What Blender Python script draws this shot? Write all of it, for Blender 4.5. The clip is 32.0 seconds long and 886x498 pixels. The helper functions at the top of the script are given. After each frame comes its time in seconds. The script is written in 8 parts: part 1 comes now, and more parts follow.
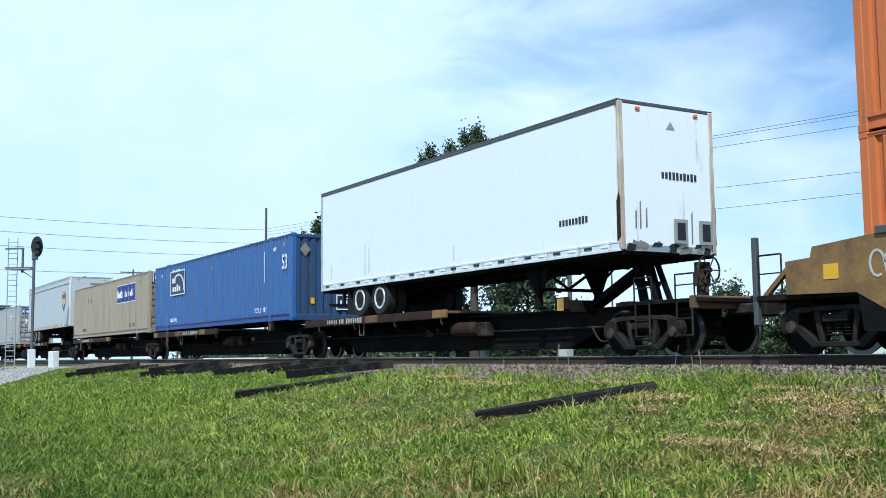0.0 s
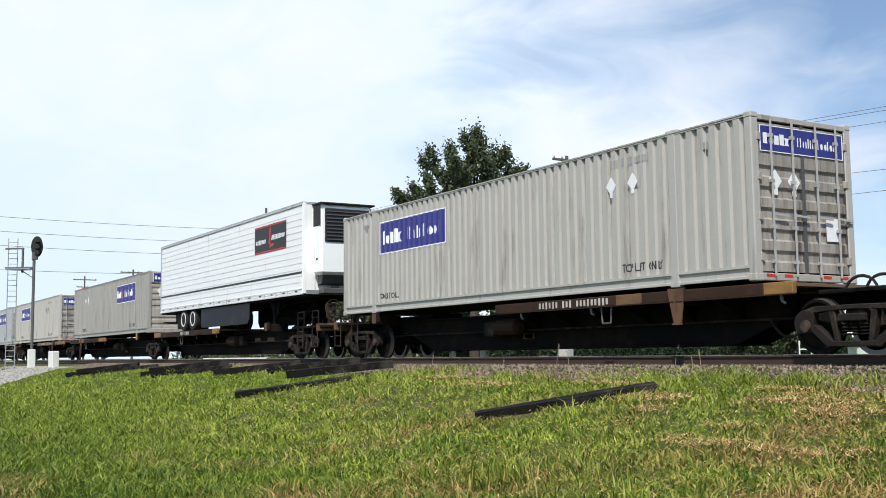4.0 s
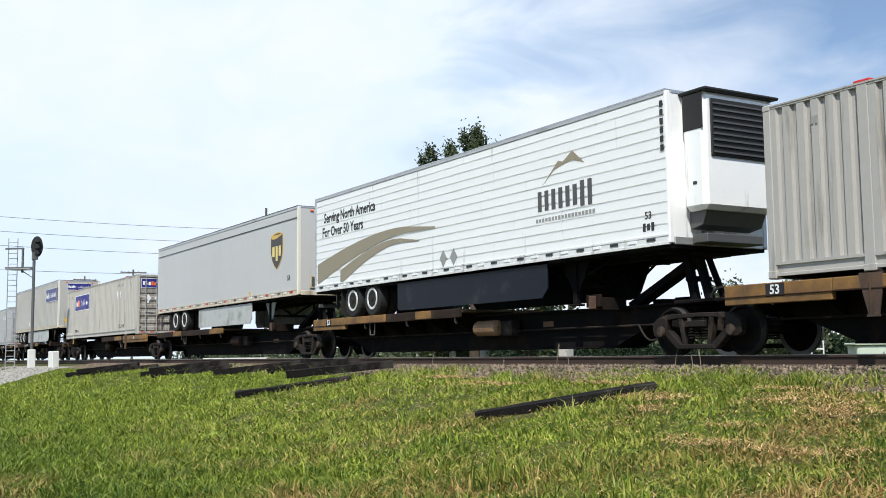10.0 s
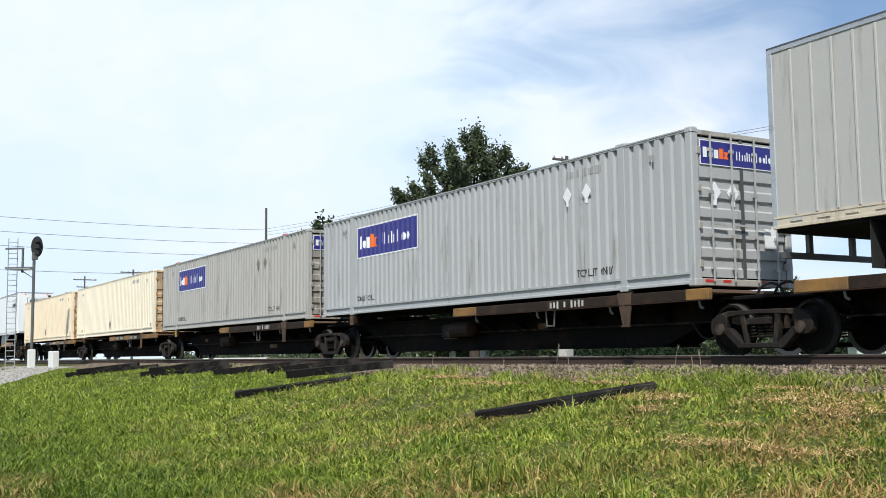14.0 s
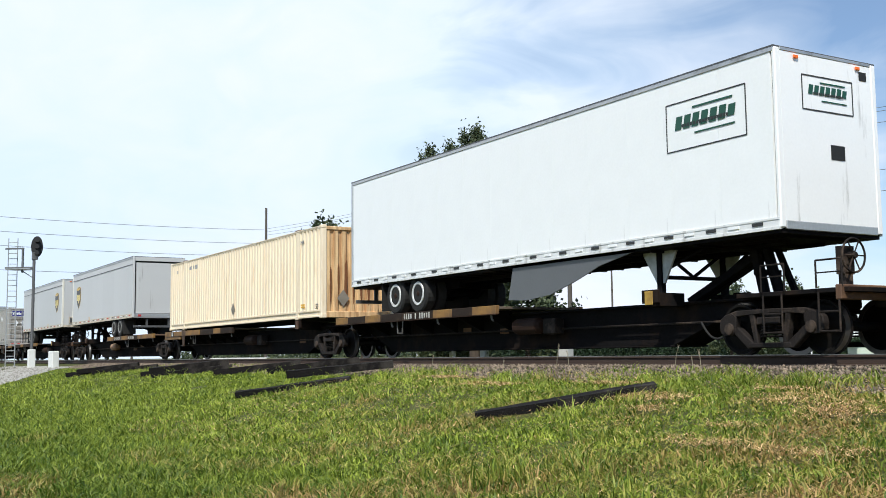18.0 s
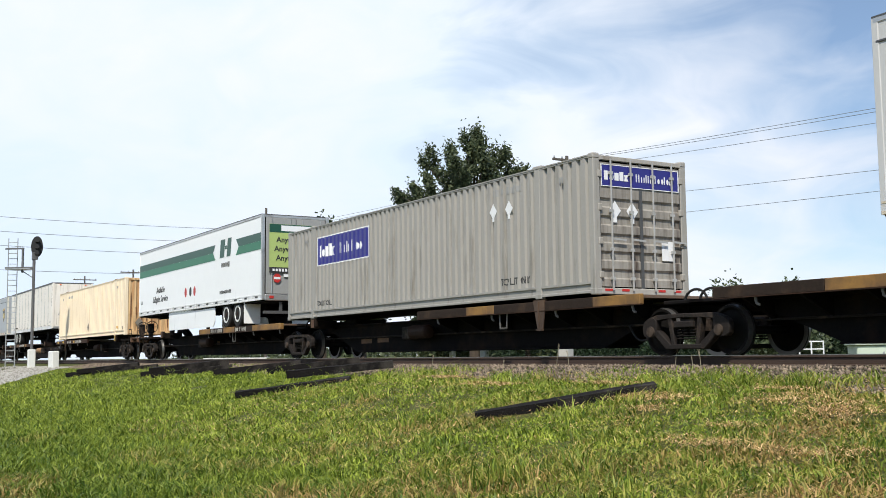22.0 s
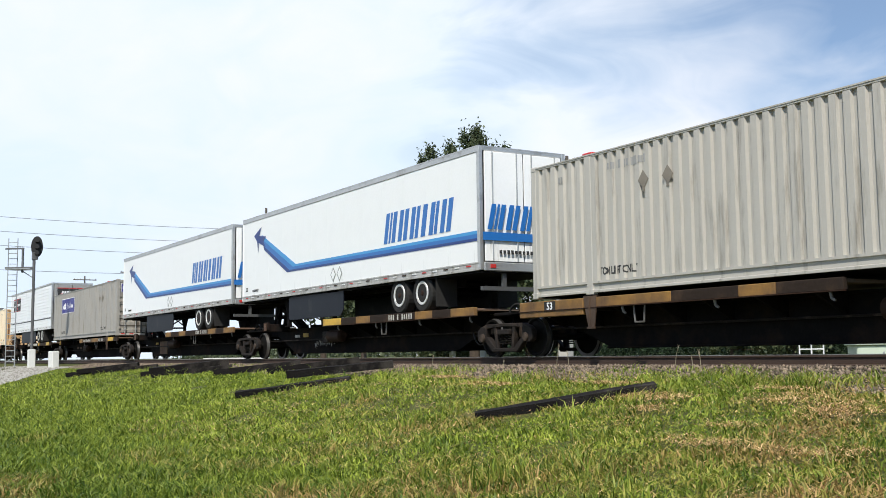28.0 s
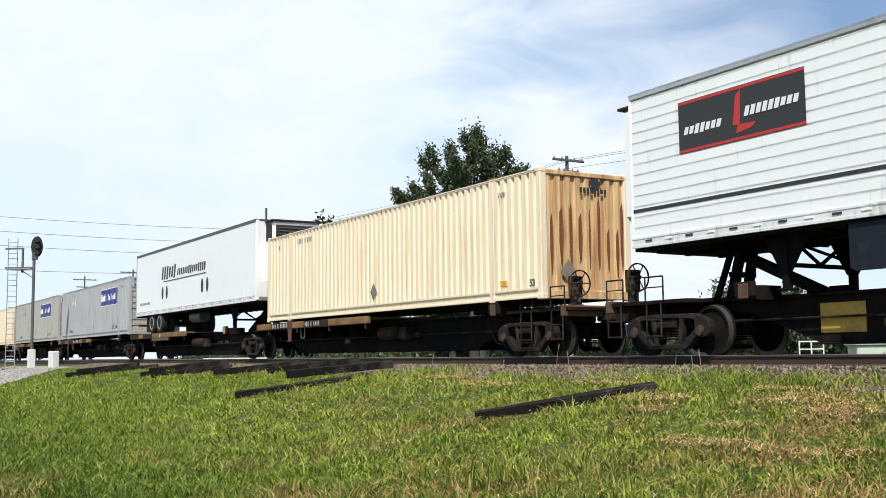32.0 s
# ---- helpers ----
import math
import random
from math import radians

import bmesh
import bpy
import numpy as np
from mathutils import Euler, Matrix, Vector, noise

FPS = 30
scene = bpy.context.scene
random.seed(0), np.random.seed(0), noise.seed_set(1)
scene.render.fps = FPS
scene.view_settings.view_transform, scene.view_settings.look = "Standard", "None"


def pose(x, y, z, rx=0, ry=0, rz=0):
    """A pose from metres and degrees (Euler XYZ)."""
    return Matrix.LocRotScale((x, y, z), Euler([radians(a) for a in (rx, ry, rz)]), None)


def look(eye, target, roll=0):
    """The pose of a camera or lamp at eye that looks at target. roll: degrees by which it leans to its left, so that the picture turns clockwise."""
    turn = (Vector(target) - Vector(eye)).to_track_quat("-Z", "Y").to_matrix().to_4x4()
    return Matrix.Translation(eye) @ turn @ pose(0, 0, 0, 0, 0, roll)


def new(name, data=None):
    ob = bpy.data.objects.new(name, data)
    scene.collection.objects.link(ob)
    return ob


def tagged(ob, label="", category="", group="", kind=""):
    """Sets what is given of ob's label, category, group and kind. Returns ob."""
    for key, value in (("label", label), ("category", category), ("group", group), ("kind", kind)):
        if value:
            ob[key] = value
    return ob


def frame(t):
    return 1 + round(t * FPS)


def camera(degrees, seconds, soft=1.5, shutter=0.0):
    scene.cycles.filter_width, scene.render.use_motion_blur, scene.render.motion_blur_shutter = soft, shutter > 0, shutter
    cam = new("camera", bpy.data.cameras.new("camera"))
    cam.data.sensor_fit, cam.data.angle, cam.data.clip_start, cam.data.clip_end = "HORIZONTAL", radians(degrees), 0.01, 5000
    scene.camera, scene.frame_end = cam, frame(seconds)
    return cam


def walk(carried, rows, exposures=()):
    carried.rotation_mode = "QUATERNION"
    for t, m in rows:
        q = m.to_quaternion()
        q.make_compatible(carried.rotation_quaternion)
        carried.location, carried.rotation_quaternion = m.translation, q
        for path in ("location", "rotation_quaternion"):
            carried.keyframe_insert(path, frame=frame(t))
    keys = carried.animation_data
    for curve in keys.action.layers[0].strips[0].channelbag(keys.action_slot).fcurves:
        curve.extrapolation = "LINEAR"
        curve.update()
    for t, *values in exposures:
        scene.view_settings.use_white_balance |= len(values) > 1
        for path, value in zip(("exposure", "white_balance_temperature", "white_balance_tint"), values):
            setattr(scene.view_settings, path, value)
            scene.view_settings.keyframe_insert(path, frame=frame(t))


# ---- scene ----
cam = camera(45.38, 32.0, 0.9, 0.0)
EYE = (0.0, -13.775, 0.053)
VIEW = look(EYE, (-17.062, -3.534, 2.051), -0.62)
walk(cam, [(0.0, VIEW), (32.0, VIEW)], exposures=[(0.0, -0.02, 5230, 1), (0.5, -0.02, 5270, 1), (1.2, -0.02, 5740, 5), (2.0, 0.0, 6000, 8), (4.5, 0.0, 6250, 9), (14.0, 0.0, 6200, 8), (17.0, 0.0, 5850, 6), (19.0, 0.0, 6400, 9), (32.0, 0.0, 6350, 9)])

# metres that the train has gone, every half second or so
TRAIN = [(0, -110.83), (0.5, -102.21), (1, -92.63), (1.5, -83.84), (2, -73.45), (2.5, -64.85), (3, -55.15), (3.5, -46.44), (5.5, -9.35), (6, -0.00), (6.5, 9.28), (7, 18.97), (7.5, 28.10), (8, 37.32), (8.5, 45.90), (9, 54.75), (9.5, 63.50), (10, 73.05), (10.5, 81.90), (11, 91.34), (11.5, 100.95), (12, 110.43), (12.5, 119.10), (13, 128.73), (14, 147.98), (14.5, 155.40), (16.5, 193.90), (17, 203.65), (17.5, 213.20), (18, 221.90), (18.5, 231.75), (19, 240.95), (19.5, 249.53), (20, 258.82), (20.5, 266.50), (21, 276.93), (22, 295.26), (23, 313.55), (23.5, 322.20), (24, 331.72), (24.5, 341.30), (25, 349.00), (25.5, 358.45), (27.5, 396.80), (28, 405.41), (28.5, 414.80), (29, 424.36), (29.5, 433.10), (30, 443.30), (30.5, 451.10), (31, 461.55), (31.5, 470.38), (32, 478.89)]

# ---- light ----
world = bpy.data.worlds.new("sky")
scene.world = world
world.use_nodes = True
SUN_TO = Vector((0.60, -0.55, 1.0)).normalized()      # towards the sun
SUN_EL = math.asin(SUN_TO.z)
SUN_AZ = math.atan2(SUN_TO.x, SUN_TO.y)


def build_sky():
    nt = world.node_tree
    nt.nodes.clear()
    N, Lk = nt.nodes, nt.links
    out, bg = N.new("ShaderNodeOutputWorld"), N.new("ShaderNodeBackground")
    bg.inputs["Strength"].default_value = 0.12
    sky = N.new("ShaderNodeTexSky")
    sky.sky_type, sky.sun_disc = "NISHITA", False
    sky.sun_elevation, sky.sun_rotation = SUN_EL, SUN_AZ
    sky.air_density, sky.dust_density, sky.ozone_density = 1.0, 0.3, 4.0
    co, mp = N.new("ShaderNodeTexCoord"), N.new("ShaderNodeMapping")
    mp.inputs["Scale"].default_value = (1.1, 1.6, 3.2)
    mp.inputs["Location"].default_value = (0.35, 0.1, 0.0)
    mp.inputs["Rotation"].default_value = (0.0, 0.0, 0.6)
    big, fine = N.new("ShaderNodeTexNoise"), N.new("ShaderNodeTexNoise")
    big.inputs["Scale"].default_value, big.inputs["Detail"].default_value = 1.6, 6.0
    big.inputs["Distortion"].default_value = 0.5
    fine.inputs["Scale"].default_value, fine.inputs["Detail"].default_value = 5.0, 8.0
    fine.inputs["Distortion"].default_value = 1.2
    add = N.new("ShaderNodeMath"); add.operation = "MULTIPLY_ADD"
    add.inputs[1].default_value = 0.55
    # a bank of thin cloud lies low towards -x and thins out upwards
    grad = N.new("ShaderNodeVectorMath")
    grad.operation = "DOT_PRODUCT"
    grad.inputs[1].default_value = (-2.25, 0.0, -0.35)
    base = N.new("ShaderNodeMath"); base.operation = "ADD"
    base.inputs[1].default_value = -1.57
    sm = N.new("ShaderNodeMath"); sm.operation = "ADD"
    ramp = N.new("ShaderNodeValToRGB")
    ramp.color_ramp.elements[0].position, ramp.color_ramp.elements[1].position = 0.36, 0.92
    ramp.color_ramp.elements[0].color = (0.11, 0.11, 0.11, 1)      # a thin veil everywhere
    mix = N.new("ShaderNodeMix"); mix.data_type = "RGBA"
    # the cloud itself is uneven, from white to a pale blue veil
    tint = N.new("ShaderNodeValToRGB")
    tint.color_ramp.elements[0].position, tint.color_ramp.elements[1].position = 0.62, 0.98
    tint.color_ramp.elements[0].color = (0.70, 0.80, 0.92, 1)
    tint.color_ramp.elements[1].color = (0.84, 0.85, 0.90, 1)
    lift = N.new("ShaderNodeVectorMath"); lift.operation = "SCALE"
    lift.inputs["Scale"].default_value = 9.8
    Lk.new(add.outputs[0], tint.inputs["Fac"]); Lk.new(tint.outputs["Color"], lift.inputs[0])
    Lk.new(lift.outputs[0], mix.inputs["B"])
    Lk.new(co.outputs["Generated"], mp.inputs["Vector"])
    for n in (big, fine):
        Lk.new(mp.outputs["Vector"], n.inputs["Vector"])
    Lk.new(fine.outputs["Fac"], add.inputs[0]); Lk.new(big.outputs["Fac"], add.inputs[2])
    Lk.new(co.outputs["Generated"], grad.inputs[0]); Lk.new(grad.outputs["Value"], base.inputs[0])
    Lk.new(add.outputs[0], sm.inputs[0]); Lk.new(base.outputs[0], sm.inputs[1])
    Lk.new(sm.outputs[0], ramp.inputs["Fac"]); Lk.new(ramp.outputs["Color"], mix.inputs["Factor"])
    Lk.new(sky.outputs["Color"], mix.inputs["A"])
    Lk.new(mix.outputs["Result"], bg.inputs["Color"]); Lk.new(bg.outputs[0], out.inputs["Surface"])


build_sky()
sun = new("sun", bpy.data.lights.new("sun", "SUN"))
sun.data.energy, sun.data.angle, sun.data.color = 5.0, radians(0.6), (1.0, 0.95, 0.86)
sun.matrix_world = look((0, 0, 60), Vector((0, 0, 60)) - SUN_TO)


# ---- materials ----
def material(name, base, rough=0.6, metal=0.0, vary=0.12, scale=1.5, dirt=None, dirt_amount=0.0, bump=0.0,
             bump_scale=40.0, streak=0.0, rand=0.0, glow=0.0, coat=0.0, spec=0.5):
    """Base colour with two scales of mottling, optional dirt in patches or hanging streaks, and fine relief."""
    m = bpy.data.materials.new(name)
    m.use_nodes = True
    N, Lk = m.node_tree.nodes, m.node_tree.links
    b = N["Principled BSDF"]
    b.inputs["Roughness"].default_value, b.inputs["Metallic"].default_value = rough, metal
    b.inputs["Coat Weight"].default_value, b.inputs["Specular IOR Level"].default_value = coat, spec
    co = N.new("ShaderNodeTexCoord")
    n1, n2 = N.new("ShaderNodeTexNoise"), N.new("ShaderNodeTexNoise")
    n1.inputs["Scale"].default_value, n1.inputs["Detail"].default_value = scale, 5
    n2.inputs["Scale"].default_value, n2.inputs["Detail"].default_value = scale * 12, 3
    for n in (n1, n2):
        Lk.new(co.outputs["Object"], n.inputs["Vector"])
    ad = N.new("ShaderNodeMath"); ad.operation = "ADD"
    Lk.new(n1.outputs["Fac"], ad.inputs[0]); Lk.new(n2.outputs["Fac"], ad.inputs[1])
    last = ad.outputs[0]
    if rand:
        oi, ma = N.new("ShaderNodeObjectInfo"), N.new("ShaderNodeMath")
        ma.operation = "MULTIPLY_ADD"; ma.inputs[1].default_value = rand / max(vary, 0.01)
        Lk.new(oi.outputs["Random"], ma.inputs[0]); Lk.new(last, ma.inputs[2])
        last = ma.outputs[0]
    mr = N.new("ShaderNodeMapRange")
    mr.inputs["From Min"].default_value = 0.5
    mr.inputs["From Max"].default_value = 1.5 + rand / max(vary, 0.01)
    mr.inputs["To Min"].default_value, mr.inputs["To Max"].default_value = 1 - vary, 1 + vary
    Lk.new(last, mr.inputs["Value"])
    vm = N.new("ShaderNodeVectorMath"); vm.operation = "SCALE"
    vm.inputs[0].default_value = base
    Lk.new(mr.outputs[0], vm.inputs["Scale"])
    colour = vm.outputs[0]
    if dirt:
        mp, dn, rp = N.new("ShaderNodeMapping"), N.new("ShaderNodeTexNoise"), N.new("ShaderNodeValToRGB")
        mp.inputs["Scale"].default_value = (3.0 * streak, 3.0 * streak, 0.35) if streak else (1, 1, 1)
        dn.inputs["Scale"].default_value, dn.inputs["Detail"].default_value = 1.3, 8
        dn.inputs["Roughness"].default_value = 0.65
        rp.color_ramp.elements[0].position, rp.color_ramp.elements[1].position = 0.62 - 0.3 * dirt_amount, 0.86 - 0.2 * dirt_amount
        mx = N.new("ShaderNodeMix"); mx.data_type = "RGBA"
        mx.inputs["B"].default_value = (*dirt, 1)
        Lk.new(co.outputs["Object"], mp.inputs["Vector"]); Lk.new(mp.outputs[0], dn.inputs["Vector"])
        Lk.new(dn.outputs["Fac"], rp.inputs["Fac"]); Lk.new(rp.outputs["Color"], mx.inputs["Factor"])
        Lk.new(colour, mx.inputs["A"])
        colour = mx.outputs["Result"]
    Lk.new(colour, b.inputs["Base Color"])
    if bump:
        bn, bp = N.new("ShaderNodeTexNoise"), N.new("ShaderNodeBump")
        bn.inputs["Scale"].default_value, bn.inputs["Detail"].default_value = bump_scale, 4
        bp.inputs["Strength"].default_value, bp.inputs["Distance"].default_value = bump, 0.02
        Lk.new(co.outputs["Object"], bn.inputs["Vector"]); Lk.new(bn.outputs["Fac"], bp.inputs["Height"])
        Lk.new(bp.outputs[0], b.inputs["Normal"])
    if glow:
        b.inputs["Emission Color"].default_value, b.inputs["Emission Strength"].default_value = (*base, 1), glow
    return m


RUST = (0.16, 0.07, 0.03)
GRIME = (0.14, 0.12, 0.09)
M = {
    "grey_cool": material("cool_grey_box_paint", (0.40, 0.402, 0.40), 0.5, vary=0.07, dirt=GRIME, dirt_amount=0.2, streak=1, rand=0.05, bump=0.3, bump_scale=4.0),
    "grey_dull": material("dull_grey_box_paint", (0.335, 0.317, 0.285), 0.5, vary=0.08, dirt=GRIME, dirt_amount=0.3, streak=1, rand=0.05, bump=0.3, bump_scale=4.0),
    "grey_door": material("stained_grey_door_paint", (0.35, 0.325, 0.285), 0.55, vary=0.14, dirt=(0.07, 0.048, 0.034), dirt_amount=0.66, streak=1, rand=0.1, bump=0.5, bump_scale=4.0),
    "grey_box": material("grey_box_paint", (0.42, 0.40, 0.365), 0.5, vary=0.07, dirt=GRIME, dirt_amount=0.25, streak=1, rand=0.05, bump=0.3, bump_scale=4.0),
    "grey_warm": material("warm_grey_box_paint", (0.47, 0.445, 0.395), 0.5, vary=0.07, dirt=GRIME, dirt_amount=0.25, streak=1, rand=0.05, bump=0.3, bump_scale=4.0),
    "tan_box": material("tan_box_paint", (0.37, 0.295, 0.20), 0.5, vary=0.07, dirt=GRIME, dirt_amount=0.3, streak=1, bump=0.3, bump_scale=4.0),
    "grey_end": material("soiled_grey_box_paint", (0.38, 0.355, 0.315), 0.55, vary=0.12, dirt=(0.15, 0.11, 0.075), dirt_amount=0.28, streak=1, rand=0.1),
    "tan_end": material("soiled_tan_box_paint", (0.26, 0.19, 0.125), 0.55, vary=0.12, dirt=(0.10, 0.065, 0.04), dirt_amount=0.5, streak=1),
    "navy": material("navy_sign_paint", (0.012, 0.016, 0.05), 0.45, vary=0.1),
    "deep_blue": material("deep_blue_rail_paint", (0.02, 0.06, 0.24), 0.45, vary=0.12, dirt=GRIME, dirt_amount=0.2, streak=1),
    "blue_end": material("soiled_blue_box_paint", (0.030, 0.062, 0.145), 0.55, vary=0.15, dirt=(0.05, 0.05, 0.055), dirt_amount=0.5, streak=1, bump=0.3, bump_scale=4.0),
    "blue_box": material("blue_box_paint", (0.044, 0.116, 0.31), 0.45, vary=0.1, dirt=(0.10, 0.10, 0.11), dirt_amount=0.25, streak=1, bump=0.3, bump_scale=4.0),
    "cream_box": material("cream_box_paint", (0.88, 0.735, 0.53), 0.5, vary=0.06, dirt=(0.52, 0.33, 0.15), dirt_amount=0.30, streak=3, bump=0.3, bump_scale=4.0),
    "cream_pale": material("pale_cream_box_paint", (0.84, 0.75, 0.58), 0.5, vary=0.06, dirt=(0.52, 0.36, 0.20), dirt_amount=0.15, streak=3, bump=0.3, bump_scale=4.0),
    "cream_rust": material("rusty_cream_paint", (0.76, 0.52, 0.27), 0.6, vary=0.12, dirt=(0.30, 0.125, 0.04), dirt_amount=0.75, streak=1.6),
    "rust_streak": material("dark_rust_streak", (0.17, 0.062, 0.020), 0.75, vary=0.3, dirt=(0.42, 0.21, 0.08), dirt_amount=0.4, streak=2),
    "cream_door": material("stained_tan_door_paint", (0.56, 0.40, 0.22), 0.6, vary=0.15, dirt=(0.075, 0.042, 0.022), dirt_amount=0.6, streak=0.7, bump=0.4, bump_scale=4.0),
    "orange_box": material("orange_box_paint", (0.56, 0.15, 0.035), 0.45, vary=0.1, dirt=RUST, dirt_amount=0.3, streak=1, bump=0.3, bump_scale=4.0),
    "white_skin": material("white_trailer_skin", (0.90, 0.90, 0.88), 0.35, vary=0.04, dirt=GRIME, dirt_amount=0.04, streak=1, coat=0.2, bump=0.08, bump_scale=1.6),
    "ups_skin": material("pale_grey_trailer_skin", (0.53, 0.525, 0.51), 0.4, vary=0.05, dirt=GRIME, dirt_amount=0.02, streak=1, rand=0.04, bump=0.12, bump_scale=1.6),
    "grey_skin": material("grey_trailer_skin", (0.46, 0.445, 0.41), 0.4, vary=0.06, dirt=GRIME, dirt_amount=0.2, streak=1, bump=0.15, bump_scale=1.6),
    "dirty_skin": material("soiled_white_skin", (0.86, 0.80, 0.71), 0.45, vary=0.06, dirt=(0.42, 0.36, 0.28), dirt_amount=0.35, streak=1.5, bump=0.15, bump_scale=1.6),
    "beige_trim": material("beige_trailer_trim", (0.60, 0.52, 0.40), 0.5, vary=0.08, dirt=GRIME, dirt_amount=0.3, streak=1),
    "alu": material("aluminium_rail", (0.55, 0.55, 0.54), 0.38, 0.7, vary=0.12, dirt=GRIME, dirt_amount=0.3),
    "pale_rail": material("white_painted_rail", (0.74, 0.74, 0.72), 0.45, vary=0.08, dirt=GRIME, dirt_amount=0.25, streak=1),
    "grey_rail": material("dusty_grey_rail", (0.44, 0.43, 0.41), 0.5, vary=0.15, scale=2.5, dirt=GRIME, dirt_amount=0.5, streak=1),
    "dark_rail": material("dark_roof_rail", (0.10, 0.10, 0.10), 0.5, 0.3, vary=0.15),
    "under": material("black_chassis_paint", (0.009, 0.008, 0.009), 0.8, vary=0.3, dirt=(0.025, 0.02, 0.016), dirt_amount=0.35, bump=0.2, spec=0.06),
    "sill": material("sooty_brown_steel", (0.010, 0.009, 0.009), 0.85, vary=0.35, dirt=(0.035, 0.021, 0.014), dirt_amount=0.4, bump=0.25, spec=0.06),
    "truck": material("dusty_cast_iron", (0.020, 0.016, 0.014), 0.7, vary=0.5, scale=3.0, dirt=(0.17, 0.12, 0.085), dirt_amount=0.34, bump=0.4, spec=0.15),
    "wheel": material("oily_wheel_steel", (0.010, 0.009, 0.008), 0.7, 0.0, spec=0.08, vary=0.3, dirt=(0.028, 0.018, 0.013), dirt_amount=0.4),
    "tread": material("bright_wheel_tread", (0.22, 0.21, 0.20), 0.35, 0.8, vary=0.1),
    "yellow": material("faded_yellow_paint", (0.32, 0.165, 0.036), 0.65, vary=0.25, dirt=(0.08, 0.045, 0.025), dirt_amount=0.95, rand=0.1),
    "brown_sill": material("rusty_brown_paint", (0.045, 0.023, 0.015), 0.7, vary=0.25, dirt=(0.022, 0.014, 0.011), dirt_amount=0.7, spec=0.15),
    "deck_dark": material("sooty_deck_edge", (0.030, 0.021, 0.016), 0.75, vary=0.3, dirt=(0.10, 0.06, 0.035), dirt_amount=0.35, spec=0.12),
    "yellow_clean": material("bright_yellow_decal", (0.72, 0.40, 0.02), 0.5),
    "deck": material("worn_steel_deck", (0.13, 0.10, 0.075), 0.75, vary=0.25, dirt=RUST, dirt_amount=0.6, bump=0.3),
    "tyre": material("black_rubber", (0.028, 0.027, 0.026), 0.8, vary=0.25, bump=0.2, spec=0.15),
    "rim": material("white_steel_rim", (0.68, 0.67, 0.64), 0.4, 0.2, vary=0.12, dirt=GRIME, dirt_amount=0.3),
    "logo_blue": material("violet_blue_sign", (0.028, 0.028, 0.20), 0.4, vary=0.08),
    "white": material("white_marking", (0.80, 0.80, 0.80), 0.5, vary=0.05),
    "orange": material("orange_marking", (0.85, 0.16, 0.02), 0.5, vary=0.05),
    "red": material("red_marking", (0.50, 0.03, 0.025), 0.5, vary=0.08),
    "black": material("black_marking", (0.03, 0.03, 0.03), 0.6, vary=0.1),
    "grey_mark": material("grey_marking", (0.30, 0.30, 0.29), 0.6, vary=0.1),
    "pale_stain": material("pale_grey_stain", (0.66, 0.66, 0.64), 0.6, vary=0.12),
    "placard": material("worn_placard", (0.24, 0.21, 0.17), 0.7, vary=0.2, dirt=GRIME, dirt_amount=0.6),
    "brown_logo": material("dark_brown_shield", (0.026, 0.017, 0.010), 0.4),
    "pale_gold": material("pale_gold_marking", (0.80, 0.64, 0.22), 0.45, vary=0.06),
    "gold": material("gold_shield", (0.68, 0.43, 0.06), 0.45, vary=0.06),
    "green": material("green_stripe", (0.012, 0.16, 0.075), 0.4, vary=0.08),
    "dark_green": material("dark_green_stripe", (0.012, 0.075, 0.045), 0.4, vary=0.08),
    "lime": material("lime_panel", (0.40, 0.50, 0.16), 0.45, vary=0.1),
    "m_blue": material("mid_blue_marking", (0.02, 0.15, 0.46), 0.4, vary=0.05),
    "m_navy": material("navy_marking", (0.012, 0.04, 0.20), 0.4, vary=0.05),
    "m_sky": material("light_blue_marking", (0.05, 0.30, 0.62), 0.4, vary=0.05),
    "olive": material("olive_grey_swoosh", (0.29, 0.25, 0.17), 0.5, vary=0.06),
    "skirt_grey": material("pale_skirt_panel", (0.48, 0.49, 0.47), 0.45, vary=0.1, dirt=GRIME, dirt_amount=0.4),
    "skirt_dark": material("dark_skirt_panel", (0.014, 0.017, 0.025), 0.5, vary=0.2, dirt=(0.05, 0.05, 0.05), dirt_amount=0.2, spec=0.15),
    "well_paint": material("weathered_yellow_well", (0.27, 0.15, 0.045), 0.65, vary=0.3, dirt=(0.09, 0.05, 0.025), dirt_amount=0.7),
    "rail": material("rusty_rail_web", (0.045, 0.025, 0.016), 0.8, vary=0.3, dirt=(0.05, 0.028, 0.018), dirt_amount=0.5, bump=0.3),
    "railtop": material("polished_rail_head", (0.45, 0.43, 0.41), 0.28, 0.9, vary=0.1),
    "tie": material("creosoted_timber", (0.010, 0.0085, 0.008), 0.85, vary=0.5, scale=4, dirt=(0.075, 0.065, 0.056), dirt_amount=0.36, bump=0.8, rand=0.15, spec=0.15),
    "pole": material("weathered_pole_wood", (0.10, 0.085, 0.07), 0.85, vary=0.2, bump=0.3),
    "wire": material("wire_metal", (0.24, 0.25, 0.26), 0.6, 0.3),
    "galv": material("galvanised_steel", (0.42, 0.43, 0.43), 0.45, 0.5, vary=0.15),
    # galvanised steel made darker: the mast's shade is in its colour
    "mast_grey": material("shaded_mast_steel", (0.13, 0.13, 0.13), 0.6, 0.4, vary=0.2),
    "rusty_plate": material("rusty_painted_plate", (0.20, 0.105, 0.045), 0.75, vary=0.3, dirt=(0.07, 0.035, 0.022), dirt_amount=1.0, rand=0.15, bump=0.3),
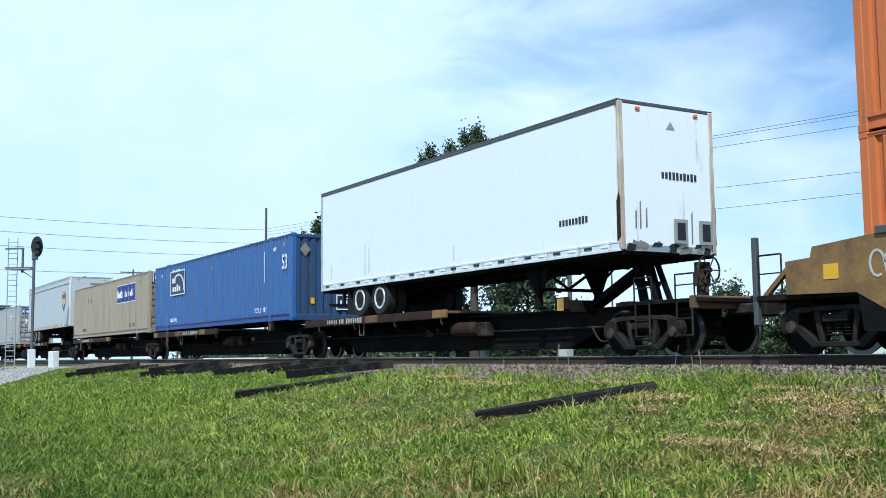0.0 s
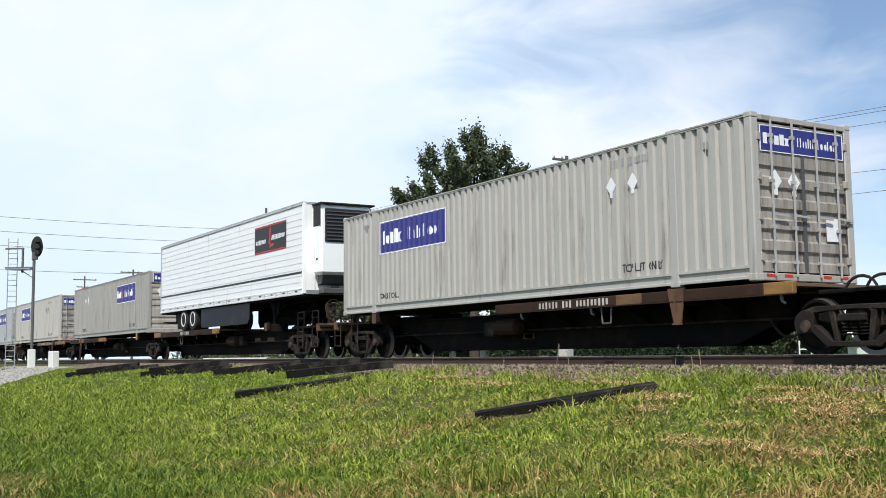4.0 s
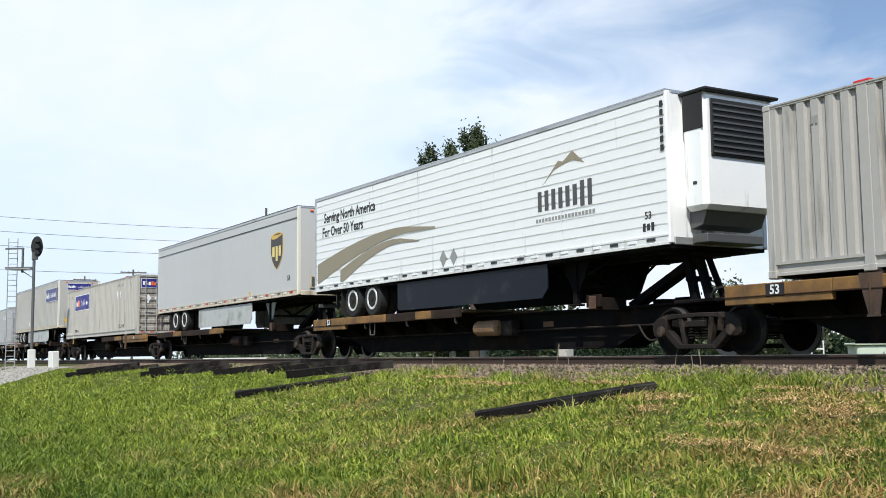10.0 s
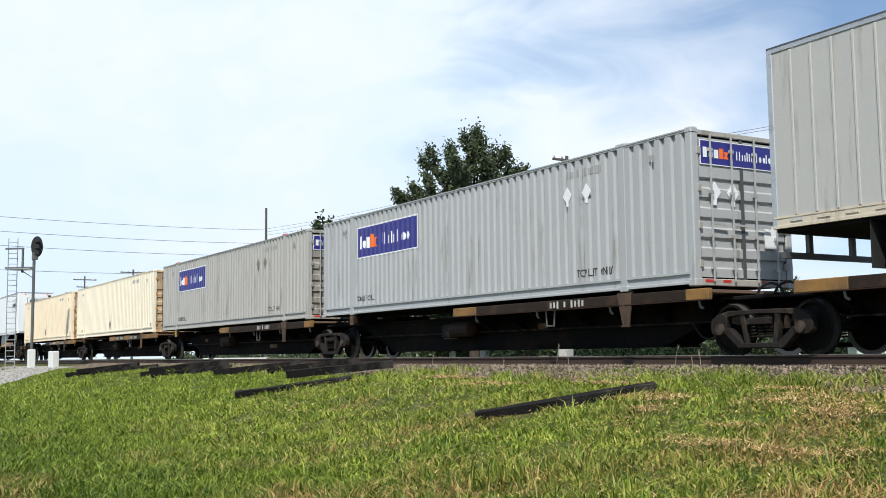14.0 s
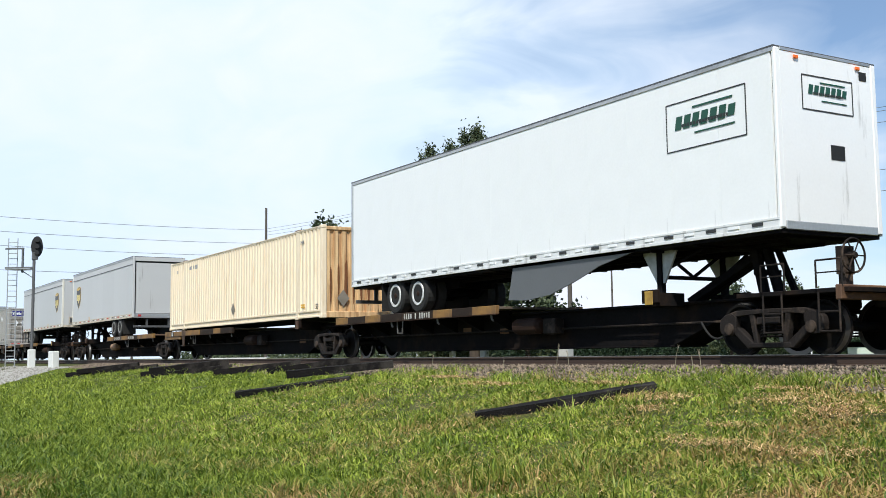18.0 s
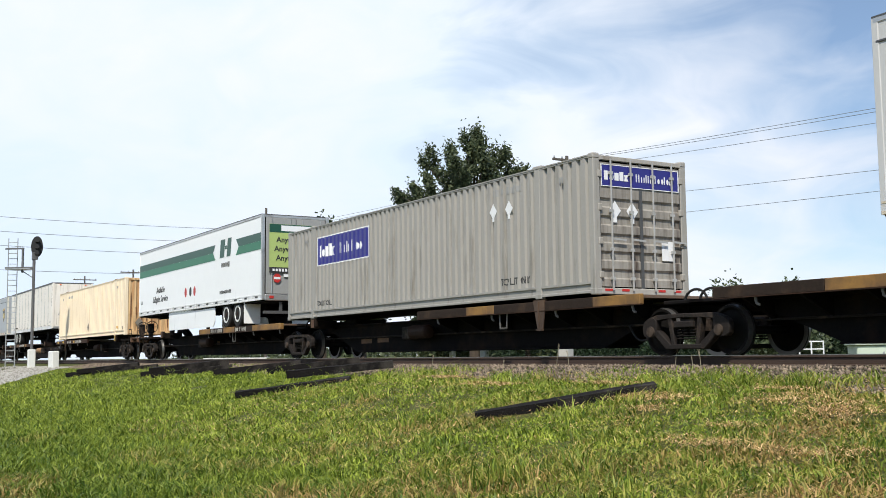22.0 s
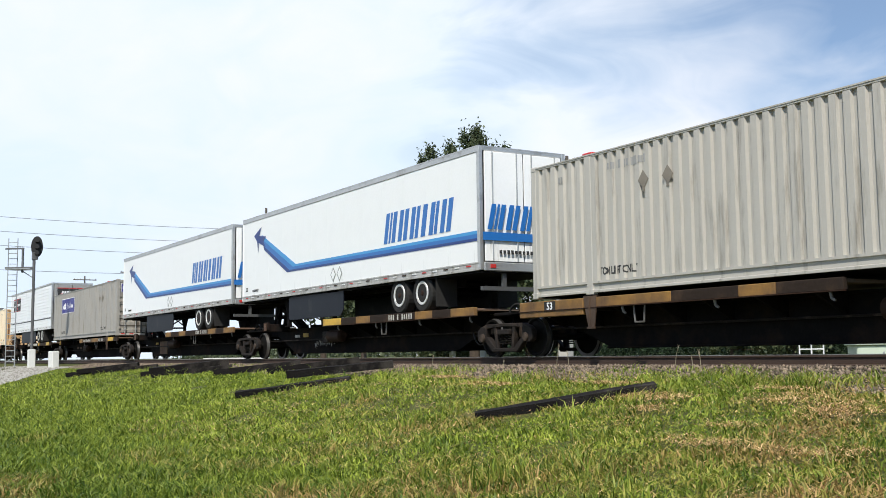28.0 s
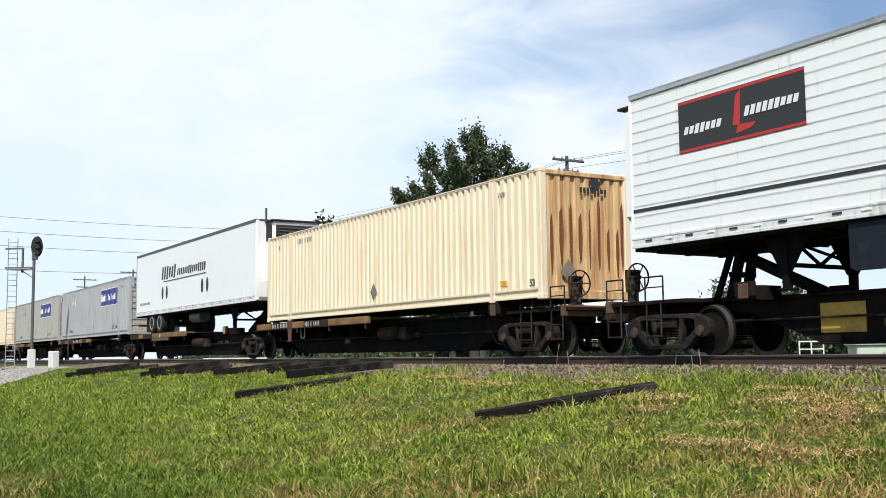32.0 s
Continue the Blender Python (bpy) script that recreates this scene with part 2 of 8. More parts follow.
    "bracket": material("sooty_bracket_paint", (0.060, 0.038, 0.026), 0.75, vary=0.3, dirt=(0.13, 0.075, 0.04), dirt_amount=0.4, bump=0.3),
    "bar_steel": material("bright_lock_bar", (0.46, 0.45, 0.43), 0.4, 0.3, vary=0.15, dirt=GRIME, dirt_amount=0.3),
    "pale_post": material("pale_post_paint", (0.74, 0.70, 0.60), 0.4, vary=0.08, dirt=GRIME, dirt_amount=0.25, streak=1),
    "chalk": material("worn_white_marking", (0.52, 0.50, 0.45), 0.6, vary=0.15, dirt=(0.10, 0.06, 0.04), dirt_amount=0.5),
    "pup_skin": material("blue_grey_trailer_skin", (0.38, 0.40, 0.42), 0.4, vary=0.06, dirt=GRIME, dirt_amount=0.2, streak=1, bump=0.12, bump_scale=1.6),
    "rust_corner": material("rust_stained_white_corner", (0.72, 0.64, 0.50), 0.5, vary=0.1, dirt=(0.17, 0.065, 0.025), dirt_amount=1.0, streak=1),
    "yellow_plate": material("scuffed_yellow_plate", (0.58, 0.36, 0.05), 0.6, vary=0.2, dirt=(0.14, 0.07, 0.03), dirt_amount=0.5, rand=0.1),
    "tank_tan": material("rusty_tan_tank_paint", (0.34, 0.20, 0.10), 0.6, vary=0.2, dirt=(0.10, 0.05, 0.03), dirt_amount=0.5),
    "skirt_mid": material("grey_curved_fairing", (0.12, 0.125, 0.13), 0.5, vary=0.1),
    "post_grey": material("grey_post_paint", (0.47, 0.46, 0.43), 0.4, vary=0.08),
    "rim_dull": material("dusty_grey_rim", (0.26, 0.25, 0.23), 0.5, 0.2, vary=0.2),
    "hook": material("worn_hook_steel", (0.14, 0.13, 0.12), 0.5, 0.4, vary=0.3),
    "signal_black": material("matt_black_signal", (0.015, 0.015, 0.015), 0.7),
    "concrete": material("pale_concrete", (0.52, 0.50, 0.46), 0.85, vary=0.15, dirt=GRIME, dirt_amount=0.3, bump=0.3),
    "drive": material("pale_drive_gravel", (0.36, 0.34, 0.30), 0.9, vary=0.2, scale=4, bump=0.5),
    "bark": material("brown_bark", (0.075, 0.055, 0.04), 0.9, vary=0.3, bump=0.7),
    "pale_wall": material("pale_siding", (0.66, 0.66, 0.62), 0.6, vary=0.08),
    "green_box": material("pale_green_cabinet_paint", (0.55, 0.62, 0.50), 0.5, vary=0.06),
}

# ---- mesh helpers ----
MESHES = {}


def quadbox(bm, x0, x1, y0, y1, z0, z1):
    v = [bm.verts.new((x, y, z)) for x in (x0, x1) for y in (y0, y1) for z in (z0, z1)]
    for f in ((0, 1, 3, 2), (4, 6, 7, 5), (0, 4, 5, 1), (2, 3, 7, 6), (0, 2, 6, 4), (1, 5, 7, 3)):
        bm.faces.new([v[i] for i in f])
    return v


def bevel(bm, w=0.012):
    bmesh.ops.bevel(bm, geom=list(bm.edges), offset=w, segments=1, affect="EDGES", clamp_overlap=True)


def plate(bm, pts, y0, y1):
    """A polygon in the xz plane, given its thickness from y0 to y1."""
    a = [bm.verts.new((x, y0, z)) for x, z in pts]
    b = [bm.verts.new((x, y1, z)) for x, z in pts]
    n = len(pts)
    bm.faces.new(a)
    bm.faces.new(b[::-1])
    for i in range(n):
        bm.faces.new((a[i], b[i], b[(i + 1) % n], a[(i + 1) % n]))


def rod(bm, p0, p1, r, n=8, r1=None):
    p0, p1 = Vector(p0), Vector(p1)
    d = (p1 - p0).normalized()
    u = d.orthogonal().normalized()
    w = d.cross(u)
    r1 = r if r1 is None else r1
    ra = [bm.verts.new(p0 + r * (math.cos(a) * u + math.sin(a) * w)) for a in [2 * math.pi * i / n for i in range(n)]]
    rb = [bm.verts.new(p1 + r1 * (math.cos(a) * u + math.sin(a) * w)) for a in [2 * math.pi * i / n for i in range(n)]]
    for i in range(n):
        bm.faces.new((ra[i], ra[(i + 1) % n], rb[(i + 1) % n], rb[i]))
    bm.faces.new(ra[::-1])
    bm.faces.new(rb)


def tube(bm, pts, r, n=6):
    """One bent round tube through the points, closed at its ends."""
    pts = [Vector(q) for q in pts]
    rings = []
    for i, q in enumerate(pts):
        d = (pts[min(i + 1, len(pts) - 1)] - pts[max(i - 1, 0)]).normalized()
        u = d.cross(Vector((0.1, 1.0, 0.05))).normalized()
        w = d.cross(u)
        rings.append([bm.verts.new(q + r * (math.cos(2 * math.pi * k / n) * u + math.sin(2 * math.pi * k / n) * w)) for k in range(n)])
    for a, b in zip(rings, rings[1:]):
        for k in range(n):
            bm.faces.new((a[k], a[(k + 1) % n], b[(k + 1) % n], b[k]))
    bm.faces.new(rings[0][::-1])
    bm.faces.new(rings[-1])


def beam(bm, p0, p1, w, t):
    """A bar with a rectangular section between two points of the xz plane, t wide in y."""
    p0, p1 = Vector(p0), Vector(p1)
    d = (p1 - p0).normalized()
    side = Vector((0, 1, 0))
    up = d.cross(side).normalized()
    if up.length < 0.1:
        side, up = Vector((1, 0, 0)), Vector((0, 0, 1))
    c = [a * up * w / 2 + b * side * t / 2 for a, b in ((1, 1), (1, -1), (-1, -1), (-1, 1))]
    A = [bm.verts.new(p0 + k) for k in c]
    B = [bm.verts.new(p1 + k) for k in c]
    for i in range(4):
        bm.faces.new((A[i], A[(i + 1) % 4], B[(i + 1) % 4], B[i]))
    bm.faces.new(A[::-1])
    bm.faces.new(B)


def lathe(bm, prof, n=24, axis="Y"):
    """Revolve (radius, along) pairs about an axis through the origin."""
    rings = []
    for r, a in prof:
        ring = []
        for i in range(n):
            t = 2 * math.pi * i / n
            p = (r * math.cos(t), a, r * math.sin(t)) if axis == "Y" else (r * math.cos(t), r * math.sin(t), a)
            ring.append(bm.verts.new(p))
        rings.append(ring)
    for A, B in zip(rings, rings[1:]):
        for i in range(n):
            bm.faces.new((A[i], A[(i + 1) % n], B[(i + 1) % n], B[i]))
    bm.faces.new(rings[0][::-1])
    bm.faces.new(rings[-1])


def mesh_of(key, fn, mat):
    """The mesh that fn draws, made once for each key and material."""
    k = (key, mat.name)
    if k not in MESHES:
        bm = bmesh.new()
        fn(bm)
        bmesh.ops.recalc_face_normals(bm, faces=bm.faces)
        me = bpy.data.meshes.new(key.split("|")[0])
        bm.to_mesh(me)
        bm.free()
        me.materials.append(mat)
        MESHES[k] = me
    return MESHES[k]


def part(name, key, fn, mat, parent, at=(0, 0, 0), turn=0.0, label=""):
    """One mesh under a thing or a part; alike parts share their mesh by key."""
    ob = new(name, mesh_of(name + "|" + key, fn, M[mat]))
    ob.parent = parent
    ob.matrix_basis = pose(*at, 0, 0, turn)
    if label:
        ob["label"] = label
    return ob


def thing(name, label, category, group="", kind=""):
    return tagged(new(name), label, category, group, kind)


def solid(name, key, fn, mat, at=(0, 0, 0), turn=0.0, label="", category="", group="", kind=""):
    """A top-level thing of one mesh."""
    ob = new(name, mesh_of(name + "|" + key, fn, M[mat]))
    ob.matrix_basis = pose(*at, 0, 0, turn)
    return tagged(ob, label, category, group, kind)


def b_(x0, x1, y0, y1, z0, z1, w=0.0):
    """A drawing function for one box."""
    def fn(bm):
        quadbox(bm, x0, x1, y0, y1, z0, z1)
        if w:
            bevel(bm, w)
    return fn


def glyphs(text, size, squeeze=1.0, shear=0.0):
    """Writing in the built-in font, centred, facing -y."""
    k = ("text", text, size, squeeze, shear)
    if k not in MESHES:
        cu = bpy.data.curves.new("writing", "FONT")
        cu.body, cu.size, cu.align_x, cu.align_y, cu.extrude = text, size, "CENTER", "CENTER", 0.002
        cu.resolution_u, cu.offset, cu.shear = 2, 0.022 * size, shear
        ob = bpy.data.objects.new("writing", cu)
        scene.collection.objects.link(ob)
        bpy.context.view_layer.update()
        me = bpy.data.meshes.new_from_object(ob.evaluated_get(bpy.context.evaluated_depsgraph_get()))
        bpy.data.objects.remove(ob)
        me.transform(Matrix.Rotation(math.pi / 2, 4, "X") @ Matrix.Diagonal((squeeze, 1, 1, 1)))
        me.name = "writing"
        MESHES[k] = me
    return MESHES[k]


FACES = {"near": 0.0, "far": 180.0, "front": 90.0, "rear": -90.0}


def spot(face, u, z, half_w, half_l, out=0.0):
    """Where a marking sits on a box that is 2*half_l long and 2*half_w wide: u runs along x, or along y on the ends."""
    if face == "near":
        return (u, -half_w - out, z)
    if face == "far":
        return (u, half_w + out, z)
    if face == "front":
        return (half_l + out, u, z)
    return (-half_l - out, u, z)


def mark(name, polys, mat, parent, face, u, z, hw, hl, out=0.004, thick=0.004, label=""):
    def fn(bm):
        for i, p in enumerate(polys):
            plate(bm, p, -thick - 0.0004 * i, 0.0)
    key = f"{[[(round(a, 3), round(c, 3)) for a, c in p] for p in polys]}"
    ob = part(name, key, fn, mat, parent, spot(face, u, z, hw, hl, out), FACES[face], label)
    if name == "stencil":
        ob["kind"] = "stuff"
    return ob


def words(text, size, mat, parent, face, u, z, hw, hl, out=0.004, squeeze=1.0, label="", shear=0.0):
    me = glyphs(text, size, squeeze, shear)
    k = ("lettered", text, size, squeeze, mat, shear)
    if k not in MESHES:
        m2 = me.copy()
        m2.materials.clear()
        m2.materials.append(M[mat])
        MESHES[k] = m2
    ob = new("lettering", MESHES[k])
    ob.parent = parent
    ob.matrix_basis = pose(*spot(face, u, z, hw, hl, out + 0.002), 0, 0, FACES[face])
    ob["label"] = label or f"painted words {text}"
    return ob


def rect(w, h, x=0.0, z=0.0, slant=0.0):
    return [(x - w / 2 - slant * h / 2, z - h / 2), (x + w / 2 - slant * h / 2, z - h / 2), (x + w / 2 + slant * h / 2, z + h / 2), (x - w / 2 + slant * h / 2, z + h / 2)]


def bars(n, w, h, seed=0, gap=0.35, slant=0.0, skip=()):
    """A row of n plain bars, w wide in all: writing that cannot be read."""
    rng = random.Random(seed)
    p = w / n
    return [rect(p * (1 - gap), h * (1.0 if rng.random() < 0.6 else 0.82), -w / 2 + p * (i + 0.5), 0, slant) for i in range(n) if i not in skip]


def diamond(s):
    return [(0, -s), (s * 0.8, 0), (0, s), (-s * 0.8, 0)]

# ---- loads of the train ----
YC = 1.295          # middle of the track


RIB, RIB_DEEP = (0.50, 0.60, 0.91), 0.055      # where a corrugation's flat ends, sinks and rises again, and its depth


def corrugated(x0, x1, z0, z1, pitch=0.27, deep=RIB_DEEP):
    """Upright corrugations on a wall that faces -y, its outer skin at y = 0."""
    def fn(bm):
        n = max(1, round((x1 - x0) / pitch))
        p = (x1 - x0) / n
        xs = [(x0, 0.0)]
        for i in range(n):
            a = x0 + i * p
            xs += [(a + RIB[0] * p, 0.0), (a + RIB[1] * p, deep), (a + RIB[2] * p, deep), (a + p, 0.0)]
        lo = [bm.verts.new((x, y, z0)) for x, y in xs]
        hi = [bm.verts.new((x, y, z1)) for x, y in xs]
        for i in range(len(xs) - 1):
            bm.faces.new((lo[i], lo[i + 1], hi[i + 1], hi[i]))
        b = [bm.verts.new((x, deep + 0.02, z)) for x, z in ((x0, z0), (x1, z0), (x1, z1), (x0, z1))]
        bm.faces.new(b[::-1])
    return fn


def ribbed_end(w, z0, z1, pitch=0.2, deep=0.05, plain=None):
    """Level corrugations on an end wall that faces -y; plain is a stretch of height left flat."""
    def fn(bm):
        zs = [(z0, 0.0)]
        z = z0
        while z < z1 - 1e-6:
            if plain and plain[0] <= z + 0.02 < plain[1]:
                z = plain[1]
                zs.append((z, 0.0))
                continue
            q = min(pitch, z1 - z)
            zs += [(z + 0.42 * q, 0.0), (z + 0.52 * q, deep), (z + 0.9 * q, deep), (z + q, 0.0)]
            z += q
        a = [bm.verts.new((-w / 2, y, z)) for z, y in zs]
        b = [bm.verts.new((w / 2, y, z)) for z, y in zs]
        for i in range(len(zs) - 1):
            bm.faces.new((a[i], b[i], b[i + 1], a[i + 1]))
        k = [bm.verts.new((x, deep + 0.02, z)) for x, z in ((-w / 2, z0), (w / 2, z0), (w / 2, z1), (-w / 2, z1))]
        bm.faces.new(k[::-1])
    return fn


def channel(bm, x0, x1, prof):
    """A profile in the yz plane drawn out along x."""
    A = [bm.verts.new((x0, y, z)) for y, z in prof]
    B = [bm.verts.new((x1, y, z)) for y, z in prof]
    bm.faces.new(A[::-1])
    bm.faces.new(B)
    for i in range(len(prof)):
        k = (i + 1) % len(prof)
        bm.faces.new((A[i], A[k], B[k], B[i]))


def express_sign(parent, face, u, z, w, h, hw, hl, faded=False, out=0.006):
    """A violet-blue carrier's sign with plain marks in place of its lettering."""
    s = mark("sign", [rect(w, h)], "logo_blue", parent, face, u, z, hw, hl, out, 0.006, "violet-blue carrier sign with white and orange marks")
    mark_on(s, "sign_border", [rect(w, h * 0.035, 0, h * 0.49), rect(w, h * 0.035, 0, -h * 0.49), rect(w * 0.012, h, -w * 0.495), rect(w * 0.012, h, w * 0.495)], "white")
    big = h * 0.42
    c = w * 0.054
    left, low = -w * 0.44, -big * 0.5
    oval = lambda x, z, a, b: [(x + a * math.cos(k * math.pi / 6), z + b * math.sin(k * math.pi / 6)) for k in range(12)]
    mark_on(s, "white_mark", [rect(c * 0.85, big, left + c * 0.05, 0), oval(left + c * 1.3, low + big * 0.34, c * 0.55, big * 0.34), rect(c * 0.95, big * 0.84, left + c * 2.5, -big * 0.08)], "white")
    mark_on(s, "bright_mark", [rect(c * 0.9, big, left + c * 3.65, 0), [(left + c * 4.2, low), (left + c * 5.2, low), (left + c * 4.95, low + big * 0.36), (left + c * 5.2, low + big * 0.7), (left + c * 4.2, low + big * 0.7), (left + c * 4.45, low + big * 0.36)]], "white" if faded else "orange")
    thin = []
    x, q = -w * 0.055, c * 0.2
    for tall, wide in ((1, 0.45), (1, 0.45), (0.68, 0.4), (0.68, 0.3), (1, 0.3), (0.9, 0.35), (0.68, 0.3), (1, 0.45), (1, 0.45), (0.68, 0.7), (0.68, 0.55), (1, 0.35), (0.68, 0.6), (1, 0.4)):
        hh = big * 0.88 * tall
        z = low + hh / 2 + big * 0.03
        thin.append(oval(x + c * 0.2, z, c * 0.26, hh / 2) if wide > 0.52 else rect(q, hh, x, z))
        x += c * (wide + 0.19)
    mark_on(s, "thin_mark", thin, "white")
    return s


def arc_band(cx, cz, r0, r1, a0, a1, n=14, sx=1.0):
    q = []
    for i in range(n):
        a, b = a0 + (a1 - a0) * i / n, a0 + (a1 - a0) * (i + 1) / n
        q.append([(cx + sx * r0 * math.cos(a), cz + r0 * math.sin(a)), (cx + sx * r1 * math.cos(a), cz + r1 * math.sin(a)), (cx + sx * r1 * math.cos(b), cz + r1 * math.sin(b)), (cx + sx * r0 * math.cos(b), cz + r0 * math.sin(b))])
    return q


def mark_on(parent, name, polys, mat, lift=0.007, thick=0.003, label=""):
    def fn(bm):
        for i, p in enumerate(polys):
            plate(bm, p, -thick - 0.0004 * i, 0.0)
    key = f"{[[(round(a, 3), round(c, 3)) for a, c in p] for p in polys]}"
    ob = part(name, key, fn, mat, parent, (0, -lift, 0), 0.0, label)
    if name in ("thin_mark", "car_mark"):
        ob["kind"] = "stuff"
    return ob


CL, CW, CH = 16.15, 2.59, 2.9
MID = 5.99          # half the length of a container's middle side panel


def painted_on(ob, face, u):
    """Lay a marking into the corrugations of the middle side panel."""
    k = ("wavy", ob.data.name, face, round(u, 2))
    if k not in MESHES:
        me = ob.data.copy()
        p = 2 * MID / round(2 * MID / 0.27)
        off = u if face == "near" else -u
        bm = bmesh.new()
        bm.from_mesh(me)
        lo, hi = min(v.co.x for v in bm.verts) + off, max(v.co.x for v in bm.verts) + off
        for i in range(int((lo + MID) / p), int((hi + MID) / p) + 1):
            for f in (0.0, *RIB):
                bmesh.ops.bisect_plane(bm, geom=bm.verts[:] + bm.edges[:] + bm.faces[:], plane_co=(i * p + f * p - MID - off, 0, 0), plane_no=(1, 0, 0))
        bm.to_mesh(me)
        bm.free()
        for v in me.vertices:
            x = v.co.x + (u if face == "near" else -u)
            f = ((x + MID) / p) % 1.0
            v.co.y += RIB_DEEP * (0.0 if f < RIB[0] else (f - RIB[0]) / (RIB[1] - RIB[0]) if f < RIB[1] else 1.0 if f < RIB[2] else (1.0 - f) / (1.0 - RIB[2]))
        MESHES[k] = me
    ob.data = MESHES[k]
    return ob


def container(label, paint, end_paint=None, signs=None, faded=False, seed=0, writing="grey_mark", rail_paint=None):
    """A 53-foot container; its front wall is at +x, its doors at -x."""
    t = thing("shipping_container", label, "container", "containers on the train")
    hl, hw = CL / 2, CW / 2
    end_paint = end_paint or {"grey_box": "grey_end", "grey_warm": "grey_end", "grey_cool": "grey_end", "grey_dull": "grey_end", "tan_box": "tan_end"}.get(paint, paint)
    rail_paint = rail_paint or paint
    rng = random.Random(seed)
    for f, s in (("near", 0), ("far", 180)):
        sgn = -1 if f == "near" else 1
        for a, b in ((-hl + 0.13, -6.2), (-MID, MID), (6.2, hl - 0.13)):
            if f == "far":
                a, b = -b, -a
            part("side_panel", f"{a:.2f},{b:.2f}", corrugated(a, b, 0.26, CH - 0.045), paint, t, (0, sgn * (hw - 0.012), 0), s)
        part("top_rail", "c", b_(-hl + 0.1, hl - 0.1, -0.03, 0.03, CH - 0.06, CH - 0.012, 0.008), paint, t, (0, sgn * (hw - 0.035), 0), s)
        def lower(bm):
            channel(bm, -hl + 0.15, hl - 0.15, [(-0.02, 0.03), (0.06, 0.03), (0.06, 0.262), (-0.02, 0.262), (-0.02, 0.215), (0.016, 0.205), (0.016, 0.085), (-0.02, 0.075)])
        part("bottom_rail", "c", lower, rail_paint, t, (0, sgn * (hw - 0.025), 0), s)
        for x in (-6.095, 6.095):
            part("lifting_post", "c", b_(-0.1, 0.1, -0.028, 0.08, 0.0, CH - 0.02, 0.012), paint, t, (x, sgn * (hw - 0.03), 0), s)
            part("lifting_pad", "c", b_(-0.16, 0.16, -0.03, 0.12, CH - 0.02, CH + 0.05, 0.02), "red" if seed % 3 == 0 and signs == "express" else "rusty_plate" if signs == "plain" else paint, t, (x, sgn * (hw - 0.03), 0), s)
            part("foot_pad", "c", b_(-0.12, 0.12, -0.034, 0.1, -0.012, 0.1, 0.012), rail_paint, t, (x, sgn * (hw - 0.03), 0), s)
        for x in (-hl + 0.085, hl - 0.085):
            part("corner_post", "c", b_(-0.085, 0.085, -0.09, 0.09, 0.0, CH - 0.06, 0.02), paint, t, (x, sgn * (hw - 0.09), 0), s)
            part("corner_casting", "t", b_(-0.095, 0.095, -0.098, 0.09, CH - 0.09, CH + 0.035, 0.025), paint, t, (x, sgn * (hw - 0.09), 0), s)
            part("corner_casting", "b", b_(-0.095, 0.095, -0.098, 0.09, -0.015, 0.13, 0.02), rail_paint, t, (x, sgn * (hw - 0.09), 0), s)
    part("roof_sheet", "c", b_(-hl + 0.1, hl - 0.1, -hw - 0.006, hw + 0.006, CH - 0.02, CH + 0.006), paint, t)
    part("floor_frame", "c", b_(-hl + 0.1, hl - 0.1, -hw + 0.1, hw - 0.1, 0.02, 0.16), "under", t)
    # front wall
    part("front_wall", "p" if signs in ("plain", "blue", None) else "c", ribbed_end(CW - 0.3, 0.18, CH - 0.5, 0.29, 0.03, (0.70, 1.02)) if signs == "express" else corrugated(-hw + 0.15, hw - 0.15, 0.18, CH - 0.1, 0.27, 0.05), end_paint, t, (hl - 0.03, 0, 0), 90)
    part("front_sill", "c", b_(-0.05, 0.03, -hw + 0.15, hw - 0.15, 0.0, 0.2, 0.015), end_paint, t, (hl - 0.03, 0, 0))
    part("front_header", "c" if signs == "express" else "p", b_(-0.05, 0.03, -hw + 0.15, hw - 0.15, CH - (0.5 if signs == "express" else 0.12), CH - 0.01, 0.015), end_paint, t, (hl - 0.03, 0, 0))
    # doors
    for k in (-1, 1):
        leaf = ribbed_end(1.08, 0.16, CH - 0.14, 0.37, 0.04, (2.0, CH - 0.15))
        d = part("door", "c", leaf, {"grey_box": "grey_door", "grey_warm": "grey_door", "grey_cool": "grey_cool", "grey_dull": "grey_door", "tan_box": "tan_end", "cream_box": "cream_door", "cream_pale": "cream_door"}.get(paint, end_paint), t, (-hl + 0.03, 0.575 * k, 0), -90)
        for x in (-0.555, 0.555):
            part("door_seal", "c", b_(-0.02, 0.02, -0.012, 0.05, 0.13, CH - 0.11), "dark_rail" if paint.startswith("grey") else "under", d, (x, 0, 0))
        for x in (-0.27, 0.27):
            def bar(bm):
                rod(bm, (x, -0.06, 0.08), (x, -0.06, CH - 0.06), 0.022, 6)
                for z in (0.3, 0.9, 1.7, 2.5):
                    quadbox(bm, x - 0.05, x + 0.05, -0.075, -0.03, z, z + 0.06)
                beam(bm, (x, -0.075, 1.15), (x + 0.36, -0.075, 1.13), 0.04, 0.02)
            part("lock_bar", f"{x}", bar, "bar_steel" if signs != "plain" else "bracket", d)
        for z in (0.4, 1.1, 1.8, 2.5):
            part("hinge", "c", b_(-0.05, 0.05, -0.045, 0.02, -0.07, 0.07, 0.01), end_paint, d, (0.55 * (-k), 0, z))
    part("door_sill", "c", b_(-0.03, 0.05, -hw + 0.15, hw - 0.15, 0.0, 0.13, 0.012), end_paint, t, (-hl + 0.03, 0, 0))
    part("door_header", "c", b_(-0.03, 0.05, -hw + 0.15, hw - 0.15, CH - 0.11, CH - 0.01, 0.012), end_paint, t, (-hl + 0.03, 0, 0))
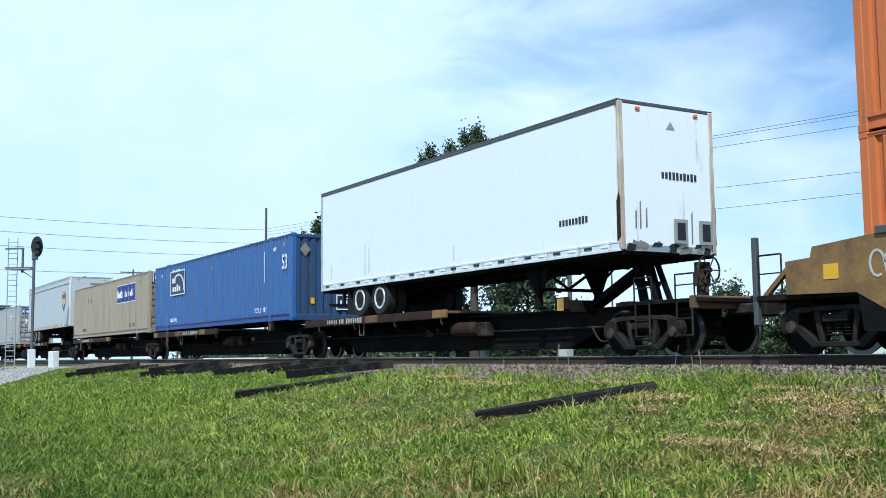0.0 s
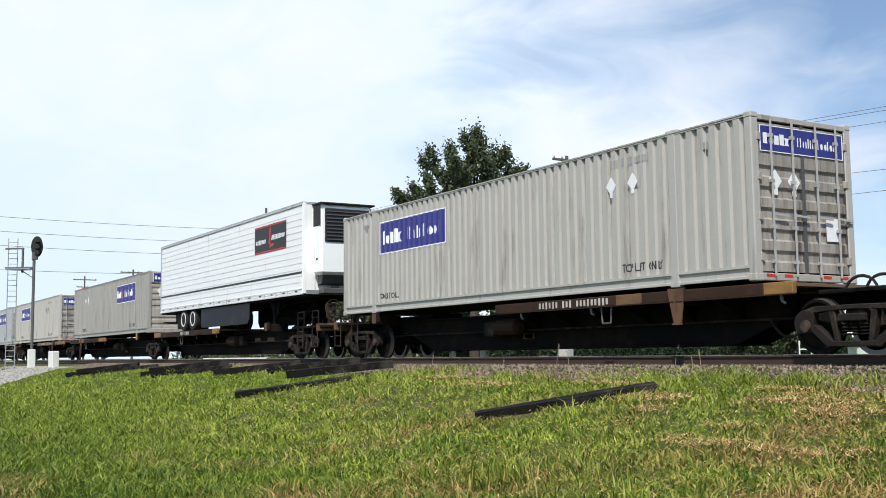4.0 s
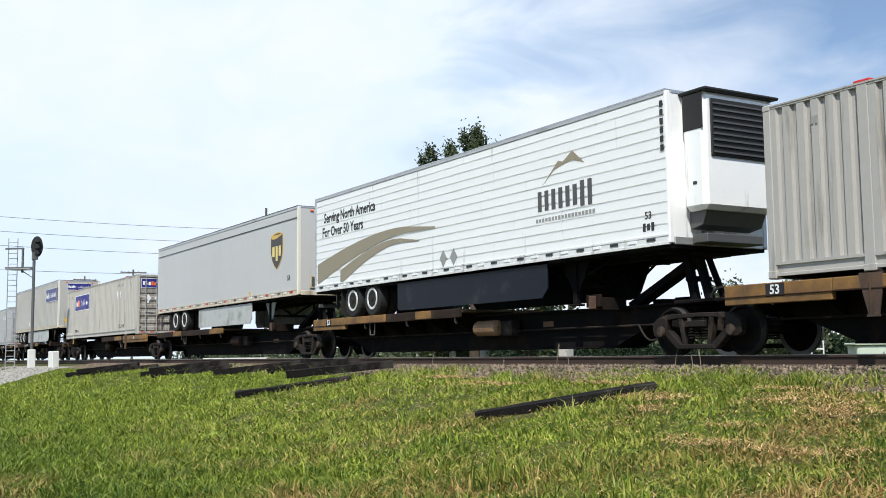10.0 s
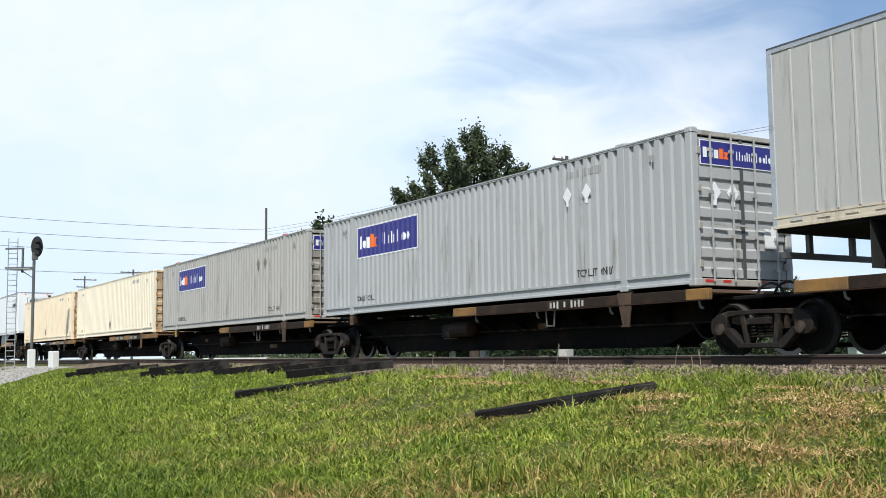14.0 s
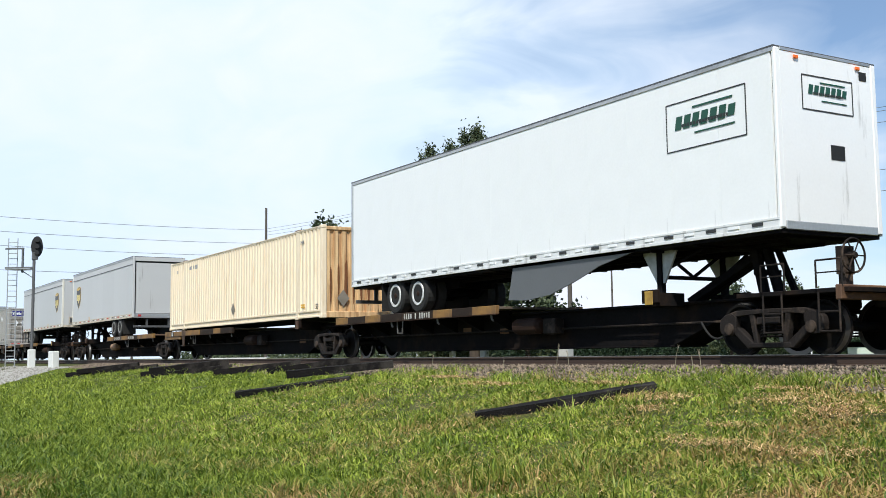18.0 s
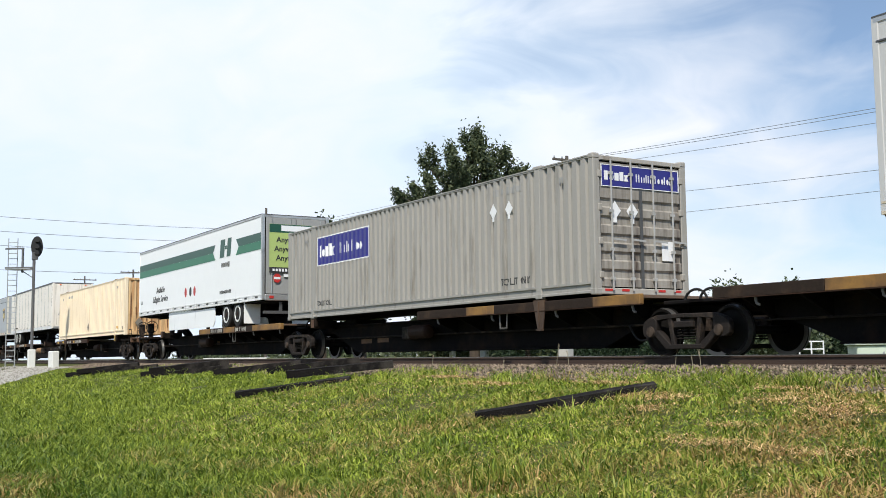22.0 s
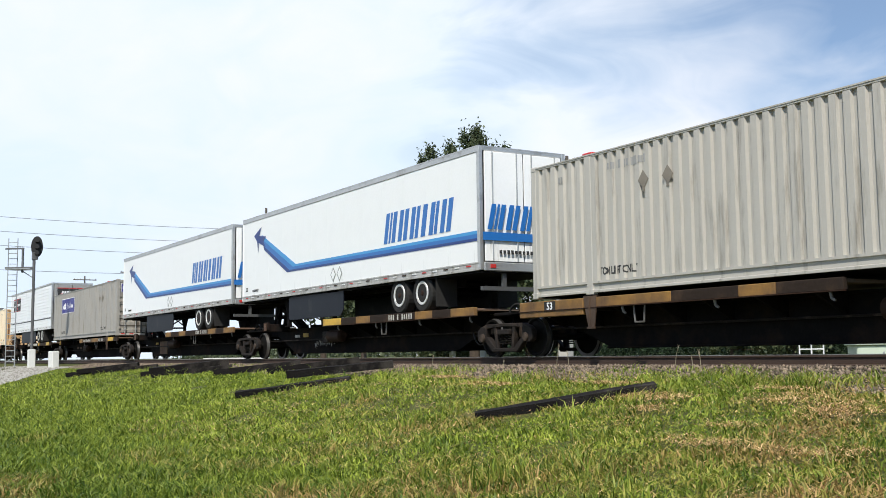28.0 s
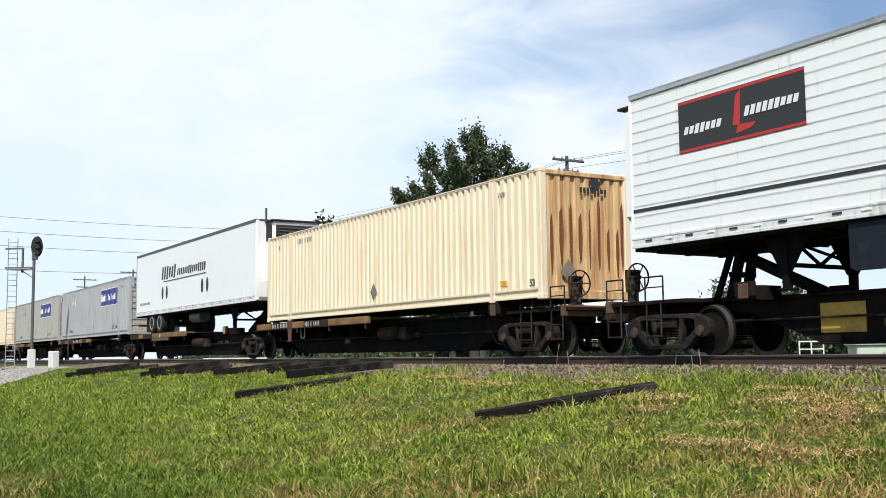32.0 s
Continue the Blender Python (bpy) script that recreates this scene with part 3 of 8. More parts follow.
    # markings
    for f in ("near", "far"):
        k = 1 if f == "near" else -1
        for x in (5.2, -5.2) if signs != "plain" else ():
            painted_on(words("TOP LIFT ONLY", 0.22, "white" if signs == "blue" else "black", t, f, x, 0.44, hw, hl, -0.012, 0.75), f, x)
        words("WP", 0.19, writing, t, f, 6.55, CH - 0.42, hw, hl, 0.0)
        mark("capacity_plate", bars(2, 0.16, 0.16, 2), writing, t, f, -7.0, CH - 0.4, hw, hl, 0.0)
        painted_on(mark("stencil", bars(10, 1.2, 0.17, seed, 0.42), writing, t, f, -4.9, CH - 0.34, hw, hl, -0.011), f, -4.9)
    if signs == "express":
        for f in ("near", "far"):
            s = express_sign(t, f, 3.9, 2.08, 3.62, 0.9, hw, hl - 0.0, faded, -0.009)
            for o in (s, *s.children):
                painted_on(o, f, 3.9)
            for x in ((-4.38, -3.7) if seed % 2 else (-5.0, -4.35)):
                mark("placard", [diamond(0.19), rect(0.08, 0.1, 0, -0.18)], "white" if seed % 2 == 0 and seed != 30 else "placard", t, f, x, 2.13, hw, hl, -0.006, label="diamond placard holder")
        express_sign(t, "front", 0, CH - 0.29, 2.16, 0.44, hw, hl, faded)
        express_sign(t, "rear", 0, CH - 0.42, 2.16, 0.46, hw, hl - 0.025, faded)
        for y in (-0.72, -0.25):
            mark("placard", [diamond(0.2), rect(0.1, 0.1, 0, -0.2)], "white" if seed % 2 == 0 and seed != 30 else "placard", t, "front", y, 1.98, hw, hl, 0.0)
            mark("placard", [diamond(0.2), rect(0.1, 0.1, 0, -0.2)], "white" if seed % 2 == 0 and seed != 30 else "placard", t, "rear", -y, 1.75, hw, hl - 0.02, 0.0)
        for y in (-0.95, -0.5, 0.5, 0.95):
            mark("reflector", [rect(0.2, 0.05)], "red", t, "rear", y, 0.09, hw, hl, 0.002)
        mark("door_notice", [rect(0.34, 0.42)], "white", t, "rear", -0.72, 0.95, hw, hl - 0.02, 0.0)
        mark("vent_plate", [rect(0.22, 0.36)], "grey_mark", t, "front", 0.98, 0.8, hw, hl, -0.012)
    if signs == "plain":
        for f in ("near", "far"):
            mark("placard", [diamond(0.25)], "placard", t, f, 0.03, 0.6, hw, hl, 0.0, label="faded diamond placard")
            mark("warning_plate", [rect(0.3, 0.05, 0, 0.035), rect(0.3, 0.05, 0, -0.035)], "yellow_clean", t, f, 6.6, 0.42, hw, hl, 0.0)
            words("53", 0.22, "black", t, f, 7.72 if f == "near" else -7.72, 0.36, hw, hl, 0.002)
        for k, z in ((0, CH - 0.55), (1, CH - 0.75)):
            mark("stencil", bars(4 + k, 0.34 + 0.1 * k, 0.14, 9 + k), "placard", t, "rear", -0.62, z, hw, hl - 0.03, 0.0)
        # rust runs down some of the end wall's grooves
        rr = random.Random(seed + 60)
        for y in (-0.98, -0.71, -0.44, -0.17, 0.1, 0.37, 0.64, 0.91, 1.05):
            top_, low_ = rr.uniform(1.5, 2.5), rr.uniform(0.2, 0.9)
            wd = rr.uniform(0.025, 0.06)
            mark("rust_streak", [[(-wd * 0.3, low_), (wd * 0.4, low_ + 0.1), (wd, top_ - 0.5), (wd * 0.5, top_), (-wd * 0.8, top_ - 0.15), (-wd, low_ + 0.5)]], "rust_streak", t, "front", y, 0.0, hw, hl, -0.028, 0.004)
        mark("placard", [diamond(0.27)], "placard", t, "front", -0.55, 0.62, hw, hl, 0.0, label="faded diamond placard")
        mark("stencil", bars(8, 0.8, 0.13, 4), "black", t, "front", 0.2, CH - 0.42, hw, hl, 0.0)
        mark("emblem", [rect(0.34, 0.12), rect(0.2, 0.2)], "black", t, "front", 0.25, CH - 0.24, hw, hl, 0.0)
    if signs == "blue":
        for f in ("near", "far"):
            s = mark("sign", [rect(2.1, 1.07)], "navy", t, f, -4.61, 2.05, hw, hl, 0.004, 0.004, "dark navy sign with a white border and arc")
            mark_on(s, "sign_border", [rect(2.1, 0.05, 0, 0.51), rect(2.1, 0.05, 0, -0.51), rect(0.06, 1.07, -1.02), rect(0.06, 1.07, 1.02)], "white")
            arc = arc_band(0.1, -0.25, 0.56, 0.64, -0.2, 2.6, 12, 1.35)
            mark_on(s, "white_mark", arc + [rect(0.5, 0.22, -0.55, 0.12), rect(0.2, 0.2, -0.6, -0.26), rect(0.2, 0.2, -0.3, -0.26), rect(0.2, 0.3, 0.0, -0.22), rect(0.2, 0.2, 0.3, -0.26)], "white")
            words("53", 0.7, "white", t, f, 7.44, 1.97, hw, hl, 0.0, 0.72)
            mark("placard", [diamond(0.17)], "placard", t, f, -0.05, 2.29, hw, hl, 0.0)
            mark("ladder_stripe", [rect(0.06, 1.1)], "white", t, f, 5.6, CH - 0.95, hw, hl, 0.0)
            mark("warning_plate", [rect(0.09, 0.16)], "yellow_clean", t, f, 7.4, CH - 0.3, hw, hl, 0.0)
        mark("warning_plate", [rect(0.14, 0.2)], "yellow_clean", t, "front", -0.55, 0.66, hw, hl, 0.0)
        mark("ladder_stripe", [rect(0.07, 0.5, 0, 0.35), rect(0.07, 0.4, 0, -0.35)], "white", t, "front", 0.98, CH - 0.75, hw, hl, 0.0)
        words("53", 0.62, "white", t, "front", 0.05, CH - 0.55, hw, hl, 0.0, 0.75)
        mark("placard", [diamond(0.24)], "placard", t, "front", -0.82, CH - 0.52, hw, hl, 0.0)
        s = mark("sign", [rect(0.85, 0.5)], "navy", t, "front", 0.75, 0.62, hw, hl, 0.004, 0.004, "small navy sign with white border")
        mark_on(s, "sign_border", [rect(0.85, 0.04, 0, 0.24), rect(0.85, 0.04, 0, -0.24), rect(0.04, 0.5, -0.41), rect(0.04, 0.5, 0.41)], "white")
        mark_on(s, "white_mark", bars(6, 0.6, 0.14, 3) + [rect(0.3, 0.04, 0.1, 0.13, 0.0)], "white")
    return t


# ---- trailers ----
ZB, ZT = 0.90, 3.92       # underside and top of a trailer's box over the deck it stands on


def axle_wheel(parent, x, y, rim):
    def tyre(bm):
        lathe(bm, [(0.30, -0.14), (0.46, -0.15), (0.505, -0.11), (0.51, 0.0), (0.505, 0.11), (0.46, 0.15), (0.30, 0.14)], 28)
    def disc(bm):
        lathe(bm, [(0.10, -0.02), (0.20, -0.03), (0.235, -0.12), (0.25, -0.152), (0.305, -0.158), (0.318, -0.14), (0.30, -0.1), (0.1, 0.1)], 28)
    turn = 0 if y < 0 else 180
    w = part("tyre", "t", tyre, "tyre", parent, (x, y, 0.51), turn, "black rubber tyre")
    part("rim", rim, disc, rim, w, label="pale steel wheel rim")
    part("hub_cap", "t", lambda bm: lathe(bm, [(0.03, -0.16), (0.07, -0.15), (0.09, -0.08), (0.125, -0.06), (0.13, -0.025)], 16), "brown_sill", w)


def trailer(label, length, skin, style="plain", front=None, trim="alu", roof="alu", skirt=None, seed=0, reefer=False, rim="rim", top=ZT, rear_style="doors", band=None, skirt_at=(-2.6, 4.4), axle_at=2.6, corner=None, dash=("red", "white", "dark_rail"), leg_at=3.4, flap="tyre", nose_number=True, nose_box=True, rail=None, roof_band=0.1, dash_size=(0.12, 0.026)):
    """A highway trailer: nose at +x, tandem axle near its tail at -x, tyres standing on z = 0."""
    t = thing("highway_trailer", label, "trailer", "trailers on the train")
    hl, hw = length / 2, 1.295
    front = front or skin
    H = top - ZB
    key = f"{length:.2f},{style},{top:.2f}"
    for f, s in (("near", 0), ("far", 180)):
        sgn = -1 if f == "near" else 1
        if style == "lined":
            def side(bm):
                zs, z = [(ZB + 0.2, 0.0)], ZB + 0.2
                while z < top - 0.2:
                    zs += [(z + 0.166, 0.0), (z + 0.171, 0.022), (z + 0.197, 0.022), (z + 0.208, 0.0)]
                    z += 0.208
                a = [bm.verts.new((-hl + 0.05, y, min(z, top - 0.1))) for z, y in zs]
                b = [bm.verts.new((hl - 0.05, y, min(z, top - 0.1))) for z, y in zs]
                for i in range(len(zs) - 1):
                    bm.faces.new((a[i], b[i], b[i + 1], a[i + 1]))
                k = [bm.verts.new((x, 0.05, z)) for x, z in ((-hl + 0.05, ZB + 0.2), (hl - 0.05, ZB + 0.2), (hl - 0.05, top - 0.1), (-hl + 0.05, top - 0.1))]
                bm.faces.new(k[::-1])
            part("side_wall", key, side, skin, t, (0, sgn * hw, 0), s)
        else:
            pw = {"plain": 1.22, "panel": 1.22, "posts": 0.41}[style]
            n = round((2 * hl - 0.2) / pw)
            pw = (2 * hl - 0.2) / n
            for i in range(n if style != "posts" else 0):
                part("side_panel", key + f"{pw:.3f}", b_(-pw / 2 + 0.002, pw / 2 - 0.002, 0.0, 0.04, ZB + 0.16, top - 0.08), skin, t, (-hl + 0.1 + pw * (i + 0.5), sgn * hw, 0), s)
                if style == "panel" and i:
                    part("seam_post", key, b_(-0.014, 0.014, -0.012, 0.0, ZB + 0.2, top - 0.1, 0.003), "grey_mark", t, (-hl + 0.1 + pw * i, sgn * hw, 0), s)
            if style == "posts":
                part("side_wall", key, b_(-hl + 0.05, hl - 0.05, 0.0, 0.04, ZB + 0.16, top - 0.08), skin, t, (0, sgn * hw, 0), s)
                for i in range(1, n):
                    part("side_post", key, b_(-0.022, 0.022, -0.032, 0.0, ZB + 0.2, top - 0.12, 0.006), "post_grey", t, (-hl + 0.1 + pw * i, sgn * hw, 0), s)
        def lower(bm):
            channel(bm, -hl + 0.02, hl - 0.02, [(-0.026, ZB), (0.05, ZB), (0.05, ZB + 0.2), (-0.02, ZB + 0.2), (-0.02, ZB + 0.165), (-0.01, ZB + 0.16), (-0.01, ZB + 0.055), (-0.026, ZB + 0.05)])
        part("bottom_rail", key, lower, rail or ("pale_rail" if skin == "white_skin" else trim), t, (0, sgn * hw, 0), s)
        part("roof_rail", f"{key}{roof_band}", b_(-hl + 0.02, hl - 0.02, -0.016, 0.06, top - roof_band, top - 0.01, 0.01), roof, t, (0, sgn * hw, 0), s)
        if band:
            part("top_band", key, b_(-hl + 0.06, hl - 0.06, -0.02, 0.0, top - 0.41, top - 0.375, 0.006), band, t, (0, sgn * hw, 0), s)
        part("front_corner", key, b_(-0.07, 0.012, -0.012, 0.12, ZB + 0.02, top - 0.02, 0.02), corner or (front if trim == "alu" else "pale_post"), t, (hl, sgn * hw, 0), s) if f == "near" else part("front_corner", key + "f", b_(-0.012, 0.07, -0.012, 0.12, ZB + 0.02, top - 0.02, 0.02), corner or (front if trim == "alu" else "pale_post"), t, (hl, sgn * hw, 0), s)
        part("rear_post", key, b_(-0.06, 0.06, -0.014, 0.1, ZB, top - 0.01, 0.012), "alu" if skin != "ups_skin" else "ups_skin", t, (-hl + 0.05, sgn * hw, 0), s)
        n = int(length / 0.55)
        for i in range(n if dash else 0):
            part("reflector", f"{dash_size}", b_(-dash_size[0], dash_size[0], -0.026, -0.012, -dash_size[1], dash_size[1]), dash[1] if i % 2 else dash[0] if i % 4 == 0 else dash[-1], t, (-hl + 0.5 + i * (length - 1.0) / (n - 1), sgn * hw, ZB + 0.12), s)
        if skirt and not (skirt == "curved" and f == "far"):
            x0, x1 = skirt_at
            mat = {"white": "white_skin", "pale": "skirt_grey", "dark": "skirt_dark", "curved": "skirt_mid"}[skirt]
            if f == "far":
                x0, x1 = -x1, -x0
            def panel(bm):
                if skirt == "curved":
                    prof = [(0.1, ZB), (-0.1, 0.12), (0.6, 0.08), (1.5, 0.16), (2.4, 0.4), (3.2, 0.66), (4.5, ZB)]
                    plate(bm, [(x0 + a, b) if f == "near" else (x1 - a, b) for a, b in prof], 0.0, 0.03)
                else:
                    plate(bm, [(x0, ZB), (x0, 0.16), (x0 + 0.1, 0.1), (x1 - 0.2, 0.1), (x1, 0.3), (x1, ZB)], 0.0, 0.03)
            part("side_skirt", f"{skirt_at}{skirt}{f}", panel, mat, t, (0, sgn * (hw - 0.05), 0), s, "aerodynamic side skirt under the box")
    part("roof_sheet", key, b_(-hl + 0.01, hl - 0.01, -hw - 0.02, hw + 0.02, top - 0.018, top + 0.01), "dark_rail" if style != "lined" and skirt != "dark" else roof, t)
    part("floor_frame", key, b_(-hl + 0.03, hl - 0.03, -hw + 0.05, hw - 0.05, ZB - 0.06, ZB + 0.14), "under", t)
    # nose
    part("nose_panel", key, b_(-0.02, 0.0, -hw + 0.12, hw - 0.12, ZB + 0.15, top - 0.06), front, t, (hl, 0, 0))
    part("nose_sill", key, b_(-0.04, 0.012, -hw + 0.12, hw - 0.12, ZB, ZB + 0.15, 0.012), "beige_trim" if trim != "alu" else trim, t, (hl, 0, 0))
    part("nose_header", key, b_(-0.04, 0.01, -hw + 0.12, hw - 0.12, top - 0.07, top - 0.01, 0.01), roof, t, (hl, 0, 0))
    for y in (-0.8, 0.8):
        part("marker_lamp", "n", b_(0.01, 0.035, -0.06, 0.06, -0.03, 0.03, 0.008), "orange", t, (hl, y, top - 0.14))
    for y in ((-0.72, 0.66) if trim != "alu" else (-0.55 + 0.2 * (seed % 3),)) if nose_box else ():
        gl = part("glad_hand_box", "n", b_(0.0, 0.05, -0.15, 0.15, -0.22, 0.22, 0.015), "grey_mark" if trim == "alu" else "beige_trim", t, (hl, y, ZB + 0.45))
        part("box_cover", "n", b_(0.05, 0.06, -0.1, 0.1, -0.16, 0.16, 0.004), "dark_rail", gl)
    if nose_number:
        mark("stencil", bars(9, 0.85, 0.12, seed), "black", t, "front", 0.35, top - 0.42, hw, hl, 0.0)
    # tail
    if rear_style == "shutter":
        part("shutter_door", key, b_(-0.01, 0.03, -hw + 0.16, hw - 0.16, ZB + 0.22, top - 0.3), skin, t, (-hl + 0.02, 0, 0))
        part("rear_header", key, b_(-0.03, 0.05, -hw + 0.1, hw - 0.1, top - 0.22, top - 0.02, 0.012), skin, t, (-hl + 0.03, 0, 0))
    else:
        for k in (-1, 1):
            d = part("rear_door", key, b_(-0.02, 0.02, -0.57, 0.57, ZB + 0.22, top - 0.12, 0.01), "dirty_skin" if skin == "dirty_skin" else ("grey_mark" if rear_style == "advert" else "white_skin"), t, (-hl, 0.585 * k, 0))
            for y in (-0.36, 0.36):
                part("lock_rod", key, lambda bm: rod(bm, (-0.045, 0, ZB + 0.22), (-0.045, 0, top - 0.1), 0.016, 6), "galv", d, (0, y, 0))
        part("rear_header", key, b_(-0.03, 0.05, -hw + 0.1, hw - 0.1, top - 0.11, top - 0.02, 0.012), "alu", t, (-hl + 0.03, 0, 0))
    part("rear_sill", key, b_(-0.04, 0.08, -hw + 0.1, hw - 0.1, ZB - 0.02, ZB + 0.2, 0.02), "alu", t, (-hl, 0, 0))
    def guard(bm):
        quadbox(bm, -0.05, 0.05, -1.2, 1.2, 0.42, 0.52)
        for y in (-0.55, 0.55):
            quadbox(bm, -0.04, 0.04, y - 0.05, y + 0.05, 0.5, ZB)
    part("underride_guard", "t", guard, "dark_rail", t, (-hl + 0.1, 0, 0))
    for y in (-0.95, 0.95):
        part("tail_lamp", "t", b_(-0.03, 0.0, -0.08, 0.08, -0.05, 0.05, 0.01), "red", t, (-hl - 0.03, y, ZB + 0.1))
    # running gear
    axles = (-hl + axle_at, -hl + axle_at + 1.25) if length > 10 else (-hl + 1.3,)
    for x in axles:
        part("axle", "t", lambda bm: rod(bm, (0, -0.95, 0.51), (0, 0.95, 0.51), 0.07, 10), "under", t, (x, 0, 0))
        for y in (-1.1, 1.1):
            axle_wheel(t, x, y, rim)
            ob = part("inner_tyre", "t", lambda bm: lathe(bm, [(0.30, -0.12), (0.5, -0.12), (0.5, 0.12), (0.30, 0.12)], 24), "tyre", t, (x, y * 0.7, 0.51))
    xm = sum(axles) / len(axles)
    def bogie(bm):
        for y in (-0.5, 0.5):
            quadbox(bm, xm - 1.5 if length > 10 else xm - 0.9, xm + 1.6 if length > 10 else xm + 0.9, y - 0.07, y + 0.07, 0.62, ZB)
            for x in axles:
                plate(bm, [(x - 0.5, 0.64), (x - 0.12, 0.4), (x + 0.12, 0.4), (x + 0.5, 0.64)], y - 0.05, y + 0.05)
        for x in (xm - 0.9, xm, xm + 0.9):
            quadbox(bm, x - 0.06, x + 0.06, -0.5, 0.5, 0.66, 0.78)
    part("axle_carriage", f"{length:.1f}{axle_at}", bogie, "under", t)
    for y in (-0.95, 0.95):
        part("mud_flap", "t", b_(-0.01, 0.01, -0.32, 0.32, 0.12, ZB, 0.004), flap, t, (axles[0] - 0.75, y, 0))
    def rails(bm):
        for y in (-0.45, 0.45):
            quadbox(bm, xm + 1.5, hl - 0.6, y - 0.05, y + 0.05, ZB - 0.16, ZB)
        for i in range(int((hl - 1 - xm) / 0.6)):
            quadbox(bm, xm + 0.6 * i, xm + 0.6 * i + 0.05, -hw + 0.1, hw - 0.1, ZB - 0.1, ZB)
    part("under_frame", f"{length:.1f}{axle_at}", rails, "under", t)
    gx = hl - leg_at
    if length > 10:
        for y in (-0.85, 0.85):
            g = part("landing_leg", "t", b_(-0.065, 0.065, -0.065, 0.065, -0.06, ZB, 0.01), "under", t, (gx, y, 0))
            part("landing_foot", "t", b_(-0.13, 0.13, -0.12, 0.12, -0.1, -0.06, 0.01), "under", g)
            part("gusset", "t", lambda bm: plate(bm, [(-0.55, ZB), (0.5, ZB), (0.12, 0.22), (-0.1, 0.22)], -0.02, 0.02), "skirt_grey" if skirt in ("curved", "pale") else "under", g)
        def brace(bm):
            rod(bm, (gx, -0.85, 0.34), (gx, 0.85, 0.34), 0.04, 8)
            rod(bm, (gx, -0.82, ZB - 0.04), (gx, 0.0, 0.36), 0.035, 6)
            rod(bm, (gx, 0.82, ZB - 0.04), (gx, 0.0, 0.36), 0.035, 6)
            rod(bm, (gx, -0.85, 0.42), (gx + 1.1, -0.6, ZB), 0.03, 6)
            rod(bm, (gx, 0.85, 0.42), (gx + 1.1, 0.6, ZB), 0.03, 6)
        part("leg_brace", f"{length:.1f}{leg_at}", brace, "under", t)
        part("kingpin_plate", f"{length:.1f}", b_(hl - 1.7, hl - 0.25, -0.9, 0.9, ZB - 0.1, ZB - 0.05), "under", t)
    if reefer:
        def unit(bm):
            quadbox(bm, 0.02, 0.62, -0.95, 0.95, ZB + 0.62, top - 0.1)
            bevel(bm, 0.09)
        r = part("cooling_unit", f"{top}", unit, "white_skin", t, (hl, 0, 0), 0, "white cooling unit on the nose")
        part("grille", f"{top}", b_(0.62, 0.66, -0.8, 0.8, top - 1.35, top - 0.25, 0.02), "signal_black", r)
        for i in range(9):
            part("grille_slat", "t", b_(0.66, 0.69, -0.75, 0.75, -0.015, 0.015), "dark_rail", r, (0, 0, top - 1.27 + i * 0.115))
        part("unit_hood", f"{top}", b_(0.0, 0.72, -0.99, 0.99, top - 0.12, top - 0.06, 0.02), "signal_black", r)
        part("side_vent", f"{top}", b_(0.08, 0.6, -0.965, -0.94, top - 0.82, top - 0.14, 0.01), "signal_black", r)
        part("unit_latch", "t", b_(0.3, 0.4, -0.965, -0.94, ZB + 1.1, ZB + 1.16, 0.01), "black", r)
        part("unit_base", "t", lambda bm: plate(bm, [(0.02, ZB + 0.62), (0.46, ZB + 0.62), (0.34, ZB + 0.36), (0.02, ZB + 0.3)], -0.78, 0.78), "dark_rail", r)
        part("unit_frame", "t", b_(0.02, 0.42, -0.75, 0.75, ZB + 0.02, ZB + 0.2, 0.02), "dark_rail", r)
        def tank(bm):
            rod(bm, (-1.2, -0.7, 0.62), (0.2, -0.7, 0.62), 0.24, 16)
        part("fuel_tank", "t", tank, "dark_rail", t, (0.4, 0, 0))
    return t


def shield(parent, face, u, z, h, hw, hl):
    """A brown shield with a golden upper field and rim."""
    w = h * 0.84
    def outline(k):
        a = w / 2 * k
        q = h / 2 * k
        return [(0, -q), (a * 0.45, -q * 0.75), (a * 0.82, -q * 0.42), (a, 0.0), (a, q * 0.86), (a * 0.5, q * 0.99), (0, q * 1.0), (-a * 0.5, q * 0.96), (-a, q * 0.8), (-a, 0.0), (-a * 0.82, -q * 0.42), (-a * 0.45, -q * 0.75)]
    s = mark("shield_rim", [outline(1.0)], "gold", parent, face, u, z, hw, hl, 0.006, 0.005, "golden shield emblem with brown field")
    mark_on(s, "shield_field", [outline(0.94)], "brown_logo", 0.006)
    top = []
    for i in range(6):
        x0, x1 = -w * 0.44 + i * w * 0.88 / 6, -w * 0.44 + (i + 1) * w * 0.88 / 6
        f = lambda x: h * (0.36 - 0.08 * ((x + w * 0.44) / (w * 0.88)) ** 0.5 + 0.14 * ((x + w * 0.44) / (w * 0.88)) ** 2)
        top.append([(x0, f(x0)), (x1, f(x1)), (x1, h * 0.43), (x0, h * 0.43)])
    mark_on(s, "shield_crown", top, "gold", 0.010)
    q = h * 0.27
    mark_on(s, "pale_mark", [rect(w * 0.2, q, -w * 0.25, 0.0), rect(w * 0.16, q * 1.45, w * 0.02, -q * 0.22), rect(w * 0.17, q, w * 0.27, 0.0)], "pale_gold", 0.0135)
    return s

# ---- railway cars ----
WHEEL_R = 0.46
WHEELSETS = []


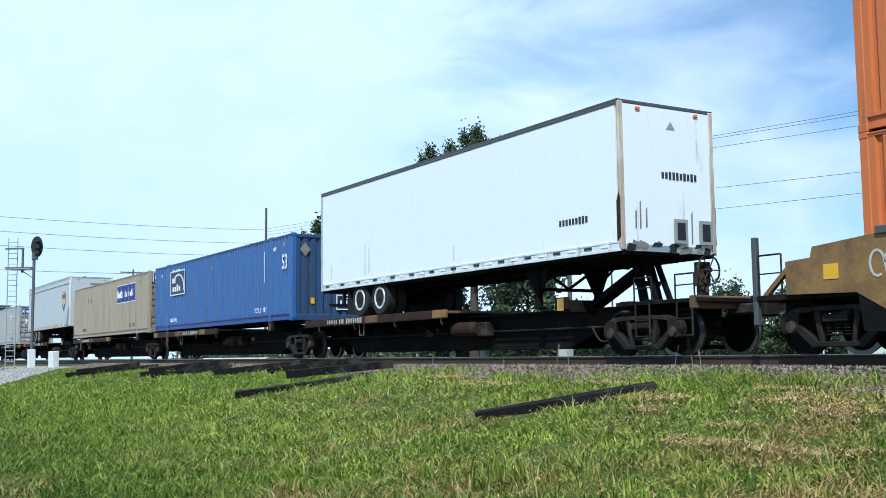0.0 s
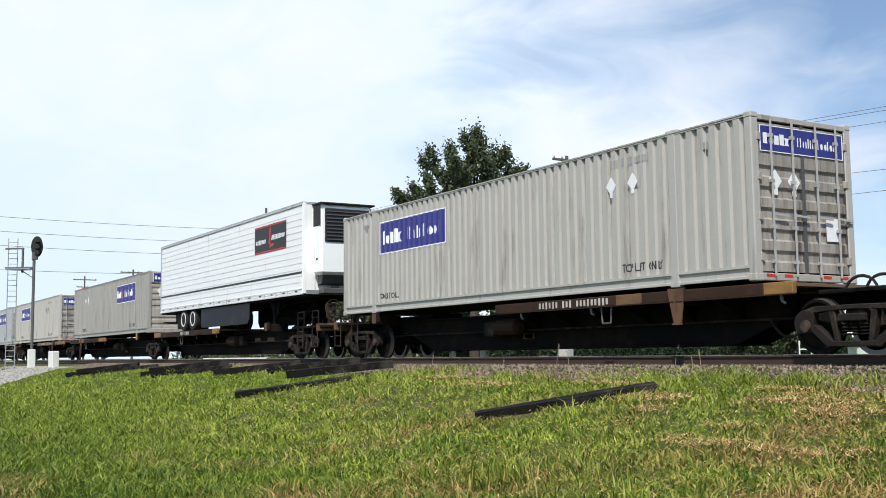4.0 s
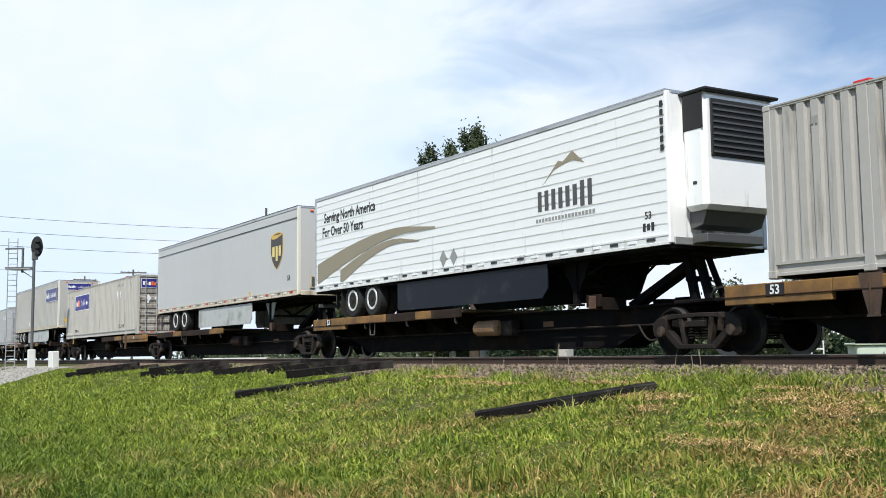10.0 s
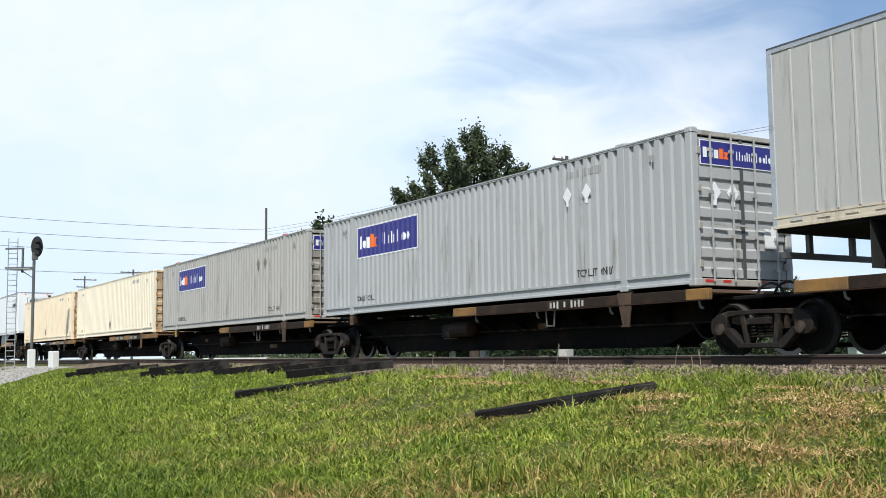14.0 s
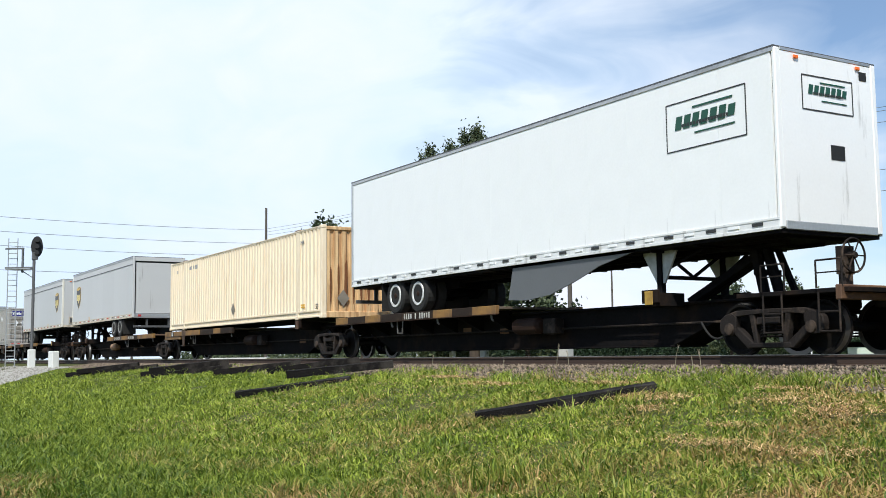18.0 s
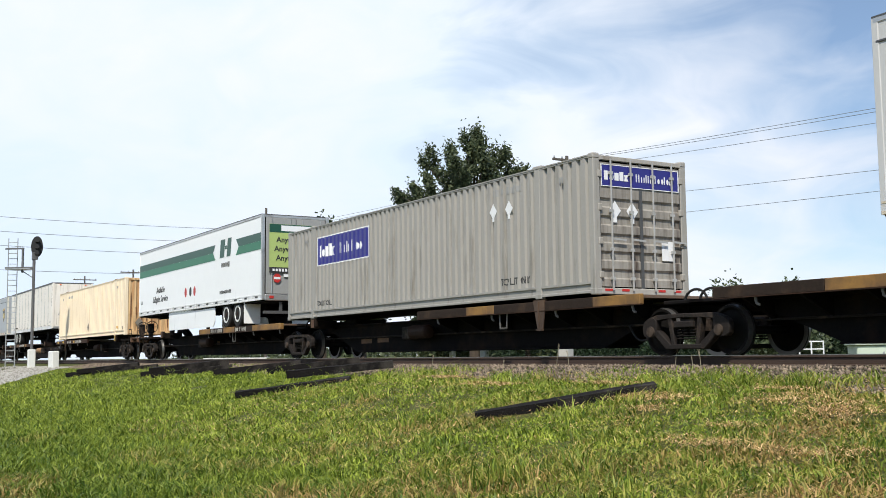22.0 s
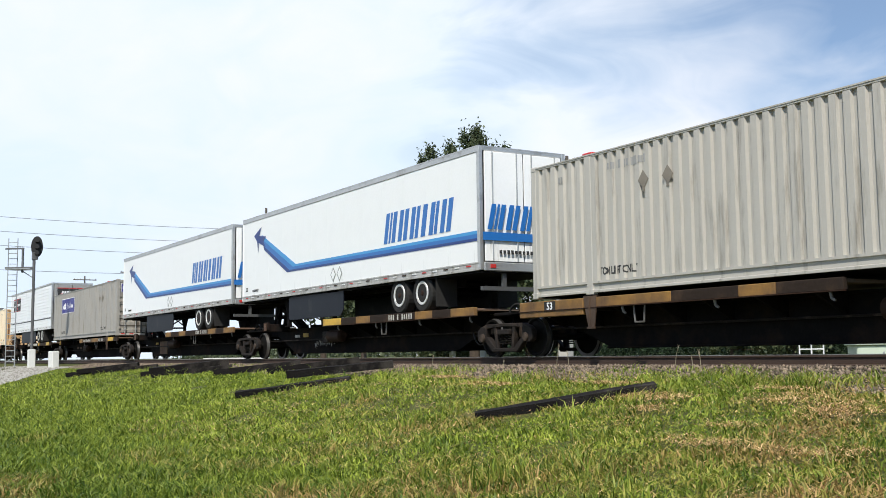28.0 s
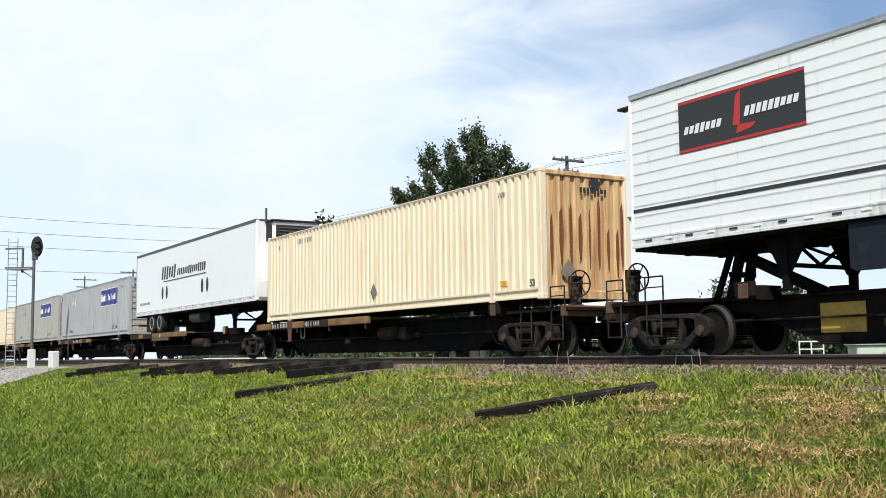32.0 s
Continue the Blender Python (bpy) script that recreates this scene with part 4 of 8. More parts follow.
def rail_truck(parent, x):
    """A two-axle truck under a car: bolster, cast side frames, springs, and two wheelsets that roll."""
    bo = part("truck_bolster", "k", b_(-0.2, 0.2, -1.0, 1.0, 0.42, 0.72, 0.04), "truck", parent, (x, 0, 0), 0, "dusty cast truck bolster")
    def frame_side(bm):
        for s in (-1, 1):
            plate(bm, [(s * a, c) for a, c in ((0.0, 0.785), (0.74, 0.775), (0.86, 0.745), (0.74, 0.665), (0.5, 0.70), (0.0, 0.705))], -0.08, 0.08)
            plate(bm, [(s * a, c) for a, c in ((0.73, 0.67), (0.84, 0.75), (1.0, 0.705), (1.11, 0.63), (1.14, 0.52), (1.12, 0.40), (1.04, 0.34), (0.98, 0.36), (0.84, 0.34), (0.76, 0.40))], -0.085, 0.06)
            plate(bm, [(s * a, c) for a, c in ((0.80, 0.50), (0.80, 0.37), (0.49, 0.11), (0.34, 0.12), (0.36, 0.20), (0.70, 0.47))], -0.075, 0.075)
            plate(bm, [(s * a, c) for a, c in ((0.26, 0.17), (0.35, 0.17), (0.46, 0.72), (0.34, 0.72))], -0.07, 0.07)
        quadbox(bm, -0.46, 0.46, -0.085, 0.085, 0.12, 0.21)
        quadbox(bm, -0.25, 0.25, -0.11, -0.02, 0.52, 0.64)
        bevel(bm, 0.014)
    for y in (-1.0, 1.0):
        part("side_frame", "k", frame_side, "truck", bo, (0, y, 0), 0 if y < 0 else 180)
        for sx in (-0.89, 0.89):
            part("bearing_cap", "k", lambda bm: lathe(bm, [(0.05, -0.13), (0.1, -0.12), (0.115, -0.03), (0.115, 0.08)], 14), "truck", bo, (sx, y, WHEEL_R), 0 if y < 0 else 180)
        for sx in (-0.17, 0.0, 0.17):
            def coil(bm):
                for k in range(5):
                    lathe_ring(bm, 0.062, 0.016, 0.045 + 0.05 * k)
            part("spring", "k", coil, "wheel", bo, (sx, y, 0.27))
    def wheels(bm):
        rod(bm, (0, -0.95, 0), (0, 0.95, 0), 0.085, 14)
        for y, s in ((-0.75, 1), (0.75, -1)):
            prof = [(0.10, -0.07), (0.14, -0.05), (0.36, -0.015), (0.40, -0.06), (0.445, -0.06), (0.46, 0.02), (0.465, 0.04), (0.49, 0.05), (0.49, 0.075), (0.40, 0.075), (0.36, 0.03), (0.14, 0.06), (0.10, 0.07)]
            n0 = len(bm.verts)
            lathe(bm, prof, 32)
            bm.verts.ensure_lookup_table()
            for v in bm.verts[n0:]:
                v.co.y = v.co.y * s + y
    for sx in (-0.89, 0.89):
        w = part("wheelset", "k", wheels, "wheel", bo, label="steel wheelset rolling on the rails")
        if len(w.data.materials) < 2:
            w.data.materials.append(M["tread"])
            for p in w.data.polygons:
                c = p.center
                p.material_index = 1 if 0.435 < math.hypot(c.x, c.z) < 0.47 else 0
        w.matrix_parent_inverse = pose(sx, 0, WHEEL_R)
        WHEELSETS.append(w)
    return bo


def lathe_ring(bm, r, t, z, n=12):
    rings = [[bm.verts.new((math.cos(2 * math.pi * i / n) * q, math.sin(2 * math.pi * i / n) * q, z + h)) for i in range(n)] for q, h in ((r, -t), (r + t, 0), (r, t), (r - t, 0))]
    for a in range(4):
        A, B = rings[a], rings[(a + 1) % 4]
        for i in range(n):
            bm.faces.new((A[i], A[(i + 1) % n], B[(i + 1) % n], B[i]))


def brake_wheel(parent, at, mat="truck"):
    def fn(bm):
        n = 20
        for i in range(n):
            a, b = 2 * math.pi * i / n, 2 * math.pi * (i + 1) / n
            rod(bm, (0, 0.28 * math.cos(a), 0.28 * math.sin(a)), (0, 0.28 * math.cos(b), 0.28 * math.sin(b)), 0.018, 6)
        for i in range(6):
            a = 2 * math.pi * i / 6
            rod(bm, (0, 0, 0), (0, 0.28 * math.cos(a), 0.28 * math.sin(a)), 0.013, 5)
        rod(bm, (-0.2, 0, 0), (0.05, 0, 0), 0.05, 8)
        quadbox(bm, -0.24, -0.1, -0.14, 0.14, -0.3, 0.16)
    h = part("brake_wheel", "k", fn, mat, parent, at, 0, "spoked iron hand brake wheel")
    part("brake_post", "k", b_(-0.24, -0.1, -0.1, 0.1, -0.56, -0.25, 0.01), mat, h)
    return h


def hoop(parent, at, w=0.5, h=0.45, mat="truck"):
    def fn(bm):
        for y in (-w / 2, w / 2):
            rod(bm, (y, 0, 0), (y, 0, h), 0.016, 6)
        rod(bm, (-w / 2, 0, h), (w / 2, 0, h), 0.016, 6)
        rod(bm, (-w / 2, 0, h * 0.55), (w / 2, 0, h * 0.55), 0.012, 6)
    return part("handrail", f"{w}{h}", fn, mat, parent, at)


DECKS = [
    (("y", 1.3), ("m", 1.5), ("y", 1.2), ("m", 1.3), ("d", 0.5), ("y", 2.6)),
    (("d", 1.4), ("y", 0.7), ("d", 1.5), ("f", 2.4), ("y", 2.2)),
    (("y", 0.8), ("d", 1.1), ("y", 0.9), ("d", 1.2), ("m", 1.6), ("y", 0.9), ("d", 0.9), ("y", 1.0)),
    (("f", 2.2), ("y", 2.5), ("d", 1.6), ("y", 0.8), ("d", 1.3)),
    (("d", 1.0), ("m", 2.0), ("y", 0.8), ("m", 1.6), ("y", 2.4)),
    (("y", 0.9), ("d", 2.4), ("m", 1.2), ("d", 2.4), ("y", 0.5)),
    (("d", 2.0), ("y", 1.0), ("d", 3.0), ("y", 1.2)),
    (("d", 3.0), ("y", 1.6), ("d", 0.4), ("f", 4.6)),
]
DECKS_BROWN = [
    (("d", 1.2), ("m", 2.2), ("p", 0.6), ("d", 2.4), ("y", 0.5)),
    (("y", 0.5), ("d", 2.2), ("p", 0.8), ("m", 2.0), ("y", 0.6), ("d", 1.2)),
]


# decks with a pattern of their own, from one end to the other in metres
DECK_OWN = {
    24: (("d", 0.5), ("b", 0.5), ("d", 1.0), ("b", 0.5), ("d", 0.85), ("m", 1.3), ("d", 0.4), ("b", 0.45), ("m", 1.9), ("d", 1.35)),
    28: (("B", 1.3), ("d", 1.0), ("y", 0.9), ("d", 1.0), ("m", 1.6), ("y", 0.9), ("d", 0.9), ("y", 1.1)),
    30: (("y", 0.8), ("m", 2.2), ("y", 1.6), ("m", 1.3), ("d", 0.9), ("B", 1.2), ("d", 0.75)),
    31: (("m", 4.2), ("B", 0.5), ("d", 2.3), ("B", 1.1), ("d", 0.65)),
}
# small plates on the sills: place along the car, height, width, depth, paint
SILL_PLATES = {
    28: ((-5.24, 0.77, 0.4, 0.09, "chalk"), (-4.52, 0.79, 0.44, 0.13, "yellow_plate")),
    29: ((-4.16, 0.56, 1.25, 0.6, "rusty_plate"), (-5.28, 0.77, 0.4, 0.09, "yellow_plate")),
    30: ((-5.42, 0.77, 0.42, 0.12, "rusty_plate"), (-4.6, 0.75, 0.48, 0.12, "rusty_plate")),
}


DECK_OF = {21: 6, 11: 6, 13: 5, 14: 5, 15: 5, 6: 6, 8: 6, 22: 6, 7: 0, 9: 3, 10: 3, 12: 7, 17: 4, 20: 0, 23: 0, 28: 2, 29: 2}


def spine_car(label, length, right_truck=True, left_truck=False, right_end=False, left_end=False, load="box", paint="yellow", seed=0, deck_side=-1, load_at=0.0):
    """One platform of a spine car, its container supports set about load_at. Its truck centres are at x = +-length/2. deck_side tells at which end the wheel deck is."""
    t = thing("spine_car", label, "rail car", "cars of the freight train")
    h, d = length / 2, deck_side
    def sill(bm):
        pts = [(-h + 0.55, 0.80), (-h + 1.5, 0.78), (-h + 3.0, 0.20), (h - 3.0, 0.20), (h - 1.5, 0.78), (h - 0.55, 0.80), (h - 0.55, 1.02), (-h + 0.55, 1.02)]
        plate(bm, pts, -0.42, 0.42)
        bevel(bm, 0.012)
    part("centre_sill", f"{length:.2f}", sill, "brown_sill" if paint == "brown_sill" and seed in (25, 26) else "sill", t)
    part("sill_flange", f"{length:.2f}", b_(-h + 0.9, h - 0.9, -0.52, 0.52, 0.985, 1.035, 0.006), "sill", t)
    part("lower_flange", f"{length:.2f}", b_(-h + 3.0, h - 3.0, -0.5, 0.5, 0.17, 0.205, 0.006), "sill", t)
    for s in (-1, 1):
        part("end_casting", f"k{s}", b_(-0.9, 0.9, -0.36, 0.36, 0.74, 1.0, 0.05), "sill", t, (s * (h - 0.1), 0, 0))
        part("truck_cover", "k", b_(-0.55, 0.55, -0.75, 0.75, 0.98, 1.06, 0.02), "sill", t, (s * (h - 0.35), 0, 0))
    # wheel deck
    dx0, dx1 = sorted((d * (h - 0.95), d * (h - 9.7)))
    part("deck_plate", f"{dx0:.2f}", b_(dx0, dx1, -1.18, 1.18, 1.12, 1.18, 0.006), "deck", t)
    # deck edges: yellow lengths between dark ones that carry the car's marks
    pat = DECK_OWN[seed] if seed in DECK_OWN else DECKS[DECK_OF.get(seed, seed % len(DECKS))] if paint == "yellow" else DECKS_BROWN[seed % len(DECKS_BROWN)]
    total = sum(w for _, w in pat)
    x = dx0
    for c, share in pat:
        w = (dx1 - dx0) * share / total
        m = {"y": "yellow", "d": "deck_dark" if paint == "yellow" else "brown_sill", "p": "rusty_plate", "B": "yellow_plate", "b": "deck_dark" if paint == "yellow" else "brown_sill", "m": "deck_dark" if paint == "yellow" else "brown_sill", "f": "yellow"}[c]
        e = part("deck_edge", f"{w:.2f}{c}", b_(-w / 2 + 0.006, w / 2 - 0.006, -0.05, 0.06, 1.0 if c != "f" else 0.86, 1.205, 0.012), m, t, (x + w / 2, -1.24, 0))
        if c == "m":
            n = max(4, int(w / 0.135))
            mark_on(e, "car_mark", [[(a_, b_z + 1.1) for a_, b_z in p] for p in bars(n, w * 0.86, 0.15, seed + n, 0.52, 0.0, (n // 2, n // 3))], "chalk", 0.051, 0.003, "row of worn white marks")
        if c == "b":
            mark_on(e, "yellow_mark", [rect(w * 0.9, 0.12, 0, 1.11)], "yellow_plate", 0.051, 0.003, "small scuffed yellow plate")
        if c == "f":
            pl = mark_on(e, "size_plate", [[(-0.2, 0.97), (0.2, 0.97), (0.2, 1.19), (-0.2, 1.19)]], "signal_black", 0.051, 0.003, "black plate reading 53")
            words("53", 0.22, "white", pl, "near", 0.0, 1.08, 0.004, 0.0, 0.0)
        x += w
    part("deck_edge", f"{dx0:.2f}far", b_(dx0, dx1, 1.18, 1.29, 1.0, 1.205, 0.012), paint, t)
    part("edge_flange", f"{dx0:.2f}n", b_(dx0, dx1, -1.31, -1.22, 0.985, 1.003, 0.003), "brown_sill", t)
    for i in range(7):
        xx = dx0 + (dx1 - dx0) * (i + 0.5) / 7
        part("deck_bracket", "k", lambda bm: channel(bm, -0.03, 0.03, [(-0.42, 1.115), (-1.19, 1.115), (-1.19, 0.98), (-0.42, 0.62)]), "sill", t, (xx, 0, 0))
        if i % 2 == 0:
            def hook(bm):
                beam(bm, (0, -1.2, 0.99), (0.03, -1.2, 0.88), 0.05, 0.03)
                beam(bm, (0.03, -1.2, 0.88), (0.1, -1.2, 0.85), 0.04, 0.03)
            if i == 2:
                def stirrup(bm):
                    for q in (-0.16, 0.16):
                        rod(bm, (q, -1.2, 1.0), (q * 0.8, -1.2, 0.66), 0.02, 6)
                    rod(bm, (-0.13, -1.2, 0.66), (0.13, -1.2, 0.66), 0.02, 6)
                part("stirrup_step", "k", stirrup, "hook", t, (xx + 0.8, 0, 0))
            part("tie_hook", "k", hook, "hook", t, (xx + 0.3, 0, 0))
    # container supports
    for x in (load_at - 6.1, load_at + 6.1):
        lab = "short yellow container support arm"
        for y, s in ((-1, 0), (1, 180)):
            def arm(bm):
                quadbox(bm, -0.16, 0.16, -1.24, -0.5, 0.94, 1.2)
                quadbox(bm, -0.22, 0.22, -1.27, -1.19, 1.0, 1.258)
                bevel(bm, 0.012)
            if (x > 0) != (d > 0) or load == "box":
                part("support_arm", "k", arm, "sill", t, (x, 0, 0.0), s, lab)
                def gusset(bm):
                    plate(bm, [(-0.21, 1.235), (0.21, 1.235), (0.2, 0.98), (0.13, 0.60), (-0.06, 0.60), (-0.16, 0.98)], -1.30, -1.275)
                    quadbox(bm, -0.06, 0.14, -1.34, -1.275, 0.565, 0.60)
                    quadbox(bm, -0.012, 0.012, -1.33, -1.30, 0.6, 1.2)
                if (x > 0) == (d > 0):
                    part("support_face", "k", gusset, "bracket" if seed % 4 else "rusty_plate", t, (x, 0, 0.0), s, "rusty tapered support plate")
                else:
                    part("support_face", "y", b_(-0.11, 0.11, -1.29, -1.272, 0.97, 1.23, 0.006), "rusty_plate" if seed % 3 else "yellow_plate", t, (x, 0, 0.0), s, "small scuffed support plate")
    # hitch on the end away from the deck
    hx = -d * (h - 0.95)
    if load == "trailer":
        zt = 2.06
        def stand(bm):
            for y in (-1, 1):
                beam(bm, (0.12, y * 0.2, 1.0), (-0.14, y * 0.16, zt - 0.1), 0.16, 0.12)
                beam(bm, (0.5, y * 0.2, 1.0), (0.1, y * 0.16, zt - 0.1), 0.1, 0.08)
            quadbox(bm, -0.06, 0.06, -0.3, 0.3, 1.45, 1.55)
        s = part("hitch_stand", "k", stand, "under", t, (hx, 0, 0), 0 if d < 0 else 180, "raised black trailer hitch")
        part("hitch_brace", "k", lambda bm: [beam(bm, (-1.9, y, 1.05), (-0.1, y, zt - 0.22), 0.14, 0.12) for y in (-0.1, 0.1)], "under", s)
        part("hitch_plate", "k", b_(-0.55, 0.45, -0.5, 0.5, zt - 0.14, zt - 0.055, 0.03), "under", s)
    else:
        def folded(bm):
            quadbox(bm, -1.8, 0.3, -0.35, 0.35, 1.03, 1.16)
            quadbox(bm, -2.2, -1.4, -0.48, 0.48, 1.06, 1.2)
            bevel(bm, 0.03)
        part("folded_hitch", "k", folded, "under", t, (hx, 0, 0), 0 if d < 0 else 180)
    # air pipe and brake gear
    part("air_pipe", f"{length:.2f}", lambda bm: rod(bm, (-h + 1, -0.56, 0.62), (h - 1, -0.56, 0.62), 0.022, 6), "truck", t)
    part("air_tank", "k", lambda bm: lathe_x(bm, 0.19, 0.9), "tank_tan" if seed in (10, 20, 25, 31) else "brown_sill", t, (1.4 * -d, -0.74, 0.7), 0)
    part("valve_box", "k", b_(-0.22, 0.22, -0.78, -0.48, 0.5, 0.86, 0.03), "truck", t, (-2.2 * d, 0, 0))
    def hose(bm):
        q = [Vector((-0.5 + 0.1 * i, -0.62 - 0.1 * math.sin(math.pi * i / 10), 0.62 - 0.32 * math.sin(math.pi * i / 10))) for i in range(11)]
        tube(bm, q, 0.022)
    part("brake_hose", "k", hose, "tyre", t, (h - 1.55, 0, 0))
    def loop_hose(bm):
        q = [Vector((0.3 * math.cos(math.pi * i / 9), -0.55, 1.02 + 0.24 * math.sin(math.pi * i / 9))) for i in range(10)]
        tube(bm, q, 0.026)
    part("loop_hose", "k", loop_hose, "tyre", t, (d * (h - 0.2), 0, 0))
    if seed == 31:
        part("sill_panel", "k", b_(-0.45, 0.45, -0.432, -0.42, 0.36, 0.86, 0.006), "yellow_plate", t, (-4.75, 0, 0), 0, "scuffed yellow plate on the sill")
    for x, z, w, dz, m in SILL_PLATES.get(seed, ()):
        part("sill_plate", f"{w}{dz}", b_(-w / 2, w / 2, -0.436, -0.42, -dz / 2, dz / 2, 0.004), m, t, (x, 0, z), 0, "scuffed plate on the sill")
    rp = random.Random(seed)
    if seed == 28:
        strokes = []
        for i in range(26):
            a, b, l, k = -3.7 + 0.068 * i + rp.uniform(-0.03, 0.03), 0.45 + 0.0045 * i + rp.uniform(-0.06, 0.08), rp.uniform(0.04, 0.12), rp.uniform(-0.07, 0.07)
            strokes.append([(a - k, b - l), (a - k + 0.02, b - l), (a + k + 0.02, b + l), (a + k, b + l)])
            if i % 3 == 0:
                strokes.append([(a - 0.05, b + l), (a + 0.06, b + l - 0.03), (a + 0.06, b + l - 0.015), (a - 0.05, b + l + 0.015)])
        part("chalk_scribble", "k", lambda bm: [plate(bm, p, -0.003 - 0.0002 * i, 0.0) for i, p in enumerate(strokes)], "chalk", t, (0, -0.422, 0), 0, "chalk scribble on the sill")["kind"] = "stuff"
    for i in range(2 if seed not in SILL_PLATES else 0):
        w, z = rp.uniform(0.3, 0.7), rp.uniform(0.45, 0.8)
        part("sill_patch", f"{seed}{i}", b_(-w / 2, w / 2, -0.428, -0.42, z - 0.06, z + 0.07), "rusty_plate", t, (rp.uniform(-h + 3.5, h - 3.5), 0, 0))
    for s in (-1, 1):
        if (s > 0 and right_end) or (s < 0 and left_end):
            part("end_platform", "k", b_(-1.0, 1.35, -1.15, 1.15, 0.98, 1.06, 0.01), "sill", t, (s * (h + 0.35) - (0.35 if s < 0 else 0), 0, 0))
            part("end_beam", "k", b_(-0.06, 0.06, -1.22, 1.22, 0.86, 1.1, 0.015), "rusty_plate", t, (s * (h + 1.55), 0, 0))
            def coupler(bm):
                quadbox(bm, 0.0, 0.95, -0.12, 0.12, 0.76, 0.96)
                quadbox(bm, 0.75, 1.05, -0.22, 0.16, 0.7, 1.0)
                bevel(bm, 0.03)
            part("coupler", "k", coupler, "truck", t, (s * (h + 1.35), 0, 0), 0 if s > 0 else 180)
            brake_wheel(t, (s * (h + 1.35), -0.55, 1.6))
            for x in (h + 0.2, h + 1.35):
                hoop(t, (s * x, -1.18, 1.06), 0.5, 0.45, "truck")
                part("step_ladder", "k", lambda bm: (rod(bm, (-0.2, 0, 0.35), (-0.2, 0, 1.0), 0.018, 6), rod(bm, (0.2, 0, 0.35), (0.2, 0, 1.0), 0.018, 6), rod(bm, (-0.2, 0, 0.37), (0.2, 0, 0.37), 0.018, 6), rod(bm, (-0.2, 0, 0.68), (0.2, 0, 0.68), 0.018, 6)), "truck", t, (s * x, -1.2, 0))
    if right_truck:
        rail_truck(t, h)
    if left_truck:
        rail_truck(t, -h)
    return t


def lathe_x(bm, r, l):
    n = 14
    prof = [(r * 0.5, -l / 2 - 0.06), (r * 0.92, -l / 2), (r, -l / 2 + 0.04), (r, l / 2 - 0.04), (r * 0.92, l / 2), (r * 0.5, l / 2 + 0.06)]
    rings = [[bm.verts.new((a, q * math.cos(2 * math.pi * i / n), q * math.sin(2 * math.pi * i / n))) for i in range(n)] for q, a in prof]
    for A, B in zip(rings, rings[1:]):
        for i in range(n):
            bm.faces.new((A[i], A[(i + 1) % n], B[(i + 1) % n], B[i]))
    bm.faces.new(rings[0][::-1])
    bm.faces.new(rings[-1])


